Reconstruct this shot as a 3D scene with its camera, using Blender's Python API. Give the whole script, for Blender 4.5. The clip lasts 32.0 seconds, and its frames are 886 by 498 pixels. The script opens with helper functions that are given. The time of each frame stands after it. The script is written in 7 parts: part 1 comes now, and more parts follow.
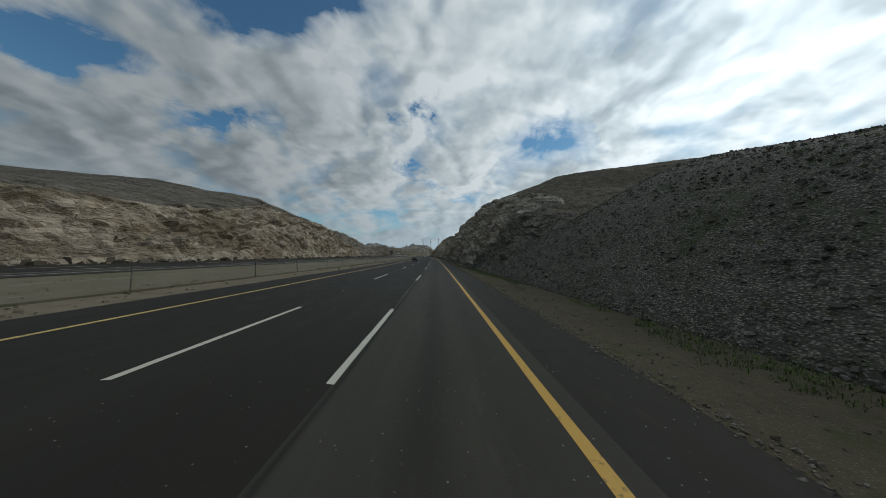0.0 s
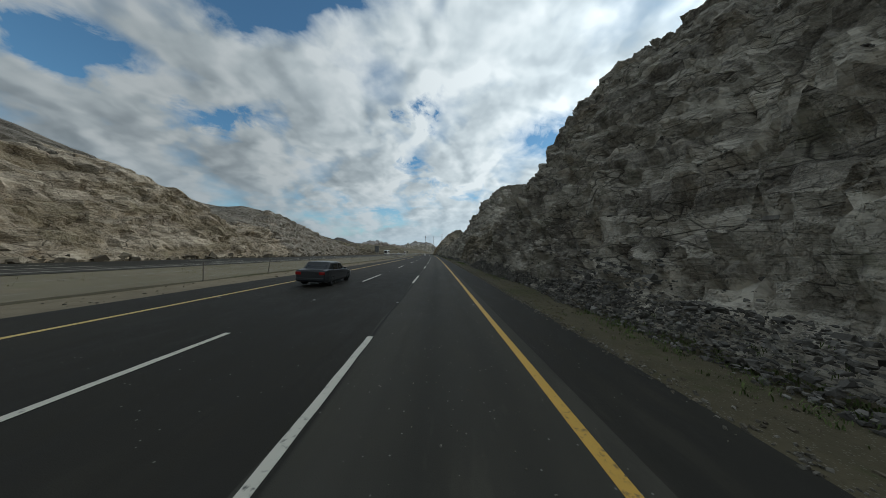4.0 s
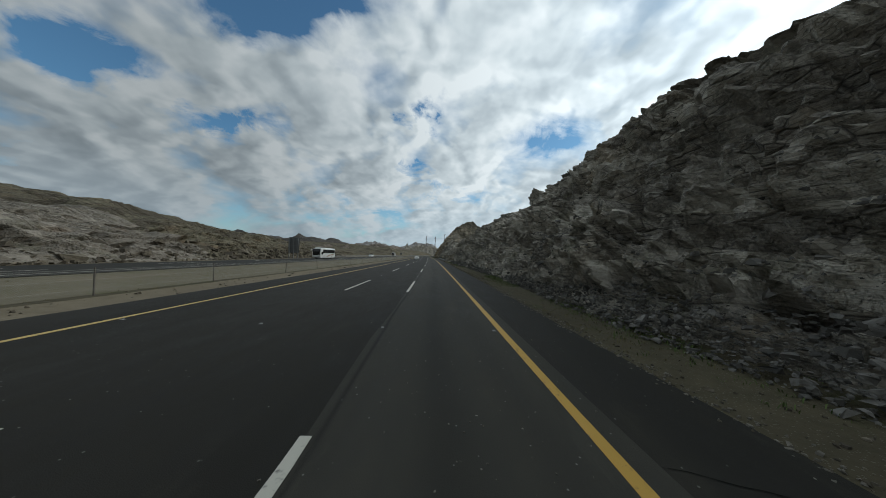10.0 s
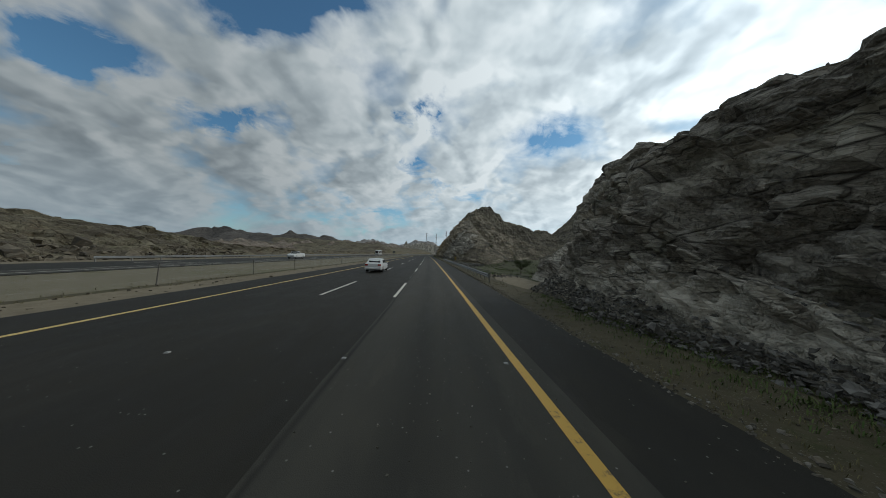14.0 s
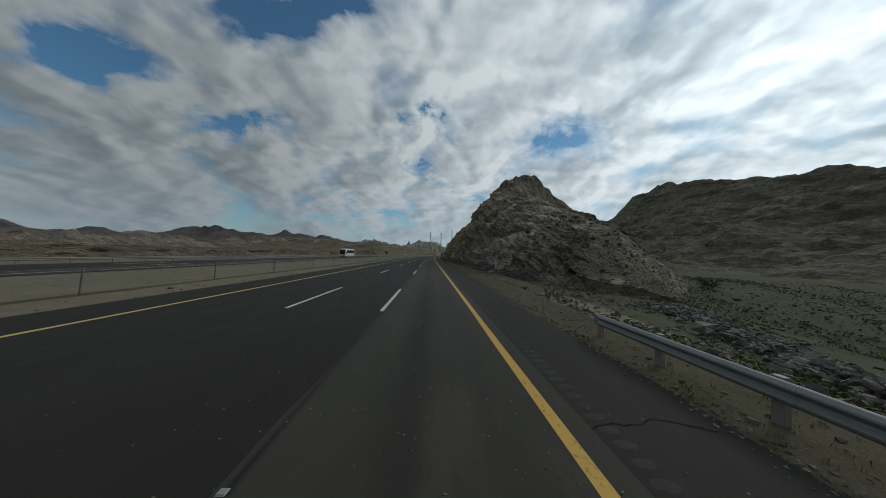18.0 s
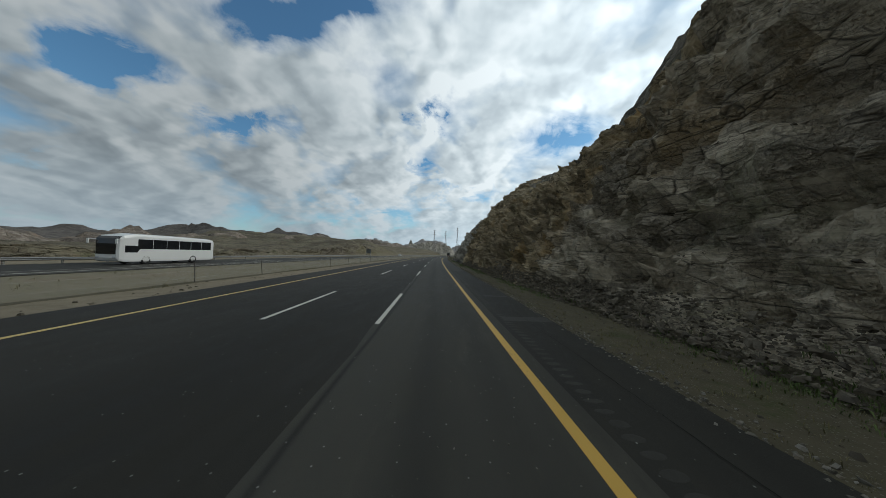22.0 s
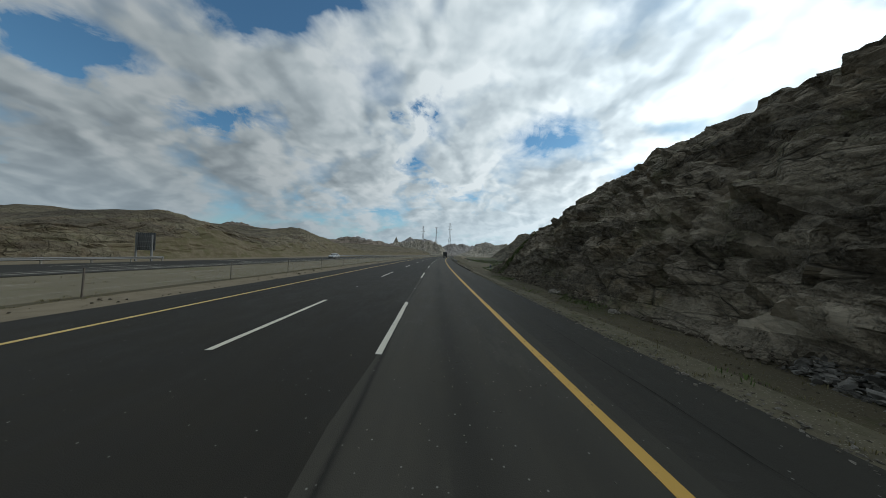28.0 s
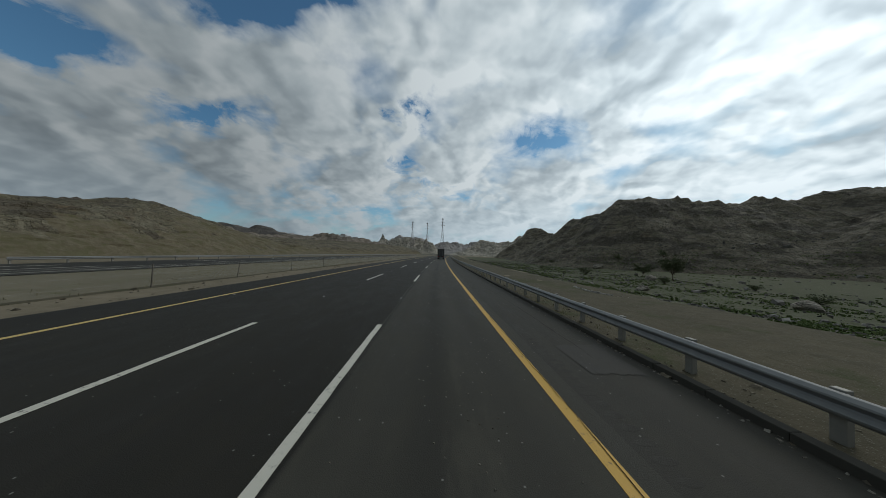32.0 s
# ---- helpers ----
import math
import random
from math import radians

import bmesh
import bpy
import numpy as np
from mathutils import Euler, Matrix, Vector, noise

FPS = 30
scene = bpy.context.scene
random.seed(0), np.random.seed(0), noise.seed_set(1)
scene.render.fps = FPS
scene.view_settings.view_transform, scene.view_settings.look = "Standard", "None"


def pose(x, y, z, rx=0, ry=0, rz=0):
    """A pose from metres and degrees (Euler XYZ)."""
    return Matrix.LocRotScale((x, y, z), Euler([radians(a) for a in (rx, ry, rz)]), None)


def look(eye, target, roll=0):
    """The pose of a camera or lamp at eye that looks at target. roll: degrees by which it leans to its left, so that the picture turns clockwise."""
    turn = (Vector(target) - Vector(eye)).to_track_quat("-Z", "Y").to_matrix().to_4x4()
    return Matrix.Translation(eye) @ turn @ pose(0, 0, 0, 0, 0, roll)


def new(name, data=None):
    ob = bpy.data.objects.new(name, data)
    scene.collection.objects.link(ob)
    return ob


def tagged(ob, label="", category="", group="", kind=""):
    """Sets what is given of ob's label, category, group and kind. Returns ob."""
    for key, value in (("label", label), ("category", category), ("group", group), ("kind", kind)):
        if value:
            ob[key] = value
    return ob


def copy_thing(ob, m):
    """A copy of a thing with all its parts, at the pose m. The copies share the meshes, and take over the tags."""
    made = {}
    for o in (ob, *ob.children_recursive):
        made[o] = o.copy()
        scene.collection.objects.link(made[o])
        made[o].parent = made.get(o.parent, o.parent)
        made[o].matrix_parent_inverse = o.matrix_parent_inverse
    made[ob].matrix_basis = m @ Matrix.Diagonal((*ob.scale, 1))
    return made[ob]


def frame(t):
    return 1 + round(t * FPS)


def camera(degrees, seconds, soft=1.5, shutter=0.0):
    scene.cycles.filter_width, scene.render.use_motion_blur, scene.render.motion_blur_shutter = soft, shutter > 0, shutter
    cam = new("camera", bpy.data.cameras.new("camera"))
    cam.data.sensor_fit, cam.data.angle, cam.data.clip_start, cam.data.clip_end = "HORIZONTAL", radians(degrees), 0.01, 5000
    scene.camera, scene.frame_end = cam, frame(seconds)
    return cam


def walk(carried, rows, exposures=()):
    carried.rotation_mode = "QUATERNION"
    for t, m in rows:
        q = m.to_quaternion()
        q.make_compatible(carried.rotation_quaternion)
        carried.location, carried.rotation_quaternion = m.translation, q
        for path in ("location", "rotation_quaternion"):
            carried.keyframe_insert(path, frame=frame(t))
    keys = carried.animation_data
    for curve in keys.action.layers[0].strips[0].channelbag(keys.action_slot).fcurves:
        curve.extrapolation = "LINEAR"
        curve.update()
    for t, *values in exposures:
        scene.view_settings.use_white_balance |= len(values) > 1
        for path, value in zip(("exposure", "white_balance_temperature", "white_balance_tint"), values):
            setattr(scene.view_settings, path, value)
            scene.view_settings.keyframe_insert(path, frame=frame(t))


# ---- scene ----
# ---------------------------------------------------------------- camera
cam = camera(120.3, 32.0, soft=0.6)

# Heading of the road, in degrees to the left of +y, by chainage in metres.
BEND = [(-400, 0), (0, 0), (113, 1.3), (242, 2.6), (355, 3.9), (429, 4.0), (521, 1.8), (597, -0.6), (680, -3), (800, -5), (4000, -5)]
_gs = np.arange(-400.0, 4001.0, 1.0)
_ps = np.convolve(np.pad(np.interp(_gs, *zip(*BEND)), 30, mode="edge"), np.ones(61) / 61, "valid")
_xs = -np.cumsum(np.tan(np.radians(_ps)))
_xs -= np.interp(0, _gs, _xs)


def road_x(s):
    """World x of the right-hand edge line at chainage s (world y = s)."""
    return np.interp(s, _gs, _xs)


def road_dir(s):
    return float(np.interp(s, _gs, _ps))


def aim(x, y, z, yaw, pitch, roll):
    """Camera pose from its place, its yaw to the left, its pitch up and its lean."""
    a, b = radians(yaw), radians(pitch)
    way = Vector((-math.sin(a) * math.cos(b), math.cos(a) * math.cos(b), math.sin(b)))
    return look(Vector((x, y, z)), Vector((x, y, z)) + way * 10, roll)


# seconds, x, y, z, yaw, pitch, lean
PATH = [
    (0, -1.84, -0.09, 2.22, -1.13, 1.54, 1.78),
    (1, -2.01, 18.56, 2.22, -0.88, 1.55, 1.78),
    (2, -2.19, 37.67, 2.22, -0.61, 1.42, 1.78),
    (3, -2.36, 56.76, 2.22, -0.45, 1.17, 1.78),
    (4, -2.51, 75.63, 2.22, -0.42, 1.03, 1.78),
    (5, -2.89, 94.31, 2.22, -0.23, 1.04, 1.78),
    (6, -3.27, 112.68, 2.22, -0.08, 1.08, 1.78),
    (7, -3.74, 131.16, 2.22, 0.30, 1.24, 1.78),
    (8, -4.35, 150.01, 2.22, 0.41, 1.42, 1.78),
    (9, -4.98, 168.53, 2.22, 0.24, 1.48, 1.78),
    (10, -5.60, 187.19, 2.22, -0.04, 1.45, 1.78),
    (11, -6.21, 205.57, 2.22, -0.21, 1.36, 1.78),
    (12, -6.79, 223.93, 2.22, -0.14, 1.25, 1.78),
    (13, -7.58, 242.68, 2.22, 0.13, 1.15, 1.78),
    (14, -8.49, 261.60, 2.22, 0.14, 1.11, 1.78),
    (15, -9.46, 280.56, 2.22, 0.31, 1.18, 1.78),
    (16, -10.52, 299.82, 2.22, 0.53, 1.23, 1.78),
    (17, -11.60, 318.31, 2.22, 0.72, 1.32, 1.78),
    (18, -12.67, 336.58, 2.22, 1.09, 1.30, 1.78),
    (19, -13.80, 355.11, 2.22, 1.54, 1.26, 1.78),
    (20, -15.01, 373.29, 2.22, 1.73, 1.28, 1.78),
    (21, -16.38, 391.75, 2.22, 1.78, 1.29, 1.78),
    (22, -17.80, 410.41, 2.22, 1.92, 1.22, 1.78),
    (23, -19.24, 428.97, 2.22, 1.96, 1.16, 1.78),
    (24, -20.59, 447.22, 2.22, 1.71, 1.18, 1.78),
    (25, -21.82, 465.46, 2.22, 1.19, 1.25, 1.78),
    (26, -22.82, 483.60, 2.22, 0.63, 1.22, 1.78),
    (27, -23.62, 501.76, 2.22, 0.06, 1.18, 1.78),
    (28, -24.23, 520.68, 2.22, -0.53, 1.22, 1.78),
    (29, -24.65, 539.84, 2.22, -0.97, 1.34, 1.78),
    (30, -24.84, 558.73, 2.22, -1.37, 1.33, 1.78),
    (31, -24.83, 577.32, 2.22, -1.84, 1.20, 1.78),
    (32, -24.54, 596.46, 2.22, -2.45, 1.04, 1.78),
]
# the clip's own brightness on the way: seconds, stops
EXPOSURES = [(0, -0.05), (1, 0.02), (2, 0.15), (3, 0.3), (4.5, 0.28), (6, 0.2), (8, 0.38), (9, 0.35), (11, 0.15), (12, 0.12), (13, 0.17), (15, 0), (17, -0.18), (19, -0.06), (20, 0.1), (21, 0.32), (22, 0.38), (24, 0.38), (25.5, 0.45), (28, 0.22), (29, 0.04), (30, -0.08), (32, -0.1)]
walk(cam, [(r[0], aim(*r[1:])) for r in PATH], EXPOSURES)

# ---------------------------------------------------------------- sky and sun
SUN_AZ, SUN_EL = radians(57), radians(30)  # to the right of +y, above the horizon


def build_sky():
    world = bpy.data.worlds.new("sky")
    scene.world = world
    world.use_nodes = True
    nt = world.node_tree
    nt.nodes.clear()
    N, K = nt.nodes.new, nt.links.new

    def math_node(op, a, b=None, clamp=False):
        n = N("ShaderNodeMath")
        n.operation, n.use_clamp = op, clamp
        for i, v in enumerate((a, b)):
            if v is None:
                continue
            if isinstance(v, (int, float)):
                n.inputs[i].default_value = v
            else:
                K(v, n.inputs[i])
        return n.outputs[0]

    def ramp(v, stops):
        n = N("ShaderNodeValToRGB")
        K(v, n.inputs[0])
        el = n.color_ramp.elements
        while len(el) < len(stops):
            el.new(0.5)
        for e, (p, c) in zip(el, stops):
            e.position, e.color = p, (*c, 1)
        return n.outputs[0]

    def mix(f, a, b):
        n = N("ShaderNodeMix")
        n.data_type = "RGBA"
        for sock, v in ((n.inputs["Factor"], f), (n.inputs[6], a), (n.inputs[7], b)):
            if isinstance(v, tuple):
                sock.default_value = (*v, 1)
            elif isinstance(v, (int, float)):
                sock.default_value = v
            else:
                K(v, sock)
        return n.outputs[2]

    coord = N("ShaderNodeTexCoord").outputs["Generated"]
    sep = N("ShaderNodeSeparateXYZ")
    K(coord, sep.inputs[0])
    x, y, z = sep.outputs
    zc = math_node("MAXIMUM", z, 0.0)
    h = math_node("ADD", zc, 0.42)
    deck = N("ShaderNodeCombineXYZ")
    K(math_node("DIVIDE", x, h), deck.inputs[0])
    K(math_node("DIVIDE", y, h), deck.inputs[1])
    ahead = math_node("MAXIMUM", y, 0.05)
    ga, gb = math_node("DIVIDE", x, ahead), math_node("DIVIDE", z, ahead)

    def place_on_deck(seed, shift):
        mp = N("ShaderNodeMapping")
        mp.inputs["Location"].default_value = (seed + shift[0], seed * 1.7 + shift[1], seed * 0.6)
        K(deck.outputs[0], mp.inputs[0])
        return mp.outputs[0]

    def noise_tex(scale, detail, rough, seed, dist=0.0, shift=(0.0, 0.0), out="Fac"):
        n = N("ShaderNodeTexNoise")
        K(place_on_deck(seed, shift), n.inputs["Vector"])
        n.inputs["Scale"].default_value, n.inputs["Detail"].default_value = scale, detail
        n.inputs["Roughness"].default_value, n.inputs["Distortion"].default_value = rough, dist
        return n.outputs[out]

    def billows(scale, seed, shift=(0.0, 0.0)):
        """Rounded heads of cloud, 0 to 1."""
        n = N("ShaderNodeTexVoronoi")
        n.feature = "SMOOTH_F1"
        wob = N("ShaderNodeVectorMath")
        wob.operation = "MULTIPLY_ADD"
        K(noise_tex(scale * 0.8, 4, 0.55, seed + 5, 0.0, shift, "Color"), wob.inputs[0])
        wob.inputs[1].default_value = (0.45, 0.45, 0.0)
        K(place_on_deck(seed, shift), wob.inputs[2])
        K(wob.outputs[0], n.inputs["Vector"])
        n.inputs["Scale"].default_value, n.inputs["Detail"].default_value = scale, 2.5
        n.inputs["Roughness"].default_value, n.inputs["Smoothness"].default_value = 0.5, 0.35
        return math_node("SUBTRACT", 1.0, n.outputs["Distance"])

    tear = N("ShaderNodeSeparateXYZ")
    K(noise_tex(6.0, 9, 0.62, 21.0, 0.4, out="Color"), tear.inputs[0])
    wa = math_node("ADD", ga, math_node("MULTIPLY", math_node("SUBTRACT", tear.outputs[0], 0.5), 0.62))
    wb = math_node("ADD", gb, math_node("MULTIPLY", math_node("SUBTRACT", tear.outputs[1], 0.5), 0.36))

    def gap(cx, cy, rx, ry):
        """An opening in the cloud deck round a direction, with torn edges."""
        a = math_node("POWER", math_node("ABSOLUTE", math_node("DIVIDE", math_node("SUBTRACT", wa, cx), rx)), 2.0)
        b = math_node("POWER", math_node("ABSOLUTE", math_node("DIVIDE", math_node("SUBTRACT", wb, cy), ry)), 2.0)
        return math_node("POWER", 2.718, math_node("MULTIPLY", math_node("ADD", a, b), -0.8))

    to_sun = (math.sin(SUN_AZ) * 0.05, math.cos(SUN_AZ) * 0.05)
    puffs = noise_tex(2.6, 10, 0.49, 3.1, 0.2)
    heads, heads_lit = billows(3.6, 7.7), billows(3.6, 7.7, to_sun)
    toward = noise_tex(2.6, 7, 0.49, 3.1, 0.2, to_sun)
    broad = noise_tex(1.0, 3, 0.5, 8.4)
    density = math_node("ADD", math_node("MULTIPLY", puffs, 0.62), math_node("MULTIPLY", broad, 0.24))
    density = math_node("ADD", density, math_node("MULTIPLY", heads, 0.30))
    for cx, cy, rx, ry, k in SKY_GAPS:
        density = math_node("SUBTRACT", density, math_node("MULTIPLY", gap(cx, cy, rx, ry), k))
    fine = math_node("SUBTRACT", noise_tex(8.0, 8, 0.62, 66.0), 0.5)
    ragged = math_node("ADD", density, math_node("MULTIPLY", fine, 0.18))
    cover = ramp(ragged, [(0.20, (0, 0, 0)), (0.30, (0.5, 0.5, 0.5)), (0.43, (1, 1, 1))])
    # Clear sky
    sky = N("ShaderNodeTexSky")
    sky.sky_type, sky.sun_disc = "NISHITA", False
    sky.sun_elevation, sky.sun_rotation = SUN_EL, SUN_AZ
    sky.air_density, sky.dust_density = 1.0, 0.3
    clear = mix(1.0, sky.outputs[0], (0.046, 0.073, 0.082))
    clear.node.blend_type = "MULTIPLY"
    # Clouds: billows lit from the sun's side, thick parts grey below, thin edges bright
    roll = noise_tex(1.9, 5, 0.5, 40.2, 0.3)
    side = math_node("ADD", math_node("MULTIPLY", math_node("SUBTRACT", toward, puffs), 0.95), math_node("MULTIPLY", math_node("SUBTRACT", heads_lit, heads), 0.75))
    body = math_node("ADD", math_node("ADD", math_node("MULTIPLY", density, 0.50), side), math_node("MULTIPLY", roll, 0.62))
    body = math_node("ADD", body, math_node("MULTIPLY", fine, 0.07))
    grey = ramp(body, [(0.38, (0.85, 0.94, 0.98)), (0.55, (0.66, 0.76, 0.81)), (0.70, (0.51, 0.60, 0.655)), (0.88, (0.39, 0.47, 0.52))])
    vm = N("ShaderNodeVectorMath")
    vm.operation = "DOT_PRODUCT"
    K(coord, vm.inputs[0])
    vm.inputs[1].default_value = (math.sin(SUN_AZ) * math.cos(SUN_EL), math.cos(SUN_AZ) * math.cos(SUN_EL), math.sin(SUN_EL))
    near_sun = math_node("MAXIMUM", vm.outputs["Value"], 0.0)
    glare = math_node("ADD", math_node("MULTIPLY", math_node("POWER", near_sun, 14.0), 0.42), math_node("MULTIPLY", math_node("POWER", near_sun, 1.2), 0.56))
    gain = math_node("ADD", 0.37, glare)
    lit = N("ShaderNodeVectorMath")
    lit.operation = "SCALE"
    K(grey, lit.inputs[0]), K(gain, lit.inputs[3])
    air = mix(cover, clear, lit.outputs[0])
    # Haze towards the horizon
    low = ramp(zc, [(0.0, (0.85, 0.85, 0.85)), (0.07, (0.42, 0.42, 0.42)), (0.24, (0, 0, 0))])
    veil = N("ShaderNodeVectorMath")
    veil.operation = "SCALE"
    veil.inputs[0].default_value = (0.43, 0.56, 0.655)
    K(math_node("ADD", 0.56, math_node("MULTIPLY", math_node("POWER", near_sun, 1.3), 0.85)), veil.inputs[3])
    hazy = mix(low, air, veil.outputs[0])
    bg = N("ShaderNodeBackground")
    K(hazy, bg.inputs[0])
    bg.inputs[1].default_value = 1.0
    out = N("ShaderNodeOutputWorld")
    K(bg.outputs[0], out.inputs[0])


# Openings of blue in the clouds: direction (across and up, over forward), radii and depth
SKY_GAPS = [(-0.724, 0.899, 0.167, 0.093, 0.34), (-0.488, 1.0, 0.15, 0.06, 0.24), (-0.911, 1.02, 0.14, 0.06, 0.16), (-1.436, 0.741, 0.211, 0.08, 0.36), (-1.681, 0.803, 0.156, 0.089, 0.3), (-1.001, 0.507, 0.167, 0.044, 0.26), (-0.796, 0.499, 0.111, 0.029, 0.2), (-0.099, 0.56, 0.044, 0.049, 0.26), (0.431, 0.462, 0.167, 0.038, 0.15), (-0.148, 0.341, 0.058, 0.02, 0.16), (-0.032, 0.234, 0.122, 0.027, 0.2), (-0.332, 0.165, 0.211, 0.044, 0.22), (-0.201, 0.274, 0.089, 0.018, 0.12), (-1.742, 0.342, 0.111, 0.027, 0.1), (1.707, 0.611, 0.133, 0.056, 0.06), (-0.662, 0.526, 0.067, 0.036, 0.1)]
build_sky()
sun = new("sun", bpy.data.lights.new("sun", "SUN"))
sun.data.energy, sun.data.angle, sun.data.color = 0.6, radians(14), (1.0, 0.97, 0.88)
sun.matrix_world = look((0, 0, 0), (-math.sin(SUN_AZ) * math.cos(SUN_EL), -math.cos(SUN_AZ) * math.cos(SUN_EL), -math.sin(SUN_EL)))
scene.view_settings.exposure = 0.0


# ---------------------------------------------------------------- materials
class Mat:
    """Small helper round one node material."""

    def __init__(self, name, rough=0.9, metal=0.0, spec=0.3):
        self.m = bpy.data.materials.new(name)
        self.m.use_nodes = True
        self.nt = self.m.node_tree
        self.b = self.nt.nodes["Principled BSDF"]
        self.b.inputs["Roughness"].default_value = rough
        self.b.inputs["Metallic"].default_value = metal
        self.b.inputs["Specular IOR Level"].default_value = spec
        self.tc = self.nt.nodes.new("ShaderNodeTexCoord")
        self.last_bump = None

    def put(self, sock, v):
        if isinstance(v, tuple):
            sock.default_value = (*v, 1) if len(sock.default_value) == 4 else v
        elif isinstance(v, (int, float)):
            sock.default_value = v
        else:
            self.nt.links.new(v, sock)

    def coords(self, scale=(1, 1, 1), rot=(0, 0, 0), src="Object"):
        mp = self.nt.nodes.new("ShaderNodeMapping")
        mp.inputs["Scale"].default_value = scale
        mp.inputs["Rotation"].default_value = [radians(a) for a in rot]
        self.nt.links.new(self.tc.outputs[src], mp.inputs[0])
        return mp.outputs[0]

    def noise(self, scale, detail=4, rough=0.55, vec=None, dist=0.0):
        n = self.nt.nodes.new("ShaderNodeTexNoise")
        self.nt.links.new(vec if vec is not None else self.tc.outputs["Object"], n.inputs["Vector"])
        for k, v in (("Scale", scale), ("Detail", detail), ("Roughness", rough), ("Distortion", dist)):
            n.inputs[k].default_value = v
        return n.outputs["Fac"]

    def cells(self, scale, vec=None, feature="F1", out="Distance"):
        n = self.nt.nodes.new("ShaderNodeTexVoronoi")
        n.feature = feature
        n.inputs["Scale"].default_value = scale
        self.nt.links.new(vec if vec is not None else self.tc.outputs["Object"], n.inputs["Vector"])
        return n.outputs[out]

    def ramp(self, v, *stops):
        n = self.nt.nodes.new("ShaderNodeValToRGB")
        self.nt.links.new(v, n.inputs[0])
        el = n.color_ramp.elements
        while len(el) < len(stops):
            el.new(0.5)
        for e, (p, c) in zip(el, stops):
            e.position, e.color = p, (*((c, c, c) if isinstance(c, (int, float)) else c), 1)
        return n.outputs[0]

    def mix(self, f, a, b, blend="MIX"):
        n = self.nt.nodes.new("ShaderNodeMix")
        n.data_type, n.blend_type = "RGBA", blend
        for sock, v in ((n.inputs["Factor"], f), (n.inputs[6], a), (n.inputs[7], b)):
            self.put(sock, v)
        return n.outputs[2]

    def math(self, op, a, b):
        n = self.nt.nodes.new("ShaderNodeMath")
        n.operation = op
        self.put(n.inputs[0], a), self.put(n.inputs[1], b)
        return n.outputs[0]

    def random(self):
        return self.nt.nodes.new("ShaderNodeObjectInfo").outputs["Random"]

    def island(self):
        return self.nt.nodes.new("ShaderNodeNewGeometry").outputs["Random Per Island"]

    def colour(self, v):
        self.put(self.b.inputs["Base Color"], v)
        return self

    def rough(self, v):
        self.put(self.b.inputs["Roughness"], v)
        return self

    def bump(self, v, strength=0.4, distance=0.05):
        n = self.nt.nodes.new("ShaderNodeBump")
        n.inputs["Strength"].default_value, n.inputs["Distance"].default_value = strength, distance
        self.put(n.inputs["Height"], v)
        if self.last_bump is not None:
            self.nt.links.new(self.last_bump, n.inputs["Normal"])
        self.last_bump = n.outputs[0]
        self.nt.links.new(self.last_bump, self.b.inputs["Normal"])
        return self


def asphalt(name, dark, light, worn, track=None):
    """Bitumen with stones in it, stains, and wheel tracks along given lines (uv x is metres across)."""
    m = Mat(name, 0.85, spec=0.2)
    grain = m.noise(160, 2, 0.6)
    stain = m.noise(0.35, 5, 0.6, m.coords((1, 0.12, 1)))
    patch = m.noise(1.6, 5, 0.65, m.coords((1, 0.35, 1)))
    c = m.mix(m.ramp(stain, (0.35, 0), (0.7, 1)), dark, light)
    c = m.mix(m.math("MULTIPLY", m.ramp(patch, (0.45, 0), (0.72, 1)), 0.55), c, worn)
    if track:
        sx = m.nt.nodes.new("ShaderNodeSeparateXYZ")
        m.nt.links.new(m.tc.outputs["UV"], sx.inputs[0])
        wob = m.math("ADD", sx.outputs[0], m.math("MULTIPLY", m.math("SUBTRACT", m.noise(0.08, 3, 0.5), 0.5), 0.5))
        for at, width, col, k in track:
            d = m.math("DIVIDE", m.math("SUBTRACT", wob, at), width)
            g = m.math("POWER", 2.718, m.math("MULTIPLY", m.math("MULTIPLY", d, d), -1.0))
            c = m.mix(m.math("MULTIPLY", g, m.math("MULTIPLY", m.noise(0.5, 4, 0.6, m.coords((1, 0.1, 1))), 2 * k)), c, col)
    specks = m.ramp(m.cells(34, None, "F1"), (0.0, 1), (0.12, 0))
    c = m.mix(m.math("MULTIPLY", specks, 0.45), c, (0.24, 0.24, 0.225))
    chips = m.ramp(m.cells(5.0, None, "F1"), (0.045, 1), (0.075, 0))
    c = m.mix(m.math("MULTIPLY", chips, 0.75), c, (0.30, 0.29, 0.265))
    streak = m.noise(1.0, 5, 0.62, m.coords((2.6, 0.05, 1)))
    c = m.mix(m.math("MULTIPLY", m.ramp(streak, (0.50, 0), (0.66, 1)), 0.45), c, dark)
    scuff = m.noise(0.9, 7, 0.72, m.coords((1, 0.22, 1)))
    c = m.mix(m.math("MULTIPLY", m.ramp(scuff, (0.57, 0), (0.64, 1)), 0.40), c, worn)
    c = m.mix(m.math("MULTIPLY", grain, 0.35), c, (0.0, 0.0, 0.0))
    m.colour(c).rough(m.ramp(patch, (0.3, 0.72), (0.8, 0.9)))
    m.bump(grain, 0.35, 0.006).bump(m.cells(70), 0.3, 0.006)
    return m.m


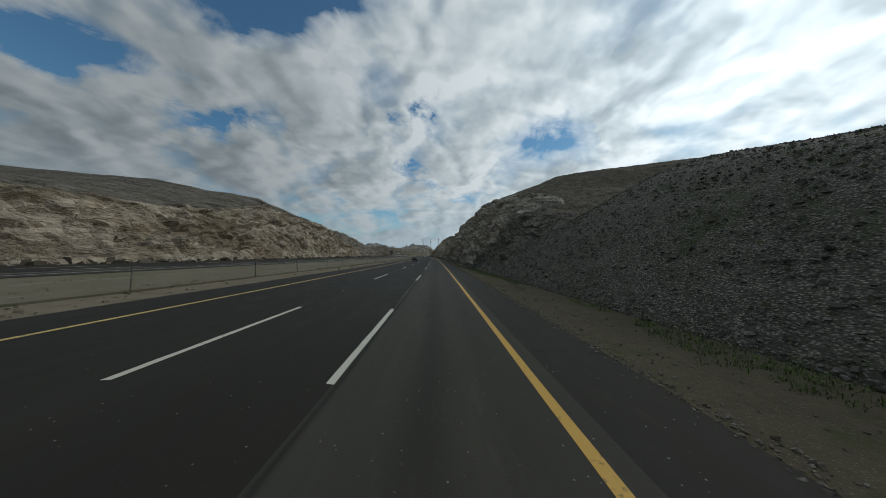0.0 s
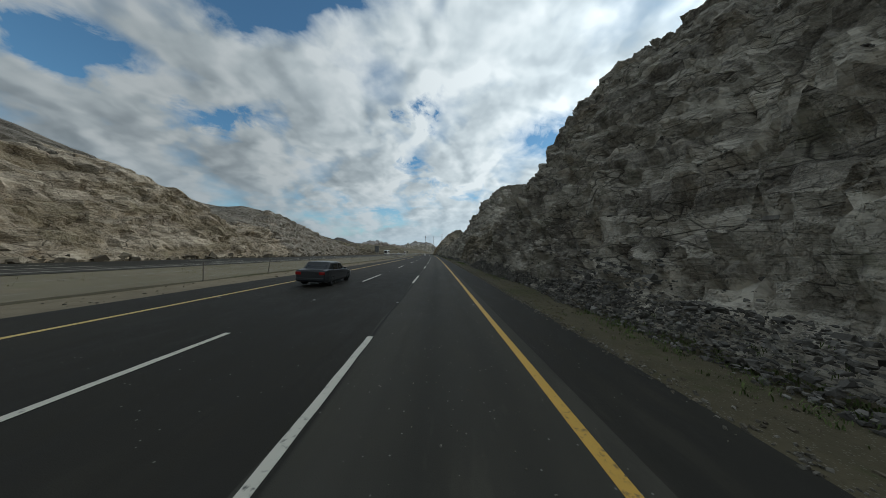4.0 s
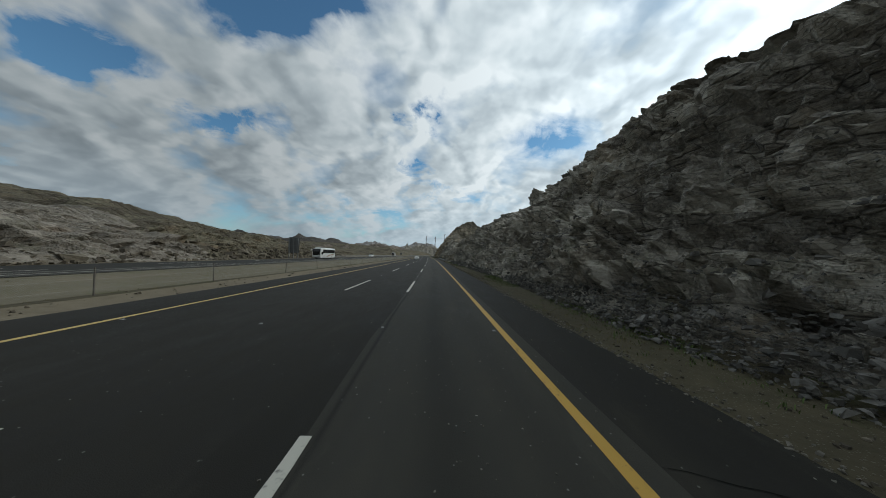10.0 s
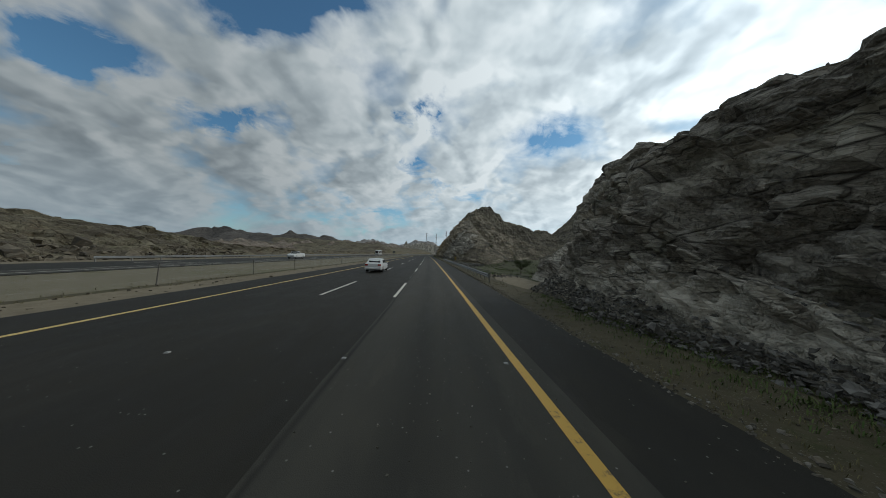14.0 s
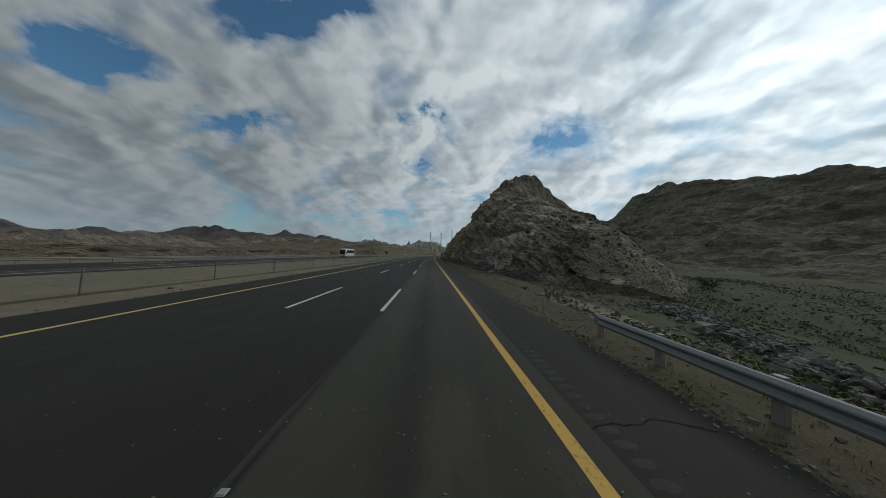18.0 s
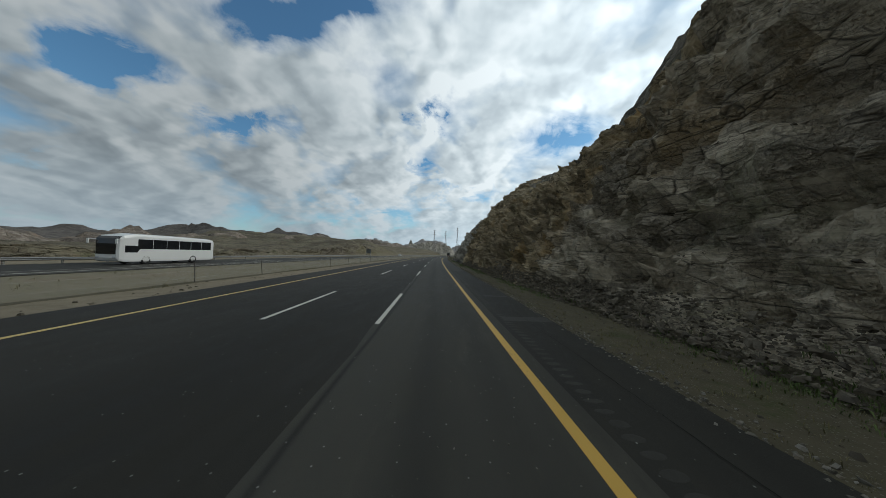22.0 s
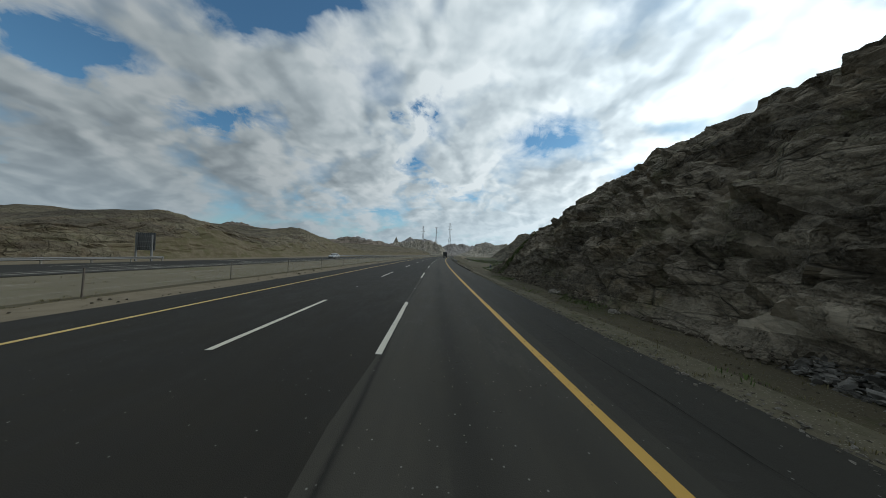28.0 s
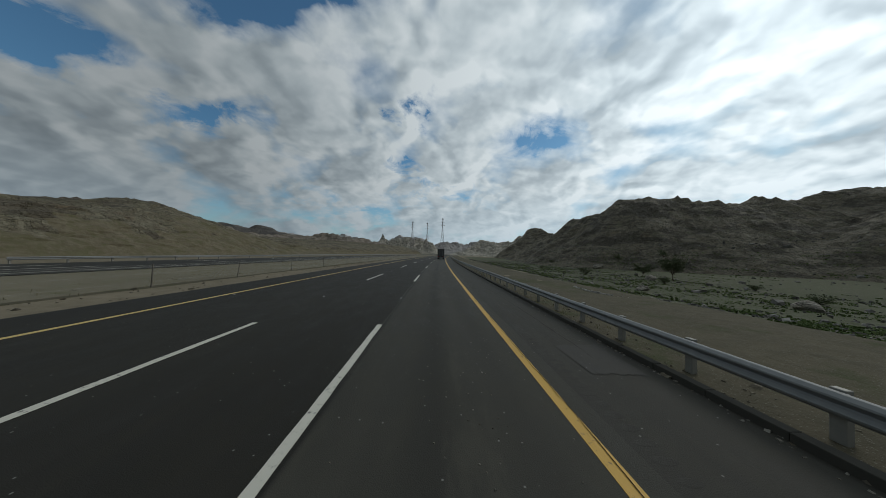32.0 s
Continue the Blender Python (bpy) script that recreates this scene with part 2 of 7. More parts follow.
def paint(name, col, thin):
    """Worn road paint; the bitumen shows through where it is thin."""
    m = Mat(name, 0.6, spec=0.4)
    wear = m.noise(9, 6, 0.7)
    big = m.noise(0.7, 3, 0.5)
    c = m.mix(m.ramp(m.math("ADD", wear, m.math("MULTIPLY", big, 0.35)), (0.76, 0), (0.86, 1)), col, thin)
    c = m.mix(m.math("MULTIPLY", m.noise(1.3, 5, 0.6), 0.35), c, tuple(v * 0.55 for v in col))
    m.colour(c).bump(m.noise(120, 2), 0.3, 0.004)
    return m.m


def soil(name, a, b, c, stones, green=None, lush=0.55):
    m = Mat(name, 0.95, spec=0.15)
    big = m.noise(0.18, 5, 0.6)
    mid = m.noise(1.4, 6, 0.65)
    fine = m.noise(24, 4, 0.7)
    col = m.mix(m.ramp(big, (0.35, 0), (0.68, 1)), a, b)
    col = m.mix(m.ramp(mid, (0.42, 0), (0.75, 1)), col, c)
    peb = m.cells(26, None, "F1")
    pebc = m.cells(26, None, "F1", "Color")
    bw = m.nt.nodes.new("ShaderNodeRGBToBW")
    m.nt.links.new(pebc, bw.inputs[0])
    isst = m.math("MULTIPLY", m.ramp(peb, (0.28, 1), (0.36, 0)), m.ramp(bw.outputs[0], (0.60, 0), (0.66, 1)))
    col = m.mix(m.math("MULTIPLY", isst, 0.7), col, m.mix(bw.outputs[0], stones, tuple(v * 1.6 for v in stones)))
    if green:
        grown = m.math("MAXIMUM", m.ramp(m.noise(0.5, 6, 0.7), (lush, 0), (lush + 0.1, 1)), m.ramp(m.noise(0.085, 5, 0.65), (lush + 0.04, 0), (lush + 0.10, 0.85)))
        col = m.mix(m.math("MULTIPLY", grown, m.ramp(fine, (0.4, 0.25), (0.6, 1))), col, green)
    col = m.mix(m.math("MULTIPLY", fine, 0.35), col, tuple(v * 0.45 for v in a))
    m.colour(col).bump(mid, 0.6, 0.12).bump(fine, 0.5, 0.02).bump(m.ramp(peb, (0.0, 1), (0.36, 0)), 0.5, 0.02)
    return m.m


def rock(name, a, b, c, stain, rust, dip=18, green=None, varnish=None, bedding=1.0):
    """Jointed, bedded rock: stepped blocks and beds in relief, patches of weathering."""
    m = Mat(name, 0.92, spec=0.2)
    warp = m.nt.nodes.new("ShaderNodeTexNoise")
    m.nt.links.new(m.tc.outputs["Object"], warp.inputs["Vector"])
    warp.inputs["Scale"].default_value, warp.inputs["Detail"].default_value = 0.55, 5
    add = m.nt.nodes.new("ShaderNodeVectorMath")
    add.operation = "MULTIPLY_ADD"
    m.nt.links.new(warp.outputs["Color"], add.inputs[0])
    add.inputs[1].default_value = (0.11, 0.11, 0.11)
    m.nt.links.new(m.coords((0.85, 0.40, 1.75) if bedding > 0.5 else (0.7, 0.7, 0.9), (dip, dip * 0.4, 0)), add.inputs[2])
    v = add.outputs[0]

    def steps(scale):
        n = m.nt.nodes.new("ShaderNodeRGBToBW")
        m.nt.links.new(m.cells(scale, v, "F1", "Color"), n.inputs[0])
        return n.outputs[0]

    big = m.noise(0.10, 5, 0.6)
    mid = m.noise(1.1, 8, 0.68, v, 0.3)
    fine = m.noise(7, 6, 0.7)
    grit = m.noise(30, 4, 0.7)
    block, chip = steps(0.9), steps(2.8)
    beds = m.noise(1.0, 6, 0.65, m.coords((0.35, 0.35, 3.2), (dip, dip * 0.6, 0)), 0.4)
    col = m.mix(m.ramp(big, (0.38, 0), (0.64, 1)), a, b)
    col = m.mix(m.math("MULTIPLY", m.ramp(mid, (0.44, 0), (0.66, 1)), 0.8), col, c)
    col = m.mix(m.math("MULTIPLY", m.ramp(block, (0.38, 0), (0.62, 1)), 0.72), col, stain)
    col = m.mix(m.math("MULTIPLY", m.ramp(chip, (0.48, 0), (0.64, 1)), 0.50), col, b)
    plate = steps(0.42)
    if bedding > 0.5:
        col = m.mix(m.math("MULTIPLY", m.ramp(plate, (0.56, 0), (0.60, 1)), 0.55), col, tuple(x * 1.15 for x in b))
        col = m.mix(m.math("MULTIPLY", m.ramp(plate, (0.38, 1), (0.42, 0)), 0.45), col, c)
    col = m.mix(m.math("MULTIPLY", m.ramp(beds, (0.52, 0), (0.60, 1)), 0.45 * bedding), col, c)
    col = m.mix(m.math("MULTIPLY", m.ramp(m.noise(0.22, 5, 0.65), (0.55, 0), (0.68, 1)), 0.6), col, rust)
    if varnish:
        bands = m.noise(0.10, 7, 0.72, m.coords((0.7, 0.7, 2.4), (dip, dip * 0.6, 0)), 0.5)
        col = m.mix(m.math("MULTIPLY", m.ramp(bands, (0.49, 0), (0.56, 1)), 0.85), col, varnish)
    if green:
        col = m.mix(m.math("MULTIPLY", m.ramp(m.noise(0.30, 6, 0.75), (0.54, 0), (0.66, 1)), m.ramp(fine, (0.35, 0.1), (0.65, 1))), col, green)
    col = m.mix(m.math("MULTIPLY", m.ramp(fine, (0.45, 0), (0.75, 1)), 0.45), col, tuple(x * 1.35 for x in b))
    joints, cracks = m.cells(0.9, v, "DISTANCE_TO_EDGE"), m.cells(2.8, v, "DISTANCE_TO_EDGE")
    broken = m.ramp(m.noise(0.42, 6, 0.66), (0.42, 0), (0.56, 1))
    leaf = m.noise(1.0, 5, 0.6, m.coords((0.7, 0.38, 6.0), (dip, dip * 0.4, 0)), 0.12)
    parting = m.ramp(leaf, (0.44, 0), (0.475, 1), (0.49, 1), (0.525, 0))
    # shade of deep cracks painted into the colour along partings and joints
    crevice_shade = tuple(x * 0.28 for x in c)
    col = m.mix(m.math("MULTIPLY", m.math("MULTIPLY", parting, broken), 0.36 * bedding), col, crevice_shade)
    col = m.mix(m.math("MULTIPLY", m.ramp(joints, (0.0, 0.8), (0.04, 0)), m.math("MAXIMUM", broken, 0.25)), col, crevice_shade)
    col = m.mix(m.math("MULTIPLY", m.ramp(cracks, (0.0, 0.55), (0.05, 0)), broken), col, crevice_shade)
    m.colour(col)
    m.bump(m.math("MULTIPLY", m.ramp(joints, (0.0, 0), (0.05, 1)), broken), 0.7, 0.20)
    m.bump(m.math("MULTIPLY", parting, broken), -0.7 * bedding, 0.08)
    m.bump(plate, 0.9 * bedding, 0.8).bump(block, 0.9, 0.34).bump(m.math("MULTIPLY", chip, broken), 1.0, 0.20).bump(beds, 0.6 * bedding, 0.12).bump(mid, 0.6, 0.18).bump(fine, 0.8, 0.06).bump(grit, 0.6, 0.02)
    return m.m


def plain(name, col, rough=0.5, metal=0.0, spec=0.5, vary=0.25, scale=6):
    m = Mat(name, rough, metal, spec)
    n = m.noise(scale, 5, 0.6)
    m.colour(m.mix(m.math("MULTIPLY", n, vary), col, tuple(v * 0.45 for v in col)))
    m.bump(m.noise(scale * 8, 3), 0.08, 0.004)
    return m.m


M_LANE = asphalt("old_asphalt", (0.0490, 0.0460, 0.0371), (0.0653, 0.0610, 0.0486), (0.0867, 0.0800, 0.0627),
                 [(-1.95, 0.34, (0.0250, 0.0240, 0.0200), 0.50), (-0.75, 0.30, (0.0330, 0.0315, 0.0262), 0.3), (-2.95, 0.25, (0.0700, 0.0655, 0.0530), 0.3), (-3.47, 0.05, (0.0150, 0.0145, 0.0125), 0.8)])
M_NEW = asphalt("new_asphalt", (0.0231, 0.0210, 0.0164), (0.0320, 0.0290, 0.0226), (0.0415, 0.0376, 0.0279))
M_SHOULDER = asphalt("shoulder_asphalt", (0.0235, 0.0220, 0.0180), (0.0340, 0.0316, 0.0250), (0.0540, 0.0495, 0.0375))
M_DUSTY = asphalt("dusty_asphalt", (0.0390, 0.0366, 0.0296), (0.0530, 0.0494, 0.0394), (0.0740, 0.0682, 0.0528))
M_WHITE = paint("white_road_paint", (0.620, 0.588, 0.500), (0.0920, 0.0910, 0.0830))
M_YELLOW = paint("yellow_road_paint", (0.62, 0.36, 0.06), (0.16, 0.11, 0.05))
M_PALE_YELLOW = paint("faded_yellow_road_paint", (0.64, 0.45, 0.15), (0.22, 0.16, 0.07))
M_SAND = soil("desert_sand", (0.205, 0.170, 0.117), (0.260, 0.218, 0.152), (0.155, 0.129, 0.087), (0.225, 0.210, 0.172))
M_VERGE = soil("gravel_verge", (0.0930, 0.0790, 0.0510), (0.1240, 0.1060, 0.0660), (0.0720, 0.0640, 0.0404), (0.1450, 0.1360, 0.1058), (0.0510, 0.0640, 0.0181))
M_EDGE_GRAVEL = soil("pale_edge_gravel", (0.150, 0.131, 0.088), (0.190, 0.168, 0.115), (0.110, 0.098, 0.066), (0.230, 0.215, 0.168), (0.070, 0.078, 0.030))
M_MEDIAN = soil("median_soil", (0.185, 0.160, 0.108), (0.235, 0.205, 0.143), (0.145, 0.128, 0.085), (0.30, 0.28, 0.235), (0.125, 0.130, 0.060))
M_WEEDY = soil("weedy_ground", (0.095, 0.084, 0.057), (0.122, 0.108, 0.076), (0.062, 0.057, 0.038), (0.190, 0.184, 0.150), (0.050, 0.070, 0.022), 0.42)
def scree(name, a, b, c, green, lush=0.52):
    """Loose broken stones of two sizes, each its own shade, with weeds between."""
    m = Mat(name, 0.95, spec=0.15)
    col = m.mix(m.ramp(m.noise(0.15, 5, 0.6), (0.35, 0), (0.68, 1)), a, b)
    for size, amount in ((5.5, 0.75), (12.0, 0.65)):
        vec = m.coords((1, 1, 1.7))
        bw = m.nt.nodes.new("ShaderNodeRGBToBW")
        m.nt.links.new(m.cells(size, vec, "F1", "Color"), bw.inputs[0])
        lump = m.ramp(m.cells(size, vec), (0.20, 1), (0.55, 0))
        col = m.mix(m.math("MULTIPLY", m.ramp(bw.outputs[0], (0.35, 0), (0.75, 1)), amount), col, tuple(1.55 * v for v in b))
        col = m.mix(m.math("MULTIPLY", m.ramp(bw.outputs[0], (0.25, 1), (0.45, 0)), amount), col, c)
        # gaps between stones darkened in the base colour, standing in for their shade
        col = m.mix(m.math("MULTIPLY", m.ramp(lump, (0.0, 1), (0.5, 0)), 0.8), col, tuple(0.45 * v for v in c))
        m.bump(m.math("MULTIPLY", lump, bw.outputs[0]), 1.0, 0.5 / size)
    fine = m.noise(24, 4, 0.7)
    col = m.mix(m.math("MULTIPLY", m.ramp(m.noise(0.35, 6, 0.7), (lush, 0), (lush + 0.12, 1)), m.ramp(fine, (0.4, 0.2), (0.6, 0.9))), col, green)
    m.colour(col).bump(fine, 0.5, 0.02)
    return m.m


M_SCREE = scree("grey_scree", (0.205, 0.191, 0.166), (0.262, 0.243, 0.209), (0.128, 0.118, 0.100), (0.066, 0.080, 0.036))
M_BANK = soil("weedy_rubble_bank", (0.118, 0.106, 0.078), (0.152, 0.138, 0.104), (0.068, 0.063, 0.045), (0.215, 0.208, 0.172), (0.056, 0.076, 0.024), 0.38)
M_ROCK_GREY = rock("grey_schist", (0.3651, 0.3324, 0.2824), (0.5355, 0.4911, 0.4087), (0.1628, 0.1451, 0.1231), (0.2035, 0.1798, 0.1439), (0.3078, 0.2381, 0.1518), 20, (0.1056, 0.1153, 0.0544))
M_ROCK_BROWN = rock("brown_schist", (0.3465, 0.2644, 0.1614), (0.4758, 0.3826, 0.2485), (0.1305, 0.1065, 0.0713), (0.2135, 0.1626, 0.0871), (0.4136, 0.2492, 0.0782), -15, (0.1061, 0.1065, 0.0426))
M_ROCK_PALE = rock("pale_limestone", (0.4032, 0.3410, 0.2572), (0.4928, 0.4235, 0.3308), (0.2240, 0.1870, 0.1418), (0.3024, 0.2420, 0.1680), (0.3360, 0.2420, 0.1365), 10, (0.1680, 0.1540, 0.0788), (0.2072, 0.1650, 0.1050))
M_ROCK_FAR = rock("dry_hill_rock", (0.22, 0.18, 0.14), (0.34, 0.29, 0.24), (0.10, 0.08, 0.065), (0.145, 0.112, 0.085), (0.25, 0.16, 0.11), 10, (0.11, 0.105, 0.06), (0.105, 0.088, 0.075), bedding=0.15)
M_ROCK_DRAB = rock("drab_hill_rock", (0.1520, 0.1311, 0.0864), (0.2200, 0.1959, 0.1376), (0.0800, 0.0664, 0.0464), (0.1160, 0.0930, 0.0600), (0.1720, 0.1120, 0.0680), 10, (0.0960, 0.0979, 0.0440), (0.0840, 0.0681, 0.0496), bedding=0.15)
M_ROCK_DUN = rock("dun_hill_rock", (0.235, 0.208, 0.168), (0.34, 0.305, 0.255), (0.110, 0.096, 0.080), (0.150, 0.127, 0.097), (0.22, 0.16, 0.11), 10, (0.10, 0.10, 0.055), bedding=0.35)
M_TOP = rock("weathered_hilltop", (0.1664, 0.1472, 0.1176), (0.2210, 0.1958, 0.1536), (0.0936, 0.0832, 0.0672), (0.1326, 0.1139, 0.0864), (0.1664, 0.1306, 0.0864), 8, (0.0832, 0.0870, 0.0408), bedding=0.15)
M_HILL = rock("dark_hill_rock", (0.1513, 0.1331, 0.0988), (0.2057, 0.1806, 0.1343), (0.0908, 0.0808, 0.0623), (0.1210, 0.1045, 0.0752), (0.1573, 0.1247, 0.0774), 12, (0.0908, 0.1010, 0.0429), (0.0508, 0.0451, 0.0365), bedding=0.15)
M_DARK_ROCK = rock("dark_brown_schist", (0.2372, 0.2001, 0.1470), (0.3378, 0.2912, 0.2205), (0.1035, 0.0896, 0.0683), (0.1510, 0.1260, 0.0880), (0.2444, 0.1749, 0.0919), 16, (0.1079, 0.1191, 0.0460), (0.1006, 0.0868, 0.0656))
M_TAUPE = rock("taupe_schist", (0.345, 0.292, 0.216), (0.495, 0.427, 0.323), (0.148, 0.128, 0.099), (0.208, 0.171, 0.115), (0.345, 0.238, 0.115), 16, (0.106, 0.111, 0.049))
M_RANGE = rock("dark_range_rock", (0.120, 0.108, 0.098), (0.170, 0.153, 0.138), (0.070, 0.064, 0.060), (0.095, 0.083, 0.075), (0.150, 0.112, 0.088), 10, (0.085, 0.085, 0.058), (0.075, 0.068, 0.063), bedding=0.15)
M_OLIVE = soil("olive_hill_soil", (0.1452, 0.1218, 0.0773), (0.1892, 0.1596, 0.1075), (0.1038, 0.0840, 0.0538), (0.2112, 0.1848, 0.1428), (0.0924, 0.0924, 0.0403), 0.50)
M_TOP_PALE = rock("varnished_hilltop", (0.17, 0.15, 0.125), (0.23, 0.205, 0.17), (0.11, 0.097, 0.08), (0.14, 0.12, 0.095), (0.19, 0.15, 0.11), 8, (0.10, 0.10, 0.055), bedding=0.15)
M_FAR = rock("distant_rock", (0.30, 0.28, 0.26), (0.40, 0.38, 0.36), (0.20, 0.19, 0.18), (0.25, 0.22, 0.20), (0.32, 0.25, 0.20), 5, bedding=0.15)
M_STEEL = plain("galvanised_steel", (0.26, 0.265, 0.26), 0.6, 0.35, 0.4, 0.5)
M_CONCRETE = plain("kerb_concrete", (0.0578, 0.0544, 0.0452), 0.9, 0, 0.2, 0.6, 3)


# ---------------------------------------------------------------- building blocks
def mesh_object(name, verts, faces, mat, smooth=False, uv=None, parent=None):
    me = bpy.data.meshes.new(name)
    me.from_pydata([tuple(v) for v in verts], [], [tuple(f) for f in faces])
    if smooth:
        me.polygons.foreach_set("use_smooth", [True] * len(me.polygons))
    if uv is not None:
        lay = me.uv_layers.new(name="UVMap")
        idx = np.zeros(len(me.loops), dtype=np.int32)
        me.loops.foreach_get("vertex_index", idx)
        lay.data.foreach_set("uv", np.asarray(uv, dtype=np.float32)[idx].ravel())
    me.materials.append(mat)
    ob = new(name, me)
    if parent is not None:
        ob.parent = parent
    return ob


def second_material(ob, mat, chosen):
    """Give some faces of a sheet another material."""
    ob.data.materials.append(mat)
    ob.data.polygons.foreach_set("material_index", chosen.astype(np.int32).ravel())


def grid_object(name, P, mat, smooth=True, uv=None):
    """A sheet from an array of places, rows by columns by three, with faces turned up."""
    r, c, _ = P.shape
    me = bpy.data.meshes.new(name)
    me.vertices.add(r * c)
    me.vertices.foreach_set("co", P.astype(np.float32).ravel())
    i = np.arange(r * c).reshape(r, c)
    q = np.stack([i[:-1, :-1], i[:-1, 1:], i[1:, 1:], i[1:, :-1]], -1).reshape(-1, 4)
    a, b, d = P[0, 0], P[0, 1], P[1, 0]
    if np.cross(b - a, d - a)[2] < 0:
        q = q[:, ::-1]
    n = len(q)
    me.loops.add(n * 4)
    me.loops.foreach_set("vertex_index", q.astype(np.int32).ravel())
    me.polygons.add(n)
    me.polygons.foreach_set("loop_start", np.arange(0, n * 4, 4, dtype=np.int32))
    me.polygons.foreach_set("use_smooth", np.full(n, smooth, dtype=bool))
    if uv is not None:
        lay = me.uv_layers.new(name="UVMap")
        lay.data.foreach_set("uv", uv.reshape(-1, 2)[q.ravel()].astype(np.float32).ravel())
    me.update(calc_edges=True)
    me.validate()
    me.materials.append(mat)
    return new(name, me)


def strip(name, s0, s1, u0, u1, top, thick, mat, step=4.0, wobble0=0.0, wobble1=0.0, seed=0.0):
    """A slab along the road between two offsets, with its sides, and uv in metres across and along."""
    S = np.arange(s0, s1 + step * 0.5, step)
    u0, u1 = (np.interp(S, *zip(*u)) if isinstance(u, list) else u for u in (u0, u1))
    w0 = np.array([noise.noise((s * 0.23, seed, 0.3)) + 0.5 * noise.noise((s * 1.1, seed, 4.3)) for s in S]) * wobble0
    w1 = np.array([noise.noise((s * 0.23, seed, 7.3)) + 0.5 * noise.noise((s * 1.1, seed, 9.3)) for s in S]) * wobble1
    cols = [(u0 + w0, top - thick), (u0 + w0, top + 0 * S), (u1 + w1, top + 0 * S), (u1 + w1, top - thick)]
    P = np.stack([np.stack([u + road_x(S), S, z + 0 * S], -1) for u, z in cols], 1)
    uv = np.stack([np.stack([u, S], -1) for u, z in cols], 1)
    r = len(S)
    i = np.arange(r * 4).reshape(r, 4)
    q = np.stack([i[:-1, :-1], i[:-1, 1:], i[1:, 1:], i[1:, :-1]], -1).reshape(-1, 4)
    return mesh_object(name, P.reshape(-1, 3), q, mat, uv=uv.reshape(-1, 2))


def place(s, u, z=0.0, turn=0.0):
    """The pose of a thing at chainage s and offset u, turned with the road."""
    return pose(float(u + road_x(s)), s, z, 0, 0, road_dir(s) + turn)


def box_bm(bm, x0, x1, y0, y1, z0, z1, bevel=0.0):
    vs = [bm.verts.new((x, y, z)) for z in (z0, z1) for x, y in ((x0, y0), (x1, y0), (x1, y1), (x0, y1))]
    fs = [bm.faces.new([vs[i] for i in f]) for f in ((3, 2, 1, 0), (4, 5, 6, 7), (0, 1, 5, 4), (1, 2, 6, 5), (2, 3, 7, 6), (3, 0, 4, 7))]
    if bevel:
        bmesh.ops.bevel(bm, geom=list({e for f in fs for e in f.edges}), offset=bevel, segments=2, affect="EDGES", profile=0.5)
    return bm


def rod_bm(bm, a, b, r, sides=6, r2=None):
    a, b = Vector(a), Vector(b)
    m = (b - a).to_track_quat("Z", "Y").to_matrix()
    rings = []
    for c, rr in ((a, r), (b, r if r2 is None else r2)):
        rings.append([bm.verts.new(c + m @ Vector((math.cos(k * 2 * math.pi / sides) * rr, math.sin(k * 2 * math.pi / sides) * rr, 0))) for k in range(sides)])
    for k in range(sides):
        bm.faces.new((rings[0][k], rings[0][(k + 1) % sides], rings[1][(k + 1) % sides], rings[1][k]))
    bm.faces.new(rings[0][::-1]), bm.faces.new(rings[1])
    return bm


def part(name, bm, mat, parent=None, label="", smooth=False):
    me = bpy.data.meshes.new(name)
    bm.to_mesh(me)
    bm.free()
    if smooth:
        for f in me.polygons:
            f.use_smooth = True
    me.materials.append(mat)
    ob = new(name, me)
    if parent is not None:
        ob.parent = parent
    if label:
        ob["label"] = label
    return ob


def empty(name, m=None):
    e = new(name)
    if m is not None:
        e.matrix_world = m
    return e


# ---------------------------------------------------------------- relief of rock
def hashed(c, k):
    """Numbers between 0 and 1 from whole-number cells."""
    n = (c[..., 0] * 73856093 ^ c[..., 1] * 19349663 ^ c[..., 2] * 83492791 ^ (k * 2654435761)) & 0xFFFFFFFF
    n = ((n ^ (n >> 15)) * 2246822519) & 0xFFFFFFFF
    n = ((n ^ (n >> 13)) * 3266489917) & 0xFFFFFFFF
    return ((n ^ (n >> 16)) & 0xFFFFFF) / float(0x1000000)


def blocks(P, seed):
    """Relief of broken rock: tilted facets, one to each random block, and clefts between them."""
    base = np.floor(P).astype(np.int64)
    d1, d2 = np.full(len(P), 9.0), np.full(len(P), 9.0)
    out = np.zeros(len(P))
    for ox in (-1, 0, 1):
        for oy in (-1, 0, 1):
            for oz in (-1, 0, 1):
                c = base + (ox, oy, oz)
                j = np.stack([hashed(c, seed + k) for k in (1, 2, 3)], -1)
                v = P - (c + j)
                d = np.sqrt((v * v).sum(-1))
                tilt = np.stack([hashed(c, seed + k) for k in (5, 6, 7)], -1) - 0.5
                val = (hashed(c, seed + 4) - 0.5) + 1.3 * (tilt * v).sum(-1)
                near = d < d1
                d2 = np.where(near, d1, np.minimum(d2, d))
                d1 = np.where(near, d, d1)
                out = np.where(near, val, out)
    return out - 0.45 * np.clip(1 - (d2 - d1) / 0.16, 0, 1)


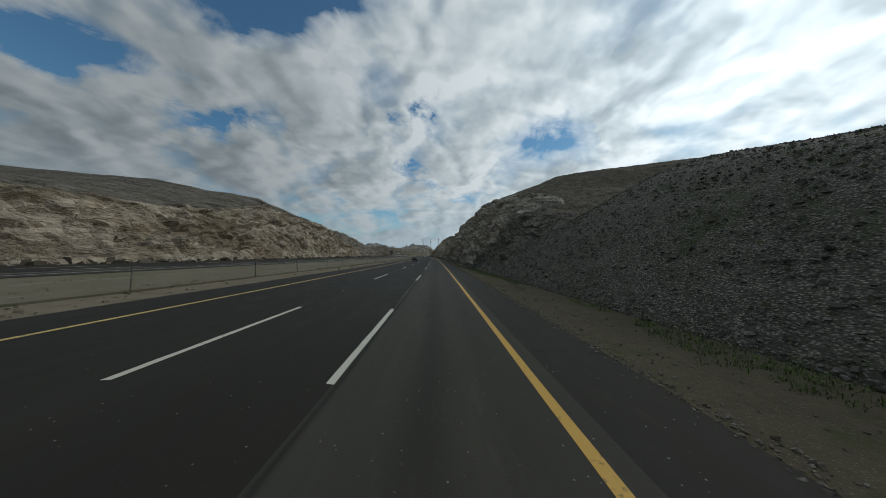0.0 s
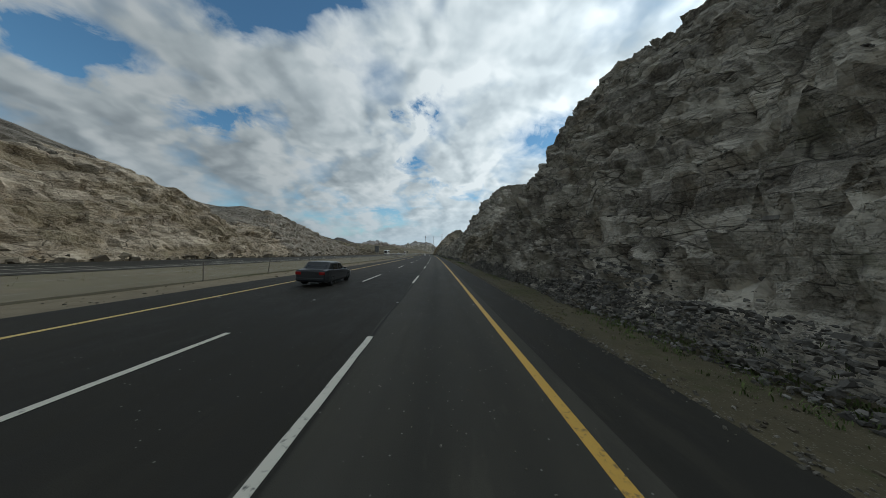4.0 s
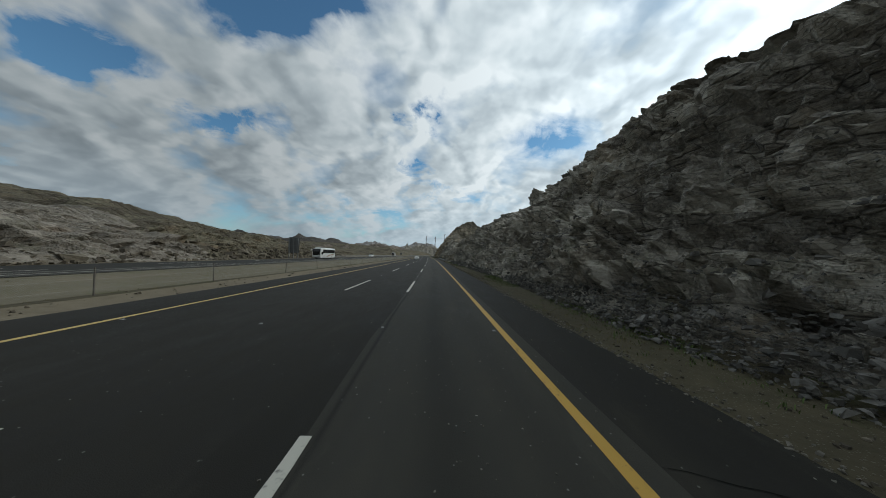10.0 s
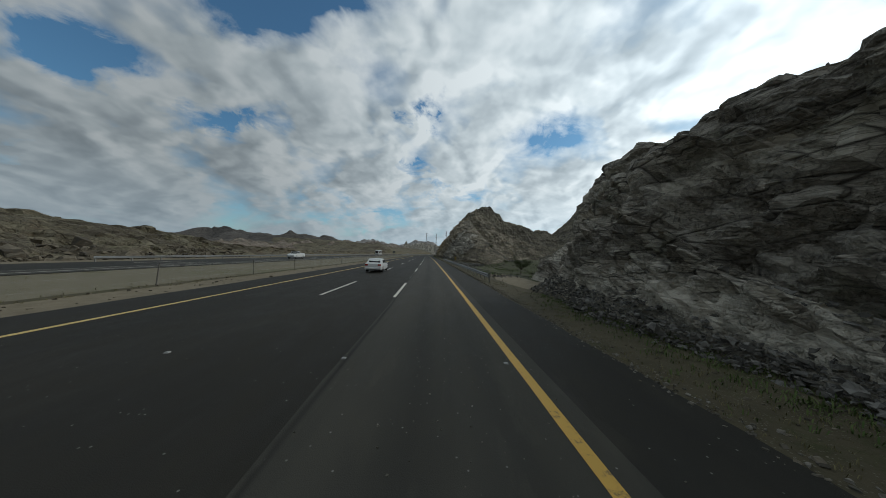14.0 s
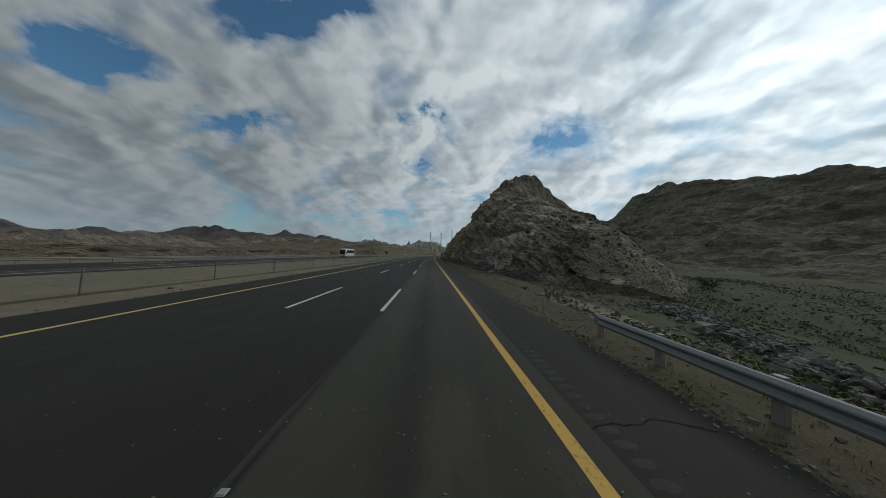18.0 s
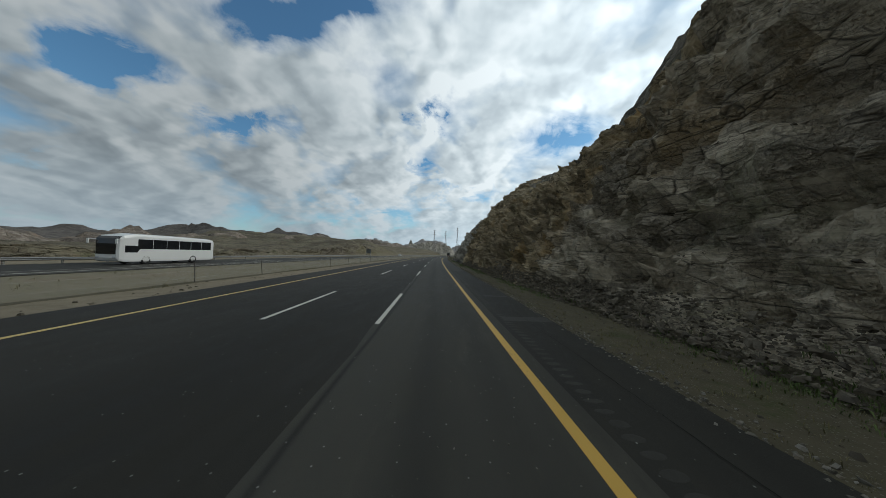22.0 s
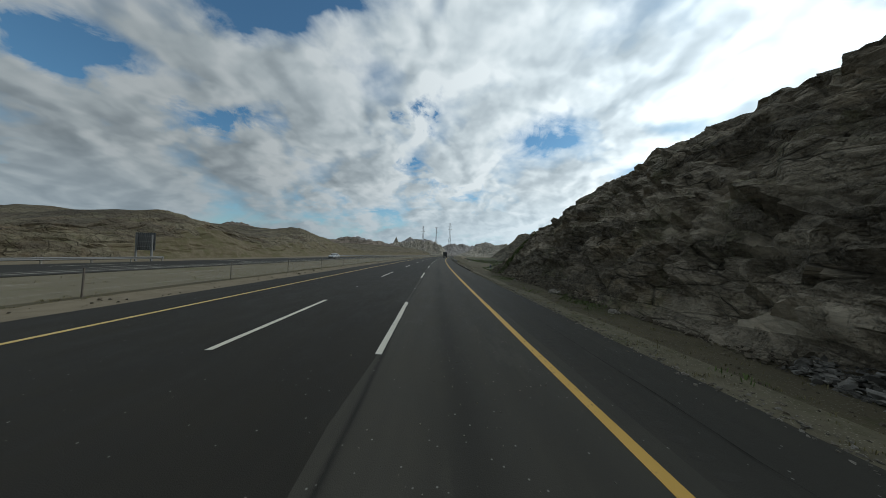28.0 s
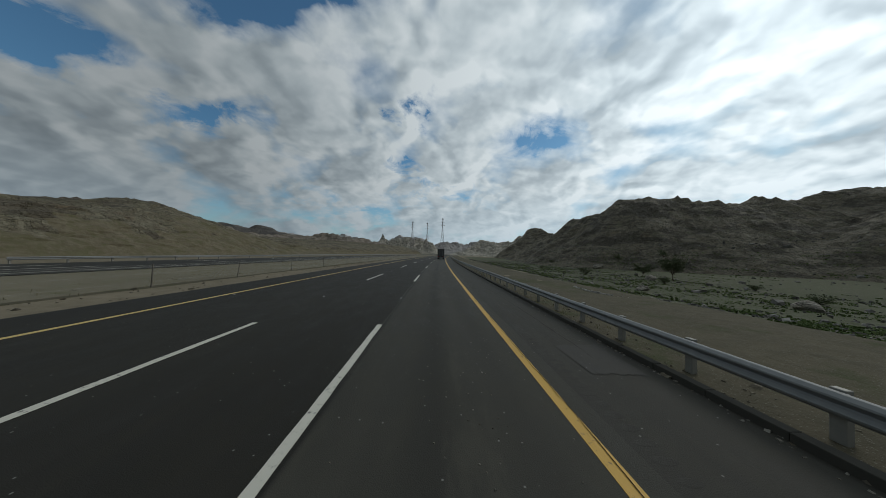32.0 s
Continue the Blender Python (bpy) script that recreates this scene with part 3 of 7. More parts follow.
def slabs(P, size, seed):
    """Relief of jointed rock: courses of uneven straight-edged blocks, each set back and tilted its own way."""
    g = np.stack([P[:, 0] * 0.92 + P[:, 2] * 0.38, P[:, 1] * 0.95 + P[:, 2] * 0.30 - P[:, 0] * 0.2, P[:, 2] - P[:, 1] * 0.12 - P[:, 0] * 0.25], -1) / size
    zero = np.zeros(len(P), np.int64)

    def course(c, i, j, k):
        f = np.floor(c).astype(np.int64)
        cut = 0.30 + 0.55 * hashed(np.stack([f, i, j], -1), k)
        up = (c - f) > cut
        low, high = np.where(up, f + cut, f - 1 + 0.30 + 0.55 * hashed(np.stack([f - 1, i, j], -1), k)), np.where(up, f + 1 + 0.30 + 0.55 * hashed(np.stack([f + 1, i, j], -1), k), f + cut)
        return f + up, (c - low) / (high - low) - 0.5

    k, w = course(g[:, 2], zero, zero, seed)
    j, v = course(g[:, 1] + 7.3 * hashed(np.stack([k, zero, zero], -1), seed + 1), k, zero, seed + 2)
    i, u = course(g[:, 0] + 5.1 * hashed(np.stack([k, j, zero], -1), seed + 3), k, j, seed + 4)
    c = np.stack([i, j, k], -1)
    tilt = np.stack([hashed(c, seed + q) for q in (5, 6, 7)], -1) - 0.5
    edge = np.maximum(np.abs(v), np.abs(w))
    return (hashed(c, seed + 8) - 0.5) + 1.1 * (tilt * np.stack([u, v, w], -1)).sum(-1) - 0.35 * np.clip((edge - 0.44) / 0.06, 0, 1) * hashed(c, seed + 9)


def smooth_noise(P, seed):
    """Value noise, 0 to 1."""
    b = np.floor(P).astype(np.int64)
    f = P - b
    f = f * f * (3 - 2 * f)
    r = 0
    for ox in (0, 1):
        for oy in (0, 1):
            for oz in (0, 1):
                w = (f[:, 0] if ox else 1 - f[:, 0]) * (f[:, 1] if oy else 1 - f[:, 1]) * (f[:, 2] if oz else 1 - f[:, 2])
                r = r + w * hashed(b + (ox, oy, oz), seed)
    return r


def fbm(P, seed, octaves=4):
    return sum(smooth_noise(P * 2.03**k, seed + k) * 0.5**k for k in range(octaves)) / sum(0.5**k for k in range(octaves))


# Rock cutting on the right: height of its edge every 12 m, steepness every 24 m,
# rise of the hill behind it every 24 m and of the far ridge every 36 m; foot of the slope.
CUT_TOP = [6.1, 5.7, 8.7, 13, 9.2, 10.8, 18.3, 13.1, 24, 25.7, 24.6, 8.3, 11.3, 9.3, 11.6, 18.8, 31.1, 11.4, 13.8, 13, 7.4, 11.7, 13.4, 8.2, 7.6, 8, 5, 3, 2, 2, 0.2, 0.4, 7.5, 11.8, 16.3, 17.8, 23.6, 14, 14.9, 11.4, 19.8, 16.4, 12.7, 10.6, 9.7, 10, 11.6, 7.4, 4.2, 3]
CUT_STEEP = [0.88, 0.75, 0.51, 0.94, 0.77, 1.76, 0.74, 0.9, 1.48, 1.42, 1.1, 1.05, 2.6, 0.6, 0.42, 0.4, 0.58, 1.3, 1.66, 1.32, 1.3, 1.66, 1.44, 1.01, 0.85, 0.53]
CUT_BACK = [0.28, 0.23, 0.14, 0.13, 0.25, 0.45, 0.33, 0.23, 0.11, 0.31, 0.22, 0.4, 0.35, 0.2, 0, -0.1, -0.24, -0.04, -0.02, 0.31, 0.43, 0.7, 0.6, 0.3, 0.2, 0.29]
RIDGE = [9.9, 10.0, 14.0, 3.9, 2.5, 0.8, 0.9, 1.4, 0.0, 0.0, 0.0, 0.0, 0.0, 1.9, 0.2, 1.7, 3.7]
FOOT = [(-50, 6.5), (0, 6.5), (60, 5.0), (113, 5.8), (168, 5.8), (242, 5.0), (262, 5.3), (272, 5.4), (279, 6.3), (281, 8.2), (288, 8.6), (296, 16), (306, 32), (325, 42), (342, 40), (350, 24), (358, 12), (372, 7.0), (429, 5.6), (521, 5.0), (530, 5.6), (540, 6.0), (549, 6.0), (556, 6.6), (562, 8.4), (567, 22), (576, 48), (900, 75)]
# Hills on the left, beyond the opposite carriageway: edge every 20 m, the rest every 40 m.
L_TOP = [9.3, 9.4, 9.8, 10.6, 16.6, 15.3, 16.1, 8.2, 10.5, 16.4, 7.3, 6.5, 6.1, 7.6, 6.4, 8.0, 6.6, 3.0, 2.2, 1.9, 1.8, 1.8, 1.8, 1.8, 1.9, 2.2, 3.0, 4.0, 5.4, 10.3, 5.4, 7.0, 8.9, 11.0, 16.7, 14.5, 7.4, 5.1, 4.3, 4.0, 3.8, 3.8, 3.6, 3.7, 3.7, 3.8, 3.8, 4.2, 4.5, 4.7, 4.9, 5.3, 5.6, 5.9, 6.2, 6.4, 6.6, 6.8, 6.9, 6.9]
L_STEEP = [1.01, 1.05, 1.17, 1.0, 0.55, 0.5, 0.4, 0.25, 0.18, 0.28, 0.41, 0.5, 0.61, 0.7, 0.77, 0.57, 0.52, 0.37, 0.19, 0.33, 0.49, 0.62, 0.72, 0.79, 0.83, 0.86, 0.87, 0.88, 0.89, 0.89]
L_BACK = [0.21, 0.16, 0.22, 0.38, 0.19, 0.07, 0.25, 0.22, 0.10, 0.01, 0.0, 0.0, 0.0, 0.01, -0.02, 0.01, 0.01, -0.01, 0.25, 0.1, 0.17, 0.19, 0.19, 0.19, 0.21, 0.21, 0.23, 0.24, 0.24, 0.25]
L_FOOT = [(0, 43), (180, 43), (260, 46), (330, 50), (600, 50), (640, 58), (900, 75)]


def right_height(s, d):
    """Height at a distance d behind the foot of the slope."""
    C, a = np.interp(s, -12 + 12.0 * np.arange(len(CUT_TOP)), CUT_TOP), np.interp(s, -12 + 24.0 * np.arange(len(CUT_STEEP)), CUT_STEEP)
    b, B = np.interp(s, -12 + 24.0 * np.arange(len(CUT_BACK)), CUT_BACK), np.interp(s, -12 + 36.0 * np.arange(len(RIDGE)), RIDGE)
    dc = C / a
    z = np.where(d < dc, C * (1 - (1 - np.clip(d / dc, 0, 1)) ** 1.7), C + b * np.minimum(d - dc, 30) + 0.25 * b * np.clip(d - dc - 30, 0, 100))
    q = np.clip((d - 35) / 75, 0, 1)
    z = np.maximum(z, 0) + B * q * q * (3 - 2 * q)
    z = z * (1 - 0.5 * np.clip((s - 278.0) / 3.0, 0, 1) * np.clip((306 - s) / 8, 0, 1))
    alone = np.clip((s - 300) / 20, 0, 1) * np.clip((492 - s) / 36, 0, 1)
    z = z - alone * (z + 6) * np.clip((d - dc - 4) / 22, 0, 1)
    z = z - np.clip((s - 440) / 40, 0, 1) * (z + 6) * np.clip((d - dc - 32) / 50, 0, 1)
    z = z - np.clip((s - 545) / 15, 0, 1) * (z + 6) * np.clip((d - dc - 3) / 14, 0, 1)
    return z, dc


def left_height(s, d):
    C, a, b = (np.interp(s, k * np.arange(len(t)), t) for k, t in ((20.0, L_TOP), (40.0, L_STEEP), (40.0, L_BACK)))
    dc = C / a
    z = np.where(d < dc, C * (1 - (1 - np.clip(d / dc, 0, 1)) ** 1.7), C + b * np.minimum(d - dc, 30) + 0.25 * b * np.clip(d - dc - 30, 0, 100))
    shape = np.broadcast(s, d).shape
    s, d = np.broadcast_to(s, shape), np.broadcast_to(d, shape)
    wild = np.clip((s - 130) / 60, 0, 1) * np.clip(d / 14, 0, 1) * np.interp(s, (300, 350, 540, 570, 620), (1.3, 0.5, 0.5, 0.8, 0.6))
    P = np.stack([s / 34.0, d / 30.0, 0 * s], -1).reshape(-1, 3)
    peaks = 1 - np.abs(2 * fbm(P, 333, 5) - 1)
    return z + wild * (2.5 + 0.42 * np.abs(z)) * (peaks.reshape(shape) - 0.79), dc


def ledges(q, P, seed):
    """Bedding: steps that jut out and break off, at uneven heights."""
    w = q + 0.55 * (fbm(P / 5.0, seed, 3) - 0.5) * 2.0
    f = w - np.floor(w)
    keep = hashed(np.stack([np.floor(w).astype(np.int64), np.floor(P[:, 1] / 7.0 + f).astype(np.int64), 0 * f.astype(np.int64)], -1), seed + 5)
    return f**2.2 * (0.35 + 0.65 * keep)


def rocky(X, Y, Z, nx, amp, dip, seed, fine=True):
    """Move places out of and into the slope by broken-rock relief; nx is the way out, across the road."""
    P = np.stack([X, Y, Z], -1).reshape(-1, 3)
    c, s = math.cos(radians(dip)), math.sin(radians(dip))
    Q = np.stack([P[:, 0], P[:, 1] * c + P[:, 2] * s, -P[:, 1] * s + P[:, 2] * c], -1)
    warp = 1.2 * np.stack([fbm(P / 6.0 + k * 17.0, seed + 70 + k, 3) - 0.5 for k in range(3)], -1)
    h = 1.25 * slabs(Q + 0.45 * warp, (3.6, 8.5, 2.3), seed) + 0.95 * blocks((Q + 0.5 * warp) / (2.6, 3.2, 2.0), seed + 10) + 1.5 * (fbm(P / 9.0, seed + 50) - 0.5)
    if fine:
        h = h + 0.55 * blocks((Q + 0.3 * warp) / (1.2, 1.5, 0.9), seed + 15)
        broken = np.clip(3.4 * fbm(P / 6.0, seed + 90, 3) - 1.1, 0.1, 1)
        h = h + 1.15 * slabs(Q + 0.25 * warp, (1.5, 2.2, 0.95), seed + 20) * (0.4 + 0.6 * broken) + 0.62 * (0.3 + 0.7 * broken) * slabs(Q + 0.1 * warp, (0.75, 1.0, 0.42), seed + 30)
    h = (h.reshape(X.shape)) * amp
    return X + nx * 0.75 * h, Y, Z + 0.5 * h


RUGGED = [(-60, 0.05), (30, 0.06), (40, 0.6), (56, 1.0), (262, 1.0), (284, 0.5), (334, 0.5), (350, 1.0), (516, 1.0), (534, 0.62), (565, 0.5)]


def right_slope(name, s0, s1, ds, mat, top_mat, label, nface=90, ntop=54, reach=95.0, close=False, smooth=False, dull=()):
    S = np.linspace(s0, s1, round((s1 - s0) / ds) + 1)
    rough = np.interp(S, *zip(*RUGGED))[:, None]
    foot = np.interp(S, *zip(*FOOT))
    _, dc = right_height(S, np.zeros(len(S)))
    q = np.linspace(0, 1, nface) ** 1.15
    top = reach * (np.linspace(0, 1, ntop + 1)[1:] ** 1.9)
    D = np.concatenate([np.full((len(S), 1), -1.5), dc[:, None] * q, dc[:, None] + top], 1)
    SS = np.repeat(S[:, None], D.shape[1], 1)
    Z, _ = right_height(SS, np.maximum(D, 0))
    Z[:, 0] = -5.0
    X = foot[:, None] + D + road_x(SS)
    fade = np.clip(Z / 1.5, 0.12, 1) * rough
    steep = np.interp(D / dc[:, None], (0.5, 0.9, 1.05), (1.0, 0.55, 0.36))
    Xn, Yn, Zn = rocky(X, SS, Z, -1.0, fade * steep, 16, 102)
    Xn[:, 0], Zn[:, 0] = X[:, 0], -5.0
    Zn[0, :] = np.where(close, -8.0, Zn[0, :])
    Zn[:, -1] = -8.0
    ob = grid_object(name, np.stack([Xn, Yn, Zn], -1), mat, smooth=smooth)
    wander = fbm(np.stack([X, SS, Z], -1).reshape(-1, 3) / 6.0, 9, 4).reshape(X.shape)
    kinds = (D / dc[:, None] + 1.1 * (wander - 0.5) > 0.93).astype(int)
    ob.data.materials.append(top_mat)
    lean = SS + 22 * (wander - 0.5) + 0.5 * Z
    for k, (start, end, other) in enumerate(dull):
        ob.data.materials.append(other)
        kinds = np.where((kinds == 0) & (lean > start) & (lean < end), 2 + k, kinds)
    ob.data.polygons.foreach_set("material_index", kinds[:-1, :-1].astype(np.int32).ravel())
    return tagged(ob, label, "hillside", kind="structure")


def left_slope(name, s0, s1, ds, mat, top_mat, label, nface=44, ntop=24, reach=170.0, split=0.93):
    S = np.linspace(s0, s1, round((s1 - s0) / ds) + 1)
    foot = np.interp(S, *zip(*L_FOOT))
    _, dc = left_height(S, np.zeros(len(S)))
    q = np.linspace(0, 1, nface) ** 1.1
    top = reach * (np.linspace(0, 1, ntop + 1)[1:] ** 1.7)
    D = np.concatenate([np.full((len(S), 1), -1.5), dc[:, None] * q, dc[:, None] + top], 1)
    SS = np.repeat(S[:, None], D.shape[1], 1)
    Z, _ = left_height(SS, np.maximum(D, 0))
    Z[:, 0] = -5.0
    X = road_x(SS) - foot[:, None] - D
    fade = np.clip(Z / 2.0, 0.1, 1) * np.where(D > dc[:, None], 0.6, 1.0) * np.interp(SS, (540, 580), (1.0, 0.5))
    Xn, Yn, Zn = rocky(X, SS, Z, 1.0, fade, 8, 201, False)
    Xn[:, 0], Zn[:, 0] = X[:, 0], -5.0
    ob = grid_object(name, np.stack([Xn, Yn, Zn], -1), mat, smooth=False)
    wander = fbm(np.stack([X, SS, Z], -1).reshape(-1, 3) / 6.0, 9, 4).reshape(X.shape)
    second_material(ob, top_mat, (D / dc[:, None] + 1.1 * (wander - 0.5) > split)[:-1, :-1])
    return tagged(ob, label, "hillside", kind="structure")


MASSIFS = []


def massif(name, s0, s1, u0, u1, step, lines, mat, label, rough=1.0, seed=0, edge=4.0, keep=True, scale=1.0):
    """Hills raised along ridge lines of (chainage, offset, height, reach), with gullies down their flanks."""
    SS, UU = np.meshgrid(np.arange(s0, s1 + step, step), np.arange(u0, u1 + step, step), indexing="ij")
    S, U = SS.ravel(), UU.ravel()
    P = np.stack([U, S, 0 * S], -1)
    S2, U2 = (Q + 16 * scale * (fbm(P / (26.0 * scale) + k, seed + j, 4) - 0.5) for Q, k, j in ((S, 0, 1), (U, 40, 2)))
    H = np.full(len(S), -6.0)
    for line in lines:
        for (a0, b0, z0, w0), (a1, b1, z1, w1) in zip(line, line[1:]):
            t = np.clip(((S2 - a0) * (a1 - a0) + (U2 - b0) * (b1 - b0)) / ((a1 - a0) ** 2 + (b1 - b0) ** 2), 0, 1)
            d = np.hypot(S2 - a0 - t * (a1 - a0), U2 - b0 - t * (b1 - b0))
            z, w = z0 + t * (z1 - z0), w0 + t * (w1 - w0)
            H = np.maximum(H, (z + 6) * np.clip(1 - d / w, 0, 1) ** 1.18 - 6)
    spur = 1 - np.abs(2 * fbm(P / (40.0 * scale), seed + 3, 6) - 1)
    H = H + np.clip(H + 5, 0, 22 * scale) * 0.78 * rough * (spur - 0.82)
    Q = np.stack([U, S, H], -1)
    H = H + rough * np.clip((H + 4) / 8, 0, 1) * (0.7 * blocks(Q / (7.0, 8.0, 5.0), seed + 5) + 1.3 * np.clip(2 * fbm(P / 18.0, seed + 9, 3) - 0.75, 0, 1) * slabs(Q, (7.0, 11.0, 3.0), seed + 8) + 0.8 * blocks(Q / (2.6, 3.0, 2.0), seed + 6) + 0.8 * (fbm(Q / 5.0, seed + 7, 4) - 0.5))
    H = H - (H + 8) * (1 - np.clip((U - u0) / edge, 0, 1))
    H = H.reshape(SS.shape)
    if keep:
        MASSIFS.append((s0, u0, step, H.copy()))
    H[0, :], H[-1, :], H[:, 0], H[:, -1] = -8, -8, -8, -8
    ob = grid_object(name, np.stack([UU + road_x(SS), SS, H], -1), mat, smooth=False)
    return tagged(ob, label, "hillside", kind="structure")


# ---------------------------------------------------------------- ground and road
def bowl(s, a, b, c, d):
    return np.clip((s - a) / (b - a), 0, 1) * np.clip((d - s) / (d - c), 0, 1)


# Where the sandy verge ends and weeds begin, beside the last stretch
WEED_EDGE = [(540, 5.4), (560, 5.5), (568, 6.0), (576, 9.5), (590, 12.5), (620, 14), (760, 16)]


def hollow(s, u):
    """How far the ground lies below the road: a valley, a weedy bank and a wide plain on the right."""
    low = 3.7 * bowl(s, 290, 308, 340, 372) * np.clip((u - 5) / 16, 0, 1) + 1.3 * bowl(s, 592, 615, 900, 1000) * np.clip((u - 8) / 12, 0, 1)
    rise = np.clip((u - np.interp(s, *zip(*WEED_EDGE))) / 9, 0, 1)
    return low - 2.2 * bowl(s, 548, 558, 572, 592) * rise * rise * (3 - 2 * rise)


def build_ground():
    S = np.concatenate([np.linspace(-400, -40, 10), np.arange(-30, 700, 5.0), np.geomspace(705, 4000, 40)])
    U = np.concatenate([-np.geomspace(2500, 58, 24), np.arange(-56, 46, 2.0), np.geomspace(48, 2500, 26)])
    SS, UU = np.meshgrid(S, U, indexing="ij")
    Z = np.full(SS.shape, -0.06)
    Z -= hollow(SS, UU)
    Z[(SS > 1450) | (np.abs(UU) > 400)] -= 0.5
    side = np.maximum(np.clip((UU - 4.2) / 3, 0, 1), np.clip((-UU - 17) / 3, 0, 1) * np.clip((UU + 28) / 3, 0, 1))
    P = np.stack([SS / 7.0, UU / 5.0, 0 * SS], -1).reshape(-1, 3)
    Z += (fbm(P, 77).reshape(SS.shape) - 0.55) * 0.35 * side
    P = np.stack([UU + road_x(SS), SS, Z], -1)
    ob = grid_object("ground", P, M_SAND)
    edge = np.interp(SS, (540, 545, 568, 576, 590, 620, 760), (6, 4.2, 4.4, 7.5, 10.5, 12, 14))
    kinds = np.where((UU > edge) & (SS > 280) & (SS < 450), 1, 0) + np.where((UU > edge) & (SS > 552) & (SS < 900), 2, 0)
    ob.data.materials.append(M_WEEDY)
    ob.data.materials.append(M_BANK)
    ob.data.polygons.foreach_set("material_index", kinds[:-1, :-1].astype(np.int32).ravel())
    tagged(ob, "flat sandy desert ground with scattered gravel and weeds", "ground", kind="structure")


build_ground()
S_A, S_B = -60.0, 1500.0
EDGE = [(-60, 2.2), (200, 2.3), (400, 2.4), (470, 2.5), (515, 2.65), (545, 2.6), (562, 2.56), (1500, 2.56)]  # edge of the asphalt
tagged(strip("road_right_lane", S_A, S_B, -3.62, 0.42, 0.0, 0.3, M_LANE, 2.0, 0.16, 0.0, 1.0), "worn grey asphalt of the slow lane", "road", kind="structure")
tagged(strip("road_left_lanes", S_A, S_B, -14.15, -3.4, -0.004, 0.3, M_NEW, 2.0, 0.12, 0.0, 2.0), "dark newer asphalt of the two fast lanes", "road", kind="structure")
tagged(strip("road_shoulder", S_A, 446, 0.40, EDGE, -0.006, 0.3, M_SHOULDER, 1.0, 0.0, 0.14, 3.0), "dark asphalt hard shoulder with a ragged edge", "road", kind="structure")
tagged(strip("road_shoulder_far", 446, S_B, 0.40, EDGE, -0.006, 0.3, M_DUSTY, 1.0, 0.0, 0.14, 3.0), "dusty grey asphalt hard shoulder with a ragged edge", "road", kind="structure")
tagged(strip("verge_right", S_A, S_B, [(a, b - 0.3) for a, b in EDGE], [(-60, 7.0), (270, 6.2), (280, 4.6), (350, 4.6), (356, 7), (550, 6.2), (562, 6.0), (568, 6.4), (576, 9.8), (590, 12.8), (620, 10), (1500, 7.5)], -0.02, 0.3, M_VERGE, 1.0, 0.0, 0.5, 4.0), "brown gravel verge with bits of grass", "verge", kind="structure")
tagged(strip("verge_gravel_edge", 452, 560, [(a, b - 0.2) for a, b in EDGE], [(452, 2.5), (474, 3.35), (515, 3.55), (545, 3.6), (560, 3.1)], -0.012, 0.3, M_EDGE_GRAVEL, 1.0, 0.0, 0.35, 4.5), "pale loose gravel along the edge of the asphalt", "verge", kind="structure")
tagged(strip("verge_left", S_A, S_B, -16.9, -13.95, -0.02, 0.3, M_SAND, 1.0, 0.3, 0.1, 5.0), "pale sandy gravel verge beside the median", "verge", kind="structure")
tagged(strip("road_opposite", S_A, S_B, -41.5, -28.6, 0.02, 0.4, M_SHOULDER, 4.0, 0.1, 0.1, 6.0), "grey asphalt of the opposite carriageway", "road", kind="structure")
tagged(strip("edge_line_right", S_A, S_B, -0.09, 0.09, 0.004, 0.01, M_YELLOW, 1.0, 0.015, 0.015, 8.0), "worn yellow edge line painted on asphalt", "road marking", kind="structure")
tagged(strip("edge_line_left", S_A, S_B, -11.75, -11.59, 0.002, 0.01, M_PALE_YELLOW, 2.0, 0.015, 0.015, 9.0), "yellow edge line beside the fast lane", "road marking", kind="structure")
tagged(strip("opposite_edge_line", S_A, S_B, -30.2, -30.08, 0.026, 0.01, M_WHITE, 4.0), "thin pale edge line of the opposite carriageway", "road marking", kind="structure")


def build_dashes():
    for u, zz in ((-3.58, 0.004), (-7.24, 0.002), (-33.9, 0.024), (-37.6, 0.024)):
        first = None
        for k in range(-2, 50):
            s = 4.28 + 18 * k
            if first is None:
                bm = bmesh.new()
                n = 14
                L = 6.0
                vs = [[bm.verts.new((x + random.uniform(-0.008, 0.008), L * i / n + (random.uniform(-0.03, 0.03) if i in (0, n) else 0), zz)) for x in (-0.075, 0.075)] for i in range(n + 1)]
                for i in range(n):
                    bm.faces.new((vs[i][0], vs[i][1], vs[i + 1][1], vs[i + 1][0]))
                r = bmesh.ops.extrude_face_region(bm, geom=bm.faces[:])
                bmesh.ops.translate(bm, verts=[v for v in r["geom"] if isinstance(v, bmesh.types.BMVert)], vec=(0, 0, 0.004))
                bmesh.ops.recalc_face_normals(bm, faces=bm.faces[:])
                first = part("lane_dash", bm, M_WHITE)
                tagged(first, "worn white dash painted between traffic lanes", "road marking", "lane dashes")
                first.matrix_world = place(s, u)
            else:
                copy_thing(first, place(s, u))


build_dashes()

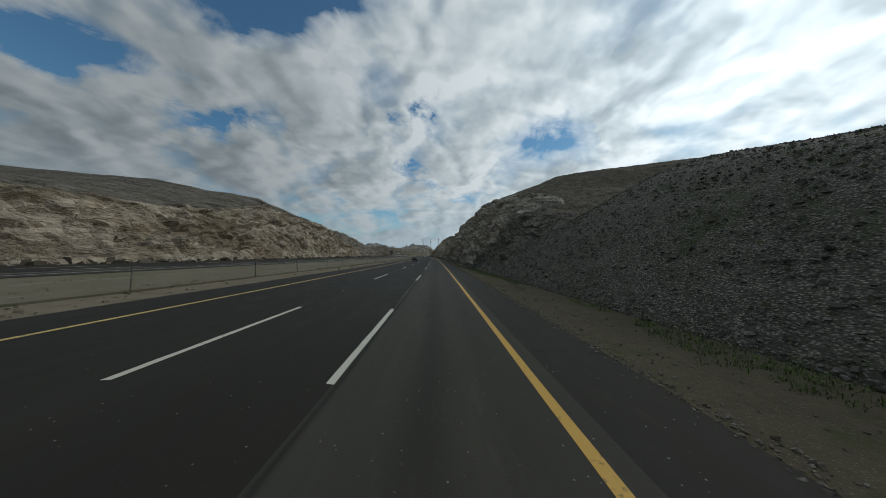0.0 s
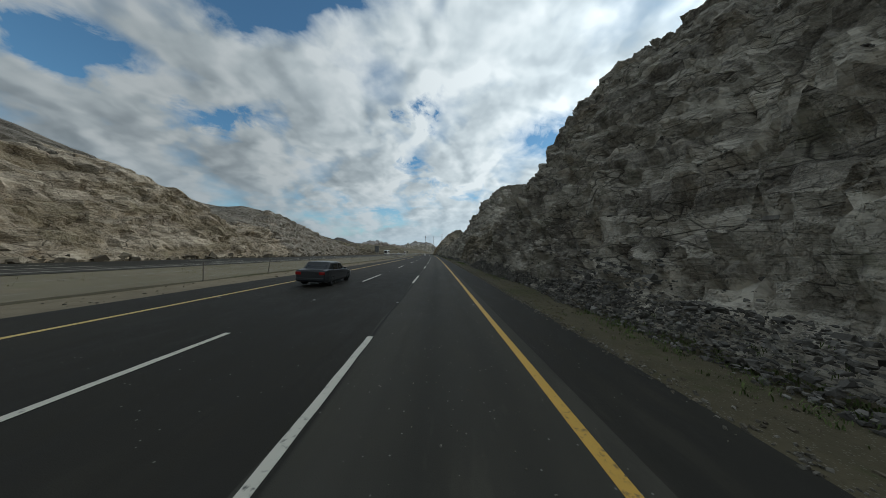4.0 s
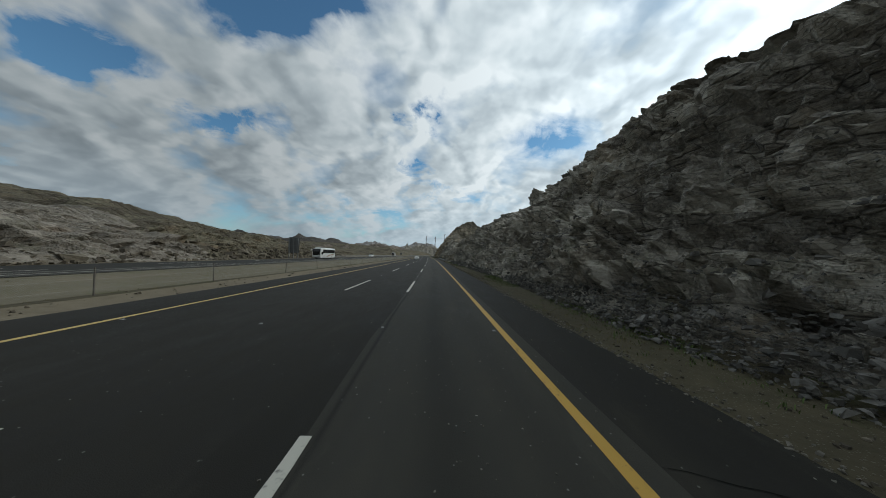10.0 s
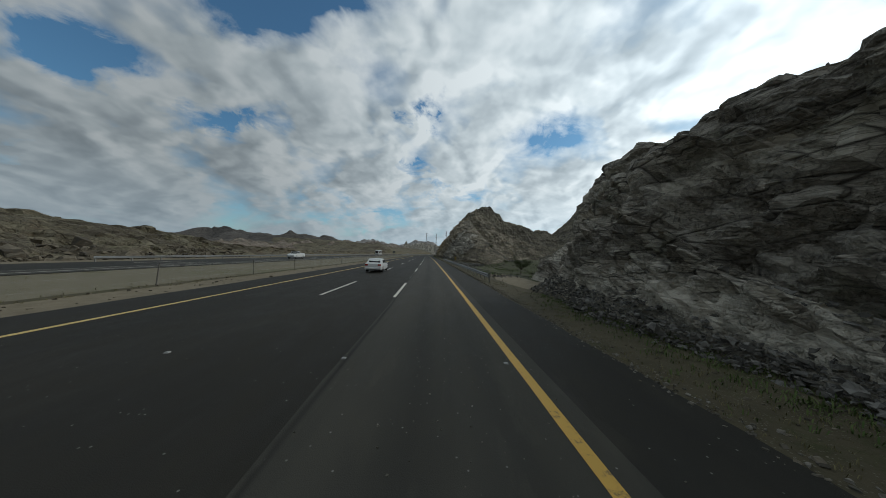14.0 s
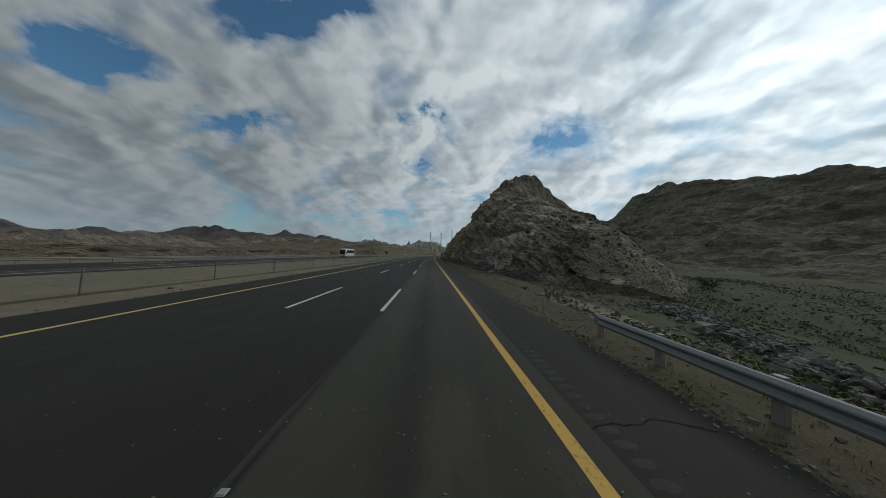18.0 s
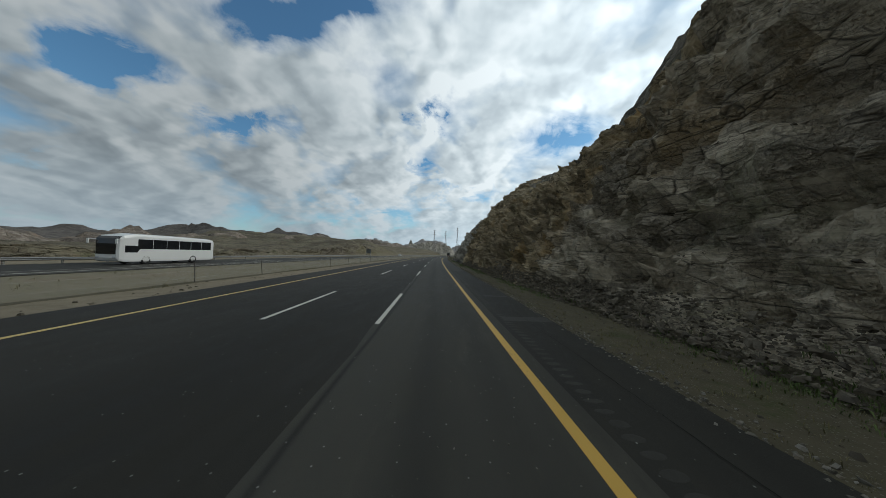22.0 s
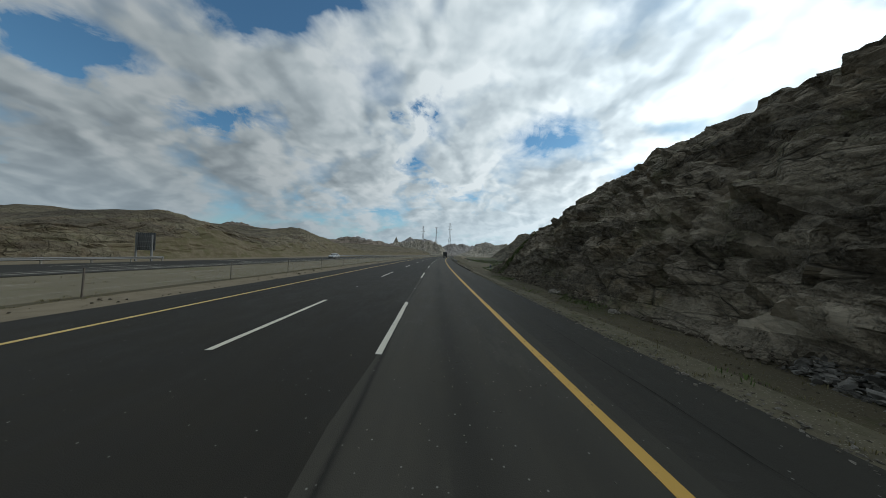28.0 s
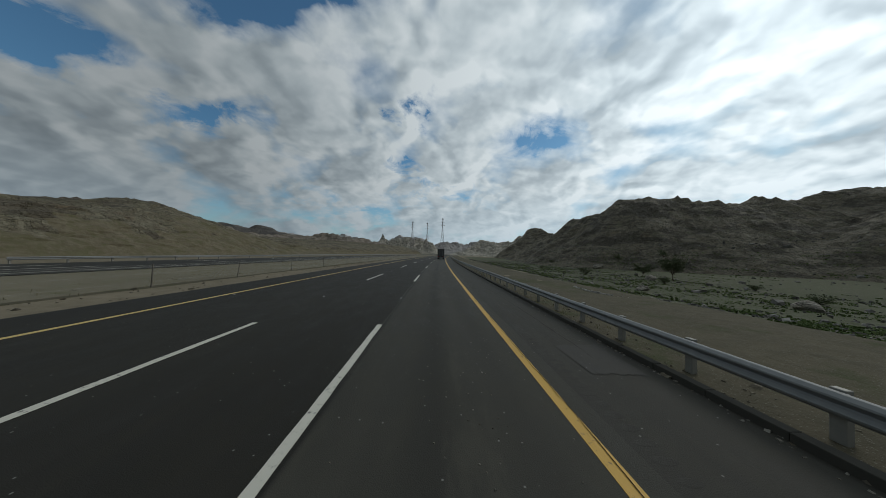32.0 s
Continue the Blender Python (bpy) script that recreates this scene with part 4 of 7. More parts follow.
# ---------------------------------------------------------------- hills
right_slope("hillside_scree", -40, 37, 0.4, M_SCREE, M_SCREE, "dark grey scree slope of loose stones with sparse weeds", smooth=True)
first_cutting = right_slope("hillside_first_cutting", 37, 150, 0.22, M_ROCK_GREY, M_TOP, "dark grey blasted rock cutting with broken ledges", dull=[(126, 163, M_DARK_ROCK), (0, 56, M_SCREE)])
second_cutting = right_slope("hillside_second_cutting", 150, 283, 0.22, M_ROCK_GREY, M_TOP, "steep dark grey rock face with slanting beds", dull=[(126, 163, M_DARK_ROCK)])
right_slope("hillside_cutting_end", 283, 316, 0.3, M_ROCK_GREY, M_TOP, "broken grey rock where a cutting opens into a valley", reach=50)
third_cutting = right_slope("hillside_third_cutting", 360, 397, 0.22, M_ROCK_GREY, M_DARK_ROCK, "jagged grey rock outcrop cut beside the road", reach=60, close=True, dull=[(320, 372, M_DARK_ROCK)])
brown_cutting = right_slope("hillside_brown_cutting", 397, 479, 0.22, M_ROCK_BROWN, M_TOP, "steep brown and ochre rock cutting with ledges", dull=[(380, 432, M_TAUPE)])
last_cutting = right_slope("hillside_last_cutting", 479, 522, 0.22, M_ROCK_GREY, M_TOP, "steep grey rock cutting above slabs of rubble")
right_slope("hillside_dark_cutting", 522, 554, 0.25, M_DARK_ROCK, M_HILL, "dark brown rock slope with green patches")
right_slope("hillside_brown_end", 554, 580, 0.3, M_DARK_ROCK, M_HILL, "crumbling dark end of a rock cutting", reach=40)
spur = massif("hillside_outcrop_spur", 342, 500, 9, 120, 0.55, [
    [(384, 17, 7, 24), (405, 18, 15, 26), (428, 28, 29, 38), (444, 37, 37, 44), (476, 80, 25, 55), (500, 110, 24, 60)],
    [(372, 24, 0, 20), (405, 30, 10, 28), (430, 34, 24, 36)]], M_DARK_ROCK, "pointed grey rock spur with scree down its flank", 0.9, 400, 9.0)
second_material(spur, M_HILL, np.repeat(np.arange(342, 500.55, 0.55)[:-1, None] > 434, len(spur.data.polygons) // (len(np.arange(342, 500.55, 0.55)) - 1), 1))
massif("hillside_valley_back", 284, 650, 22, 330, 1.7, [
    [(552, 182, 68, 84), (500, 182, 57, 110), (419, 177, 44, 132), (360, 176, 41, 135), (310, 150, 36, 118), (288, 80, 24, 58), (276, 45, 15, 30)]],
    M_HILL, "broad dark hill rising behind a stony valley", 0.8, 430)
massif("hillside_plain_back", 560, 1130, 24, 330, 1.7, [
    [(860, 105, 20, 60), (790, 84, 17, 46), (726, 73, 26, 40), (713, 84, 33, 56), (702, 122, 27, 62), (713, 168, 36.5, 85), (690, 205, 36, 80)],
    [(655, 168, 38, 84), (625, 225, 51, 100), (575, 200, 42, 90)],
    [(820, 130, 22, 60), (907, 104, 39, 62), (1000, 150, 34, 80), (1100, 120, 14, 60)]], M_HILL, "dark peaked desert hills behind a stony plain", 0.7, 460)
massif("hillside_left_peaks", 380, 900, -300, -62, 2.0, [
    [(410, -130, 5, 40), (450, -150, 6, 38), (482, -155, 11, 45), (510, -165, 6, 35), (540, -160, 11, 38), (562, -168, 8, 36), (600, -175, 13, 50), (650, -170, 12, 45), (720, -165, 20, 55), (800, -180, 17, 60), (880, -190, 11, 50)]],
    M_ROCK_FAR, "jagged brown desert hills beyond the far carriageway", 1.2, 490, 20.0, False)
massif("mountain_left_range", 700, 1750, -1500, -330, 9.0, [
    [(820, -1240, 48, 210), (1008, -1150, 57, 190), (1103, -1090, 48, 160), (1173, -1000, 60, 170), (1230, -950, 88, 180), (1230, -790, 58, 150), (1251, -645, 68, 130), (1300, -570, 64, 120), (1330, -500, 58, 110), (1480, -420, 40, 110)],
    [(1000, -720, 22, 120), (1080, -640, 34, 110), (1150, -560, 30, 100), (1240, -480, 34, 100)]],
    M_RANGE, "row of rounded brown mountains across the plain", 1.0, 520, 60.0, False, 3.2)
left_slope("hillside_pale", -30, 150, 0.6, M_ROCK_PALE, M_TOP_PALE, "pale limestone cutting with a flat dark top")
left_slope("hillside_left_dun", 150, 238, 0.8, M_ROCK_DUN, M_ROCK_DUN, "dun rocky hills behind the far carriageway")
left_slope("hillside_left_middle", 238, 330, 0.8, M_ROCK_DRAB, M_ROCK_DRAB, "olive-brown rocky hills with sparse scrub")
left_slope("hillside_left_low", 330, 560, 1.2, M_ROCK_DRAB, M_ROCK_DRAB, "low brown desert hills behind the road")
left_slope("hillside_left_far", 560, 1200, 2.0, M_OLIVE, M_ROCK_DRAB, "rounded brown rocky hills with an olive foot", split=0.32)


# ---------------------------------------------------------------- far mountains
def ridge(name, cx, cy, length, depth, height, turn, seed, mat, label, rough=1.0, n=150, m=44):
    """A free-standing rocky range: noise peaks over a long foot."""
    a = np.linspace(-1, 1, n)
    b = np.linspace(-1, 1, m)
    A, B = np.meshgrid(a, b, indexing="ij")
    P = np.stack([A * length / 2, B * depth / 2, 0 * A], -1).reshape(-1, 3)
    peaks = fbm(P / (length / 7.0), seed, 5).reshape(A.shape)
    crest = 1 - np.abs(2 * fbm(P / (length / 12.0) + 31.0, seed + 9, 4).reshape(A.shape) - 1)
    shape = np.clip(1 - np.abs(B) ** 1.4, 0, 1) * np.clip((1 - np.abs(A)) * 4, 0, 1)
    Z = height * shape * (0.25 + 0.9 * peaks * crest) + rough * height * 0.10 * (blocks(np.concatenate([P[:, :2] / (height * 0.45), np.zeros((len(P), 1))], 1), seed + 3).reshape(A.shape)) * shape
    t = radians(turn)
    X, Y = A * length / 2, B * depth / 2
    Q = np.stack([cx + X * math.cos(t) - Y * math.sin(t), cy + X * math.sin(t) + Y * math.cos(t), Z - 1.5], -1)
    return tagged(grid_object(name, Q, mat, smooth=False), label, "mountain", kind="structure")


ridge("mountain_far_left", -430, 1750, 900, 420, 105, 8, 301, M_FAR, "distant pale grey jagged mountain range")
ridge("mountain_far_middle", -95, 1330, 190, 170, 62, 0, 302, M_ROCK_GREY, "dark cone-shaped hill far down the road", 0.3)
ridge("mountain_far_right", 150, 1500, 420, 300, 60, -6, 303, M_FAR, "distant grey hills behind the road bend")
ridge("mountain_right_plain", 185, 1010, 340, 220, 46, -38, 304, M_ROCK_GREY, "dark stony hills beyond the roadside plain")
ridge("mountain_left_plain", -330, 1150, 500, 300, 48, 20, 305, M_ROCK_FAR, "brown desert hills far beyond the median", 0.3)


# ---------------------------------------------------------------- fence along the median
M_POST = plain("rusty_post_steel", (0.16, 0.14, 0.12), 0.8, 0.3)
M_WIRE = plain("fence_wire", (0.36, 0.35, 0.32), 0.6, 0.3)


def build_fence():
    fence = empty("fence", place(0, -16.9))
    tagged(fence, "wire fence on thin leaning steel posts", "fence", kind="")
    first = None
    rng = random.Random(5)
    inv = fence.matrix_world.inverted()
    for k in range(0, 108):
        s = -22 + 7.1 * k + rng.uniform(-0.8, 0.8)
        if first is None:
            bm = bmesh.new()
            box_bm(bm, -0.024, 0.024, -0.024, 0.024, -0.3, 1.22, 0.006)
            first = part("fence_post", bm, M_POST, fence)
            ob = first
        else:
            ob = new("fence_post", first.data)
            ob.parent = fence
        ob.matrix_local = inv @ place(s, -16.9 + rng.uniform(-0.12, 0.12), 0, rng.uniform(-6, 6)) @ pose(0, 0, 0, rng.gauss(0, 3), rng.gauss(0, 3), 0)
    for z in (0.3, 0.72, 1.15):
        S = np.arange(-22, 738, 3.55)
        sag = 0.03 * np.abs(np.sin(S / 7.1 * math.pi))
        vs, fs = [], []
        for i, s in enumerate(S):
            x = -16.9 + float(road_x(s))
            for dx, dz in ((-0.0025, -0.0025), (0.0025, -0.0025), (0, 0.0025)):
                vs.append(inv @ Vector((x + dx, s, z - sag[i] + dz)))
            if i:
                a, b = 3 * (i - 1), 3 * i
                fs += [(a + j, a + (j + 1) % 3, b + (j + 1) % 3, b + j) for j in range(3)]
        mesh_object("fence_wire", vs, fs, M_WIRE, parent=fence)
    # woven mesh between the wires
    s = np.arange(-22, 736, 0.075)
    for way in (1, -1):
        a = np.stack([-16.9 + road_x(s), s, np.full(len(s), 0.06)], -1)
        b = np.stack([-16.9 + road_x(s + way * 1.08), s + way * 1.08, np.full(len(s), 1.14)], -1)
        r = 0.0014
        ring = np.array([(-r, -r, 0), (r, 0, 0), (-r, r, 0)])
        P = np.concatenate([a[:, None] + ring, b[:, None] + ring], 1).reshape(-1, 3) - np.array(fence.matrix_world.translation)
        P = P @ np.array(fence.matrix_world.to_3x3())
        q = np.array([(0, 1, 4, 3), (1, 2, 5, 4), (2, 0, 3, 5)])
        mesh_object("woven_mesh", P, (q[None] + 6 * np.arange(len(s))[:, None, None]).reshape(-1, 4).tolist(), M_WIRE, parent=fence)


build_fence()
tagged(strip("fence_foot", S_A, S_B, -17.25, -16.6, -0.012, 0.2, M_VERGE, 0.7, 0.22, 0.22, 16.0), "dark weedy strip along the foot of the fence", "verge", kind="structure")
tagged(strip("median", S_A, S_B, -28.9, -16.8, -0.03, 0.3, M_MEDIAN, 1.5, 0.0, 0.15, 15.0), "flat olive-brown sandy median with dry weeds", "median", kind="structure")


# ---------------------------------------------------------------- crash barriers
def w_beam(S, u, z, flip=1.0):
    """The folded steel beam of a crash barrier along the road."""
    prof = [(0.0, -0.155), (0.03, -0.145), (0.075, -0.10), (0.08, -0.075), (0.03, -0.03), (0.01, 0.0), (0.03, 0.03), (0.08, 0.075), (0.075, 0.10), (0.03, 0.145), (0.0, 0.155)]
    back = [(x - 0.012, q) for x, q in prof[::-1]]
    loop = prof + back
    vs, fs, n = [], [], len(loop)
    for i, s in enumerate(S):
        x = u + float(road_x(s))
        vs += [(x - flip * a, s, z + b) for a, b in loop]
        if i:
            p, q = n * (i - 1), n * i
            fs += [(p + j, p + (j + 1) % n, q + (j + 1) % n, q + j) for j in range(n)]
    fs += [tuple(range(n)), tuple(range(len(S) * n - 1, len(S) * n - 1 - n, -1))]
    return vs, fs


def build_rail(label, s0, s1, u, gap, flip=1.0, near=True):
    rail = empty("crash_barrier", place(s0, u))
    tagged(rail, label, "crash barrier")
    inv = rail.matrix_world.inverted()
    S = np.arange(s0, s1, gap * 2)
    for i in range(len(S) - 1):
        if not near and i % 4:
            continue
        end = S[min(i + (1 if near else 4), len(S) - 1)]
        vs, fs = w_beam([S[i], (S[i] + end) / 2, end + 0.12], u - flip * (0.02 + 0.006 * (i % 2)), 0.50, flip)
        mesh_object("beam", [inv @ Vector(v) for v in vs], fs, M_STEEL, parent=rail)
    first = None
    for s in np.arange(s0 + 0.3, s1 - 0.2, gap):
        if first is None:
            bm = bmesh.new()
            box_bm(bm, -0.055, 0.055, -0.075, 0.075, -0.4, 0.66, 0.012)
            post = part("post", bm, M_POSTZ, rail)
            bm = bmesh.new()
            box_bm(bm, -0.06, 0.06, -0.09, 0.09, 0.34, 0.63, 0.01)
            block = part("spacer_block", bm, M_STEEL, rail)
            first = (post, block)
            pair = first
        else:
            pair = tuple(new(o.name.split(".")[0], o.data) for o in first)
            for o in pair:
                o.parent = rail
        tilt = pose(0, 0, 0, random.gauss(0, 0.8), random.gauss(0, 0.8), 0)
        pair[0].matrix_local = inv @ place(float(s), u + flip * 0.13) @ tilt
        pair[1].matrix_local = inv @ place(float(s), u + flip * 0.04) @ tilt


M_POSTZ = plain("barrier_post_steel", (0.30, 0.29, 0.26), 0.65, 0.4, 0.4, 0.5)
build_rail("galvanised steel crash barrier above a stony valley", 283, 346, 3.12, 1.9)
build_rail("galvanised steel crash barrier behind a low kerb", 593.5, 760, 3.12, 1.9)
build_rail("pale steel crash barrier beyond the opposite carriageway", 292, 560, -42.2, 3.8, -1.0, False)
build_rail("pale steel crash barrier at the far bend", 622, 900, -42.2, 3.8, -1.0, False)


def build_kerb():
    kerb = empty("kerb", place(560, 2.5))
    tagged(kerb, "dark weathered concrete kerb beside the shoulder", "kerb", kind="structure")
    inv = kerb.matrix_world.inverted()
    bm = bmesh.new()
    box_bm(bm, -0.09, 0.09, -0.496, 0.496, -0.2, 0.12, 0.012)
    first = part("kerb_stone", bm, M_CONCRETE, kerb)
    n = 0
    for s in np.arange(558, 760, 1.0):
        ob = first if n == 0 else new("kerb_stone", first.data)
        ob.parent = kerb
        ob.matrix_local = inv @ place(float(s), 2.63 + random.uniform(-0.01, 0.01), random.uniform(-0.006, 0.004))
        n += 1


build_kerb()


# ---------------------------------------------------------------- pylons
M_LATTICE = plain("painted_lattice_steel", (0.30, 0.27, 0.26), 0.7, 0.2)


def pylon(name, x, y, base, top, label):
    """Lattice mast: four legs, cross bracing, three pairs of arms."""
    e = empty(name, pose(x, y, base))
    tagged(e, label, "pylon", "power pylons")
    H = top - base

    def half(z):
        return max(0.7, 6.0 * (1 - z / (H * 0.78)) ** 1.1 + 0.7) if z < H * 0.78 else 0.7

    levels = [H * f for f in (0, 0.18, 0.34, 0.48, 0.60, 0.70, 0.78, 0.86, 0.93, 1.0)]
    for sx, sy in ((-1, -1), (1, -1), (1, 1), (-1, 1)):
        bm = bmesh.new()
        for a, b in zip(levels, levels[1:]):
            rod_bm(bm, (sx * half(a), sy * half(a), a), (sx * half(b), sy * half(b), b), 0.32, 4)
        part("leg", bm, M_LATTICE, e)
    for a, b in zip(levels, levels[1:]):
        bm = bmesh.new()
        ha, hb = half(a), half(b)
        cs = ((-1, -1), (1, -1), (1, 1), (-1, 1))
        for i in range(4):
            p, q = cs[i], cs[(i + 1) % 4]
            rod_bm(bm, (p[0] * ha, p[1] * ha, a), (q[0] * hb, q[1] * hb, b), 0.16, 4)
            rod_bm(bm, (q[0] * ha, q[1] * ha, a), (p[0] * hb, p[1] * hb, b), 0.16, 4)
            rod_bm(bm, (p[0] * hb, p[1] * hb, b), (q[0] * hb, q[1] * hb, b), 0.16, 4)
        part("bracing", bm, M_LATTICE, e)
    for f, w in ((0.80, 5.0), (0.89, 4.2), (0.97, 3.4)):
        for sx in (-1, 1):
            bm = bmesh.new()
            rod_bm(bm, (sx * 0.7, 0, H * f), (sx * w, 0, H * f + 0.6), 0.2, 4)
            rod_bm(bm, (sx * 0.7, 0, H * (f + 0.03)), (sx * w, 0, H * f + 0.6), 0.16, 4)
            part("arm", bm, M_LATTICE, e)


pylon("pylon", -76, 1250, 0, 82, "tall slender lattice power pylon on a far hill")
pylon("pylon", -38, 1250, 0, 80, "tall slender lattice power pylon beside the far road")
pylon("pylon", 0, 1230, -0.6, 90, "tall broad lattice power pylon near the far road bend")


# ---------------------------------------------------------------- signs
M_SIGN_BACK = plain("sign_back_aluminium", (0.16, 0.165, 0.165), 0.55, 0.5)
M_BLACK = plain("black_paint", (0.015, 0.015, 0.015), 0.6)
M_SIGN_YELLOW = plain("sign_yellow", (0.55, 0.36, 0.04), 0.5)


def big_sign(s, u, width, z0, z1, legs, label):
    e = empty("road_sign", place(s, u))
    tagged(e, label, "road sign")
    n = max(2, round(width / 1.25))
    for k in range(n):
        bm = bmesh.new()
        x0 = -width / 2 + k * width / n
        for j in range(5):
            a = x0 + j * width / n / 5
            box_bm(bm, a, a + width / n / 5 * 0.72, -0.05 - 0.02 * (j == 0), 0.0, z0, z1, 0.006)
        part("back_panel", bm, M_SIGN_BACK, e)
    bm = bmesh.new()
    box_bm(bm, -width / 2, width / 2, 0.004, 0.02, z0, z1)
    part("face_sheet", bm, M_SIGN_BACK, e)
    for k in range(legs):
        x = -width / 2 * 0.8 + k * width * 0.8 / max(1, legs - 1)
        bm = bmesh.new()
        box_bm(bm, x - 0.09, x + 0.09, -0.25, -0.07, -0.6, z1 - 0.3, 0.01)
        part("leg", bm, M_STEEL, e)
    for z in (z0 + 0.5, (z0 + z1) / 2, z1 - 0.5):
        bm = bmesh.new()
        box_bm(bm, -width / 2, width / 2, -0.085, -0.055, z - 0.04, z + 0.04)
        part("rail", bm, M_STEEL, e)


big_sign(262.5, -43.0, 3.1, 1.6, 6.2, 3, "tall grey back of a road sign on three legs")
big_sign(557, -43.4, 2.7, 1.5, 4.0, 2, "grey back of a square road sign on two legs")


def hazard_board(s, u):
    e = empty("hazard_marker", place(s, u))
    tagged(e, "yellow and black striped hazard marker on a thin post", "road sign")
    bm = bmesh.new()
    rod_bm(bm, (0, 0, -0.3), (0, 0, 1.35), 0.03, 8)
    part("post", bm, M_STEEL, e)
    bm = bmesh.new()
    box_bm(bm, -0.16, 0.16, -0.035, -0.02, 0.95, 1.7, 0.004)
    part("board", bm, M_SIGN_YELLOW, e)
    for k in range(3):
        z = 1.02 + k * 0.24
        bm = bmesh.new()
        vs = [bm.verts.new(p) for p in ((-0.16, -0.039, z), (0.16, -0.039, z + 0.12), (0.16, -0.039, z + 0.24), (-0.16, -0.039, z + 0.12))]
        bm.faces.new(vs)
        r = bmesh.ops.extrude_face_region(bm, geom=bm.faces[:])
        bmesh.ops.translate(bm, verts=[v for v in r["geom"] if isinstance(v, bmesh.types.BMVert)], vec=(0, 0.003, 0))
        bmesh.ops.recalc_face_normals(bm, faces=bm.faces[:])
        part("stripe", bm, M_BLACK, e)


hazard_board(318, 3.9)


# ---------------------------------------------------------------- road studs
M_STUD = plain("stud_plastic", (0.30, 0.30, 0.28), 0.5)


def build_studs():
    bm = bmesh.new()
    box_bm(bm, -0.05, 0.05, -0.05, 0.05, -0.01, 0.016)
    for v in bm.verts:
        if v.co.z > 0:
            v.co.x *= 0.7
            v.co.y *= 0.6
    first = part("road_stud", bm, M_STUD)
    tagged(first, "small pale reflective road stud in the asphalt", "road stud", "road studs")
    first.matrix_world = place(14.9 - 36, -3.58)
    for k in range(-1, 40):
        for u in (-0.22, -3.58, -7.24, -11.4):
            copy_thing(first, place(14.9 + 18 * k, u, 0.0, random.uniform(-6, 6)))


build_studs()


# ---------------------------------------------------------------- wear on the asphalt
def build_rumble():
    """Milled hollows beside the edge line, filled with dust."""
    rng = random.Random(71)
    V, F = [], []
    s = 296.0
    while s < 690:
        u, w, l = 0.68 + 0.03 * math.sin(s * 0.05) + rng.uniform(-0.015, 0.015), 0.15 * rng.uniform(0.85, 1.1), 0.075 * rng.uniform(0.8, 1.2)
        n = len(V)
        ring = 12
        x0 = float(road_x(s))
        for rad, z in ((1.0, -0.0050), (0.8, -0.0035)):
            for k in range(ring):
                a = 2 * math.pi * k / ring
                V.append((x0 + u + w * rad * math.cos(a) * rng.uniform(0.93, 1.07), s + l * rad * math.sin(a) * rng.uniform(0.9, 1.1), z))
        for k in range(ring):
            F.append((n + k, n + (k + 1) % ring, n + ring + (k + 1) % ring, n + ring + k))
        F.append(tuple(n + ring + k for k in range(ring)))
        s += 0.27
    ob = mesh_object("rumble_strip", V, F, asphalt("groove_dust", (0.044, 0.041, 0.034), (0.058, 0.054, 0.045), (0.036, 0.034, 0.028)))
    tagged(ob, "dusty milled rumble grooves along the hard shoulder", "road marking", kind="stuff")


def crack_line(V, F, pts, width, z, rng):
    n = len(V)
    for k, (s, u) in enumerate(pts):
        q = pts[min(k + 1, len(pts) - 1)]
        p = pts[max(k - 1, 0)]
        ds, du = q[0] - p[0], q[1] - p[1]
        r = math.hypot(ds, du) or 1
        w = width * rng.uniform(0.3, 1.2) * (0.3 if k in (0, len(pts) - 1) else 1)
        x0 = float(road_x(s))
        V += [(x0 + u - w * ds / r, s + w * du / r, z), (x0 + u + w * ds / r, s - w * du / r, z)]
    for k in range(len(pts) - 1):
        F.append((n + 2 * k, n + 2 * k + 1, n + 2 * k + 3, n + 2 * k + 2))


def build_cracks():
    rng = random.Random(73)
    V, F = [], []
    for s0 in [581.7, 566, 594, 611, 628, 545, 521, 497, 472, 449, 431, 402, 371, 340, 305, 262, 231, 190, 152, 110, 77, 44, 21, 6]:
        s, pts = s0, []
        for k in range(16):
            pts.append((s, 0.42 + k * 1.9 / 15))
            s += rng.uniform(-0.09, 0.10)
        crack_line(V, F, pts[: rng.randint(8, 16)], 0.008, 0.0012 - 0.006 + 0.006, rng)
    for s0, u0, n in ((566, 0.02, 60), (592, 0.03, 70), (520, 1.3, 40), (602, 1.6, 50), (410, 1.5, 45), (455, -0.4, 40)):
        pts, u = [], u0
        for k in range(n):
            pts.append((s0 + 0.25 * k, u))
            u += rng.uniform(-0.022, 0.022) + 0.1 * (u0 - u)
        crack_line(V, F, pts, 0.006, 0.0105, rng)
    tagged(mesh_object("asphalt_cracks", V, F, plain("crack_shadow_tar", (0.010, 0.010, 0.009), 0.95, 0, 0.1)), "thin dark cracks wandering through the asphalt", "crack", kind="stuff")


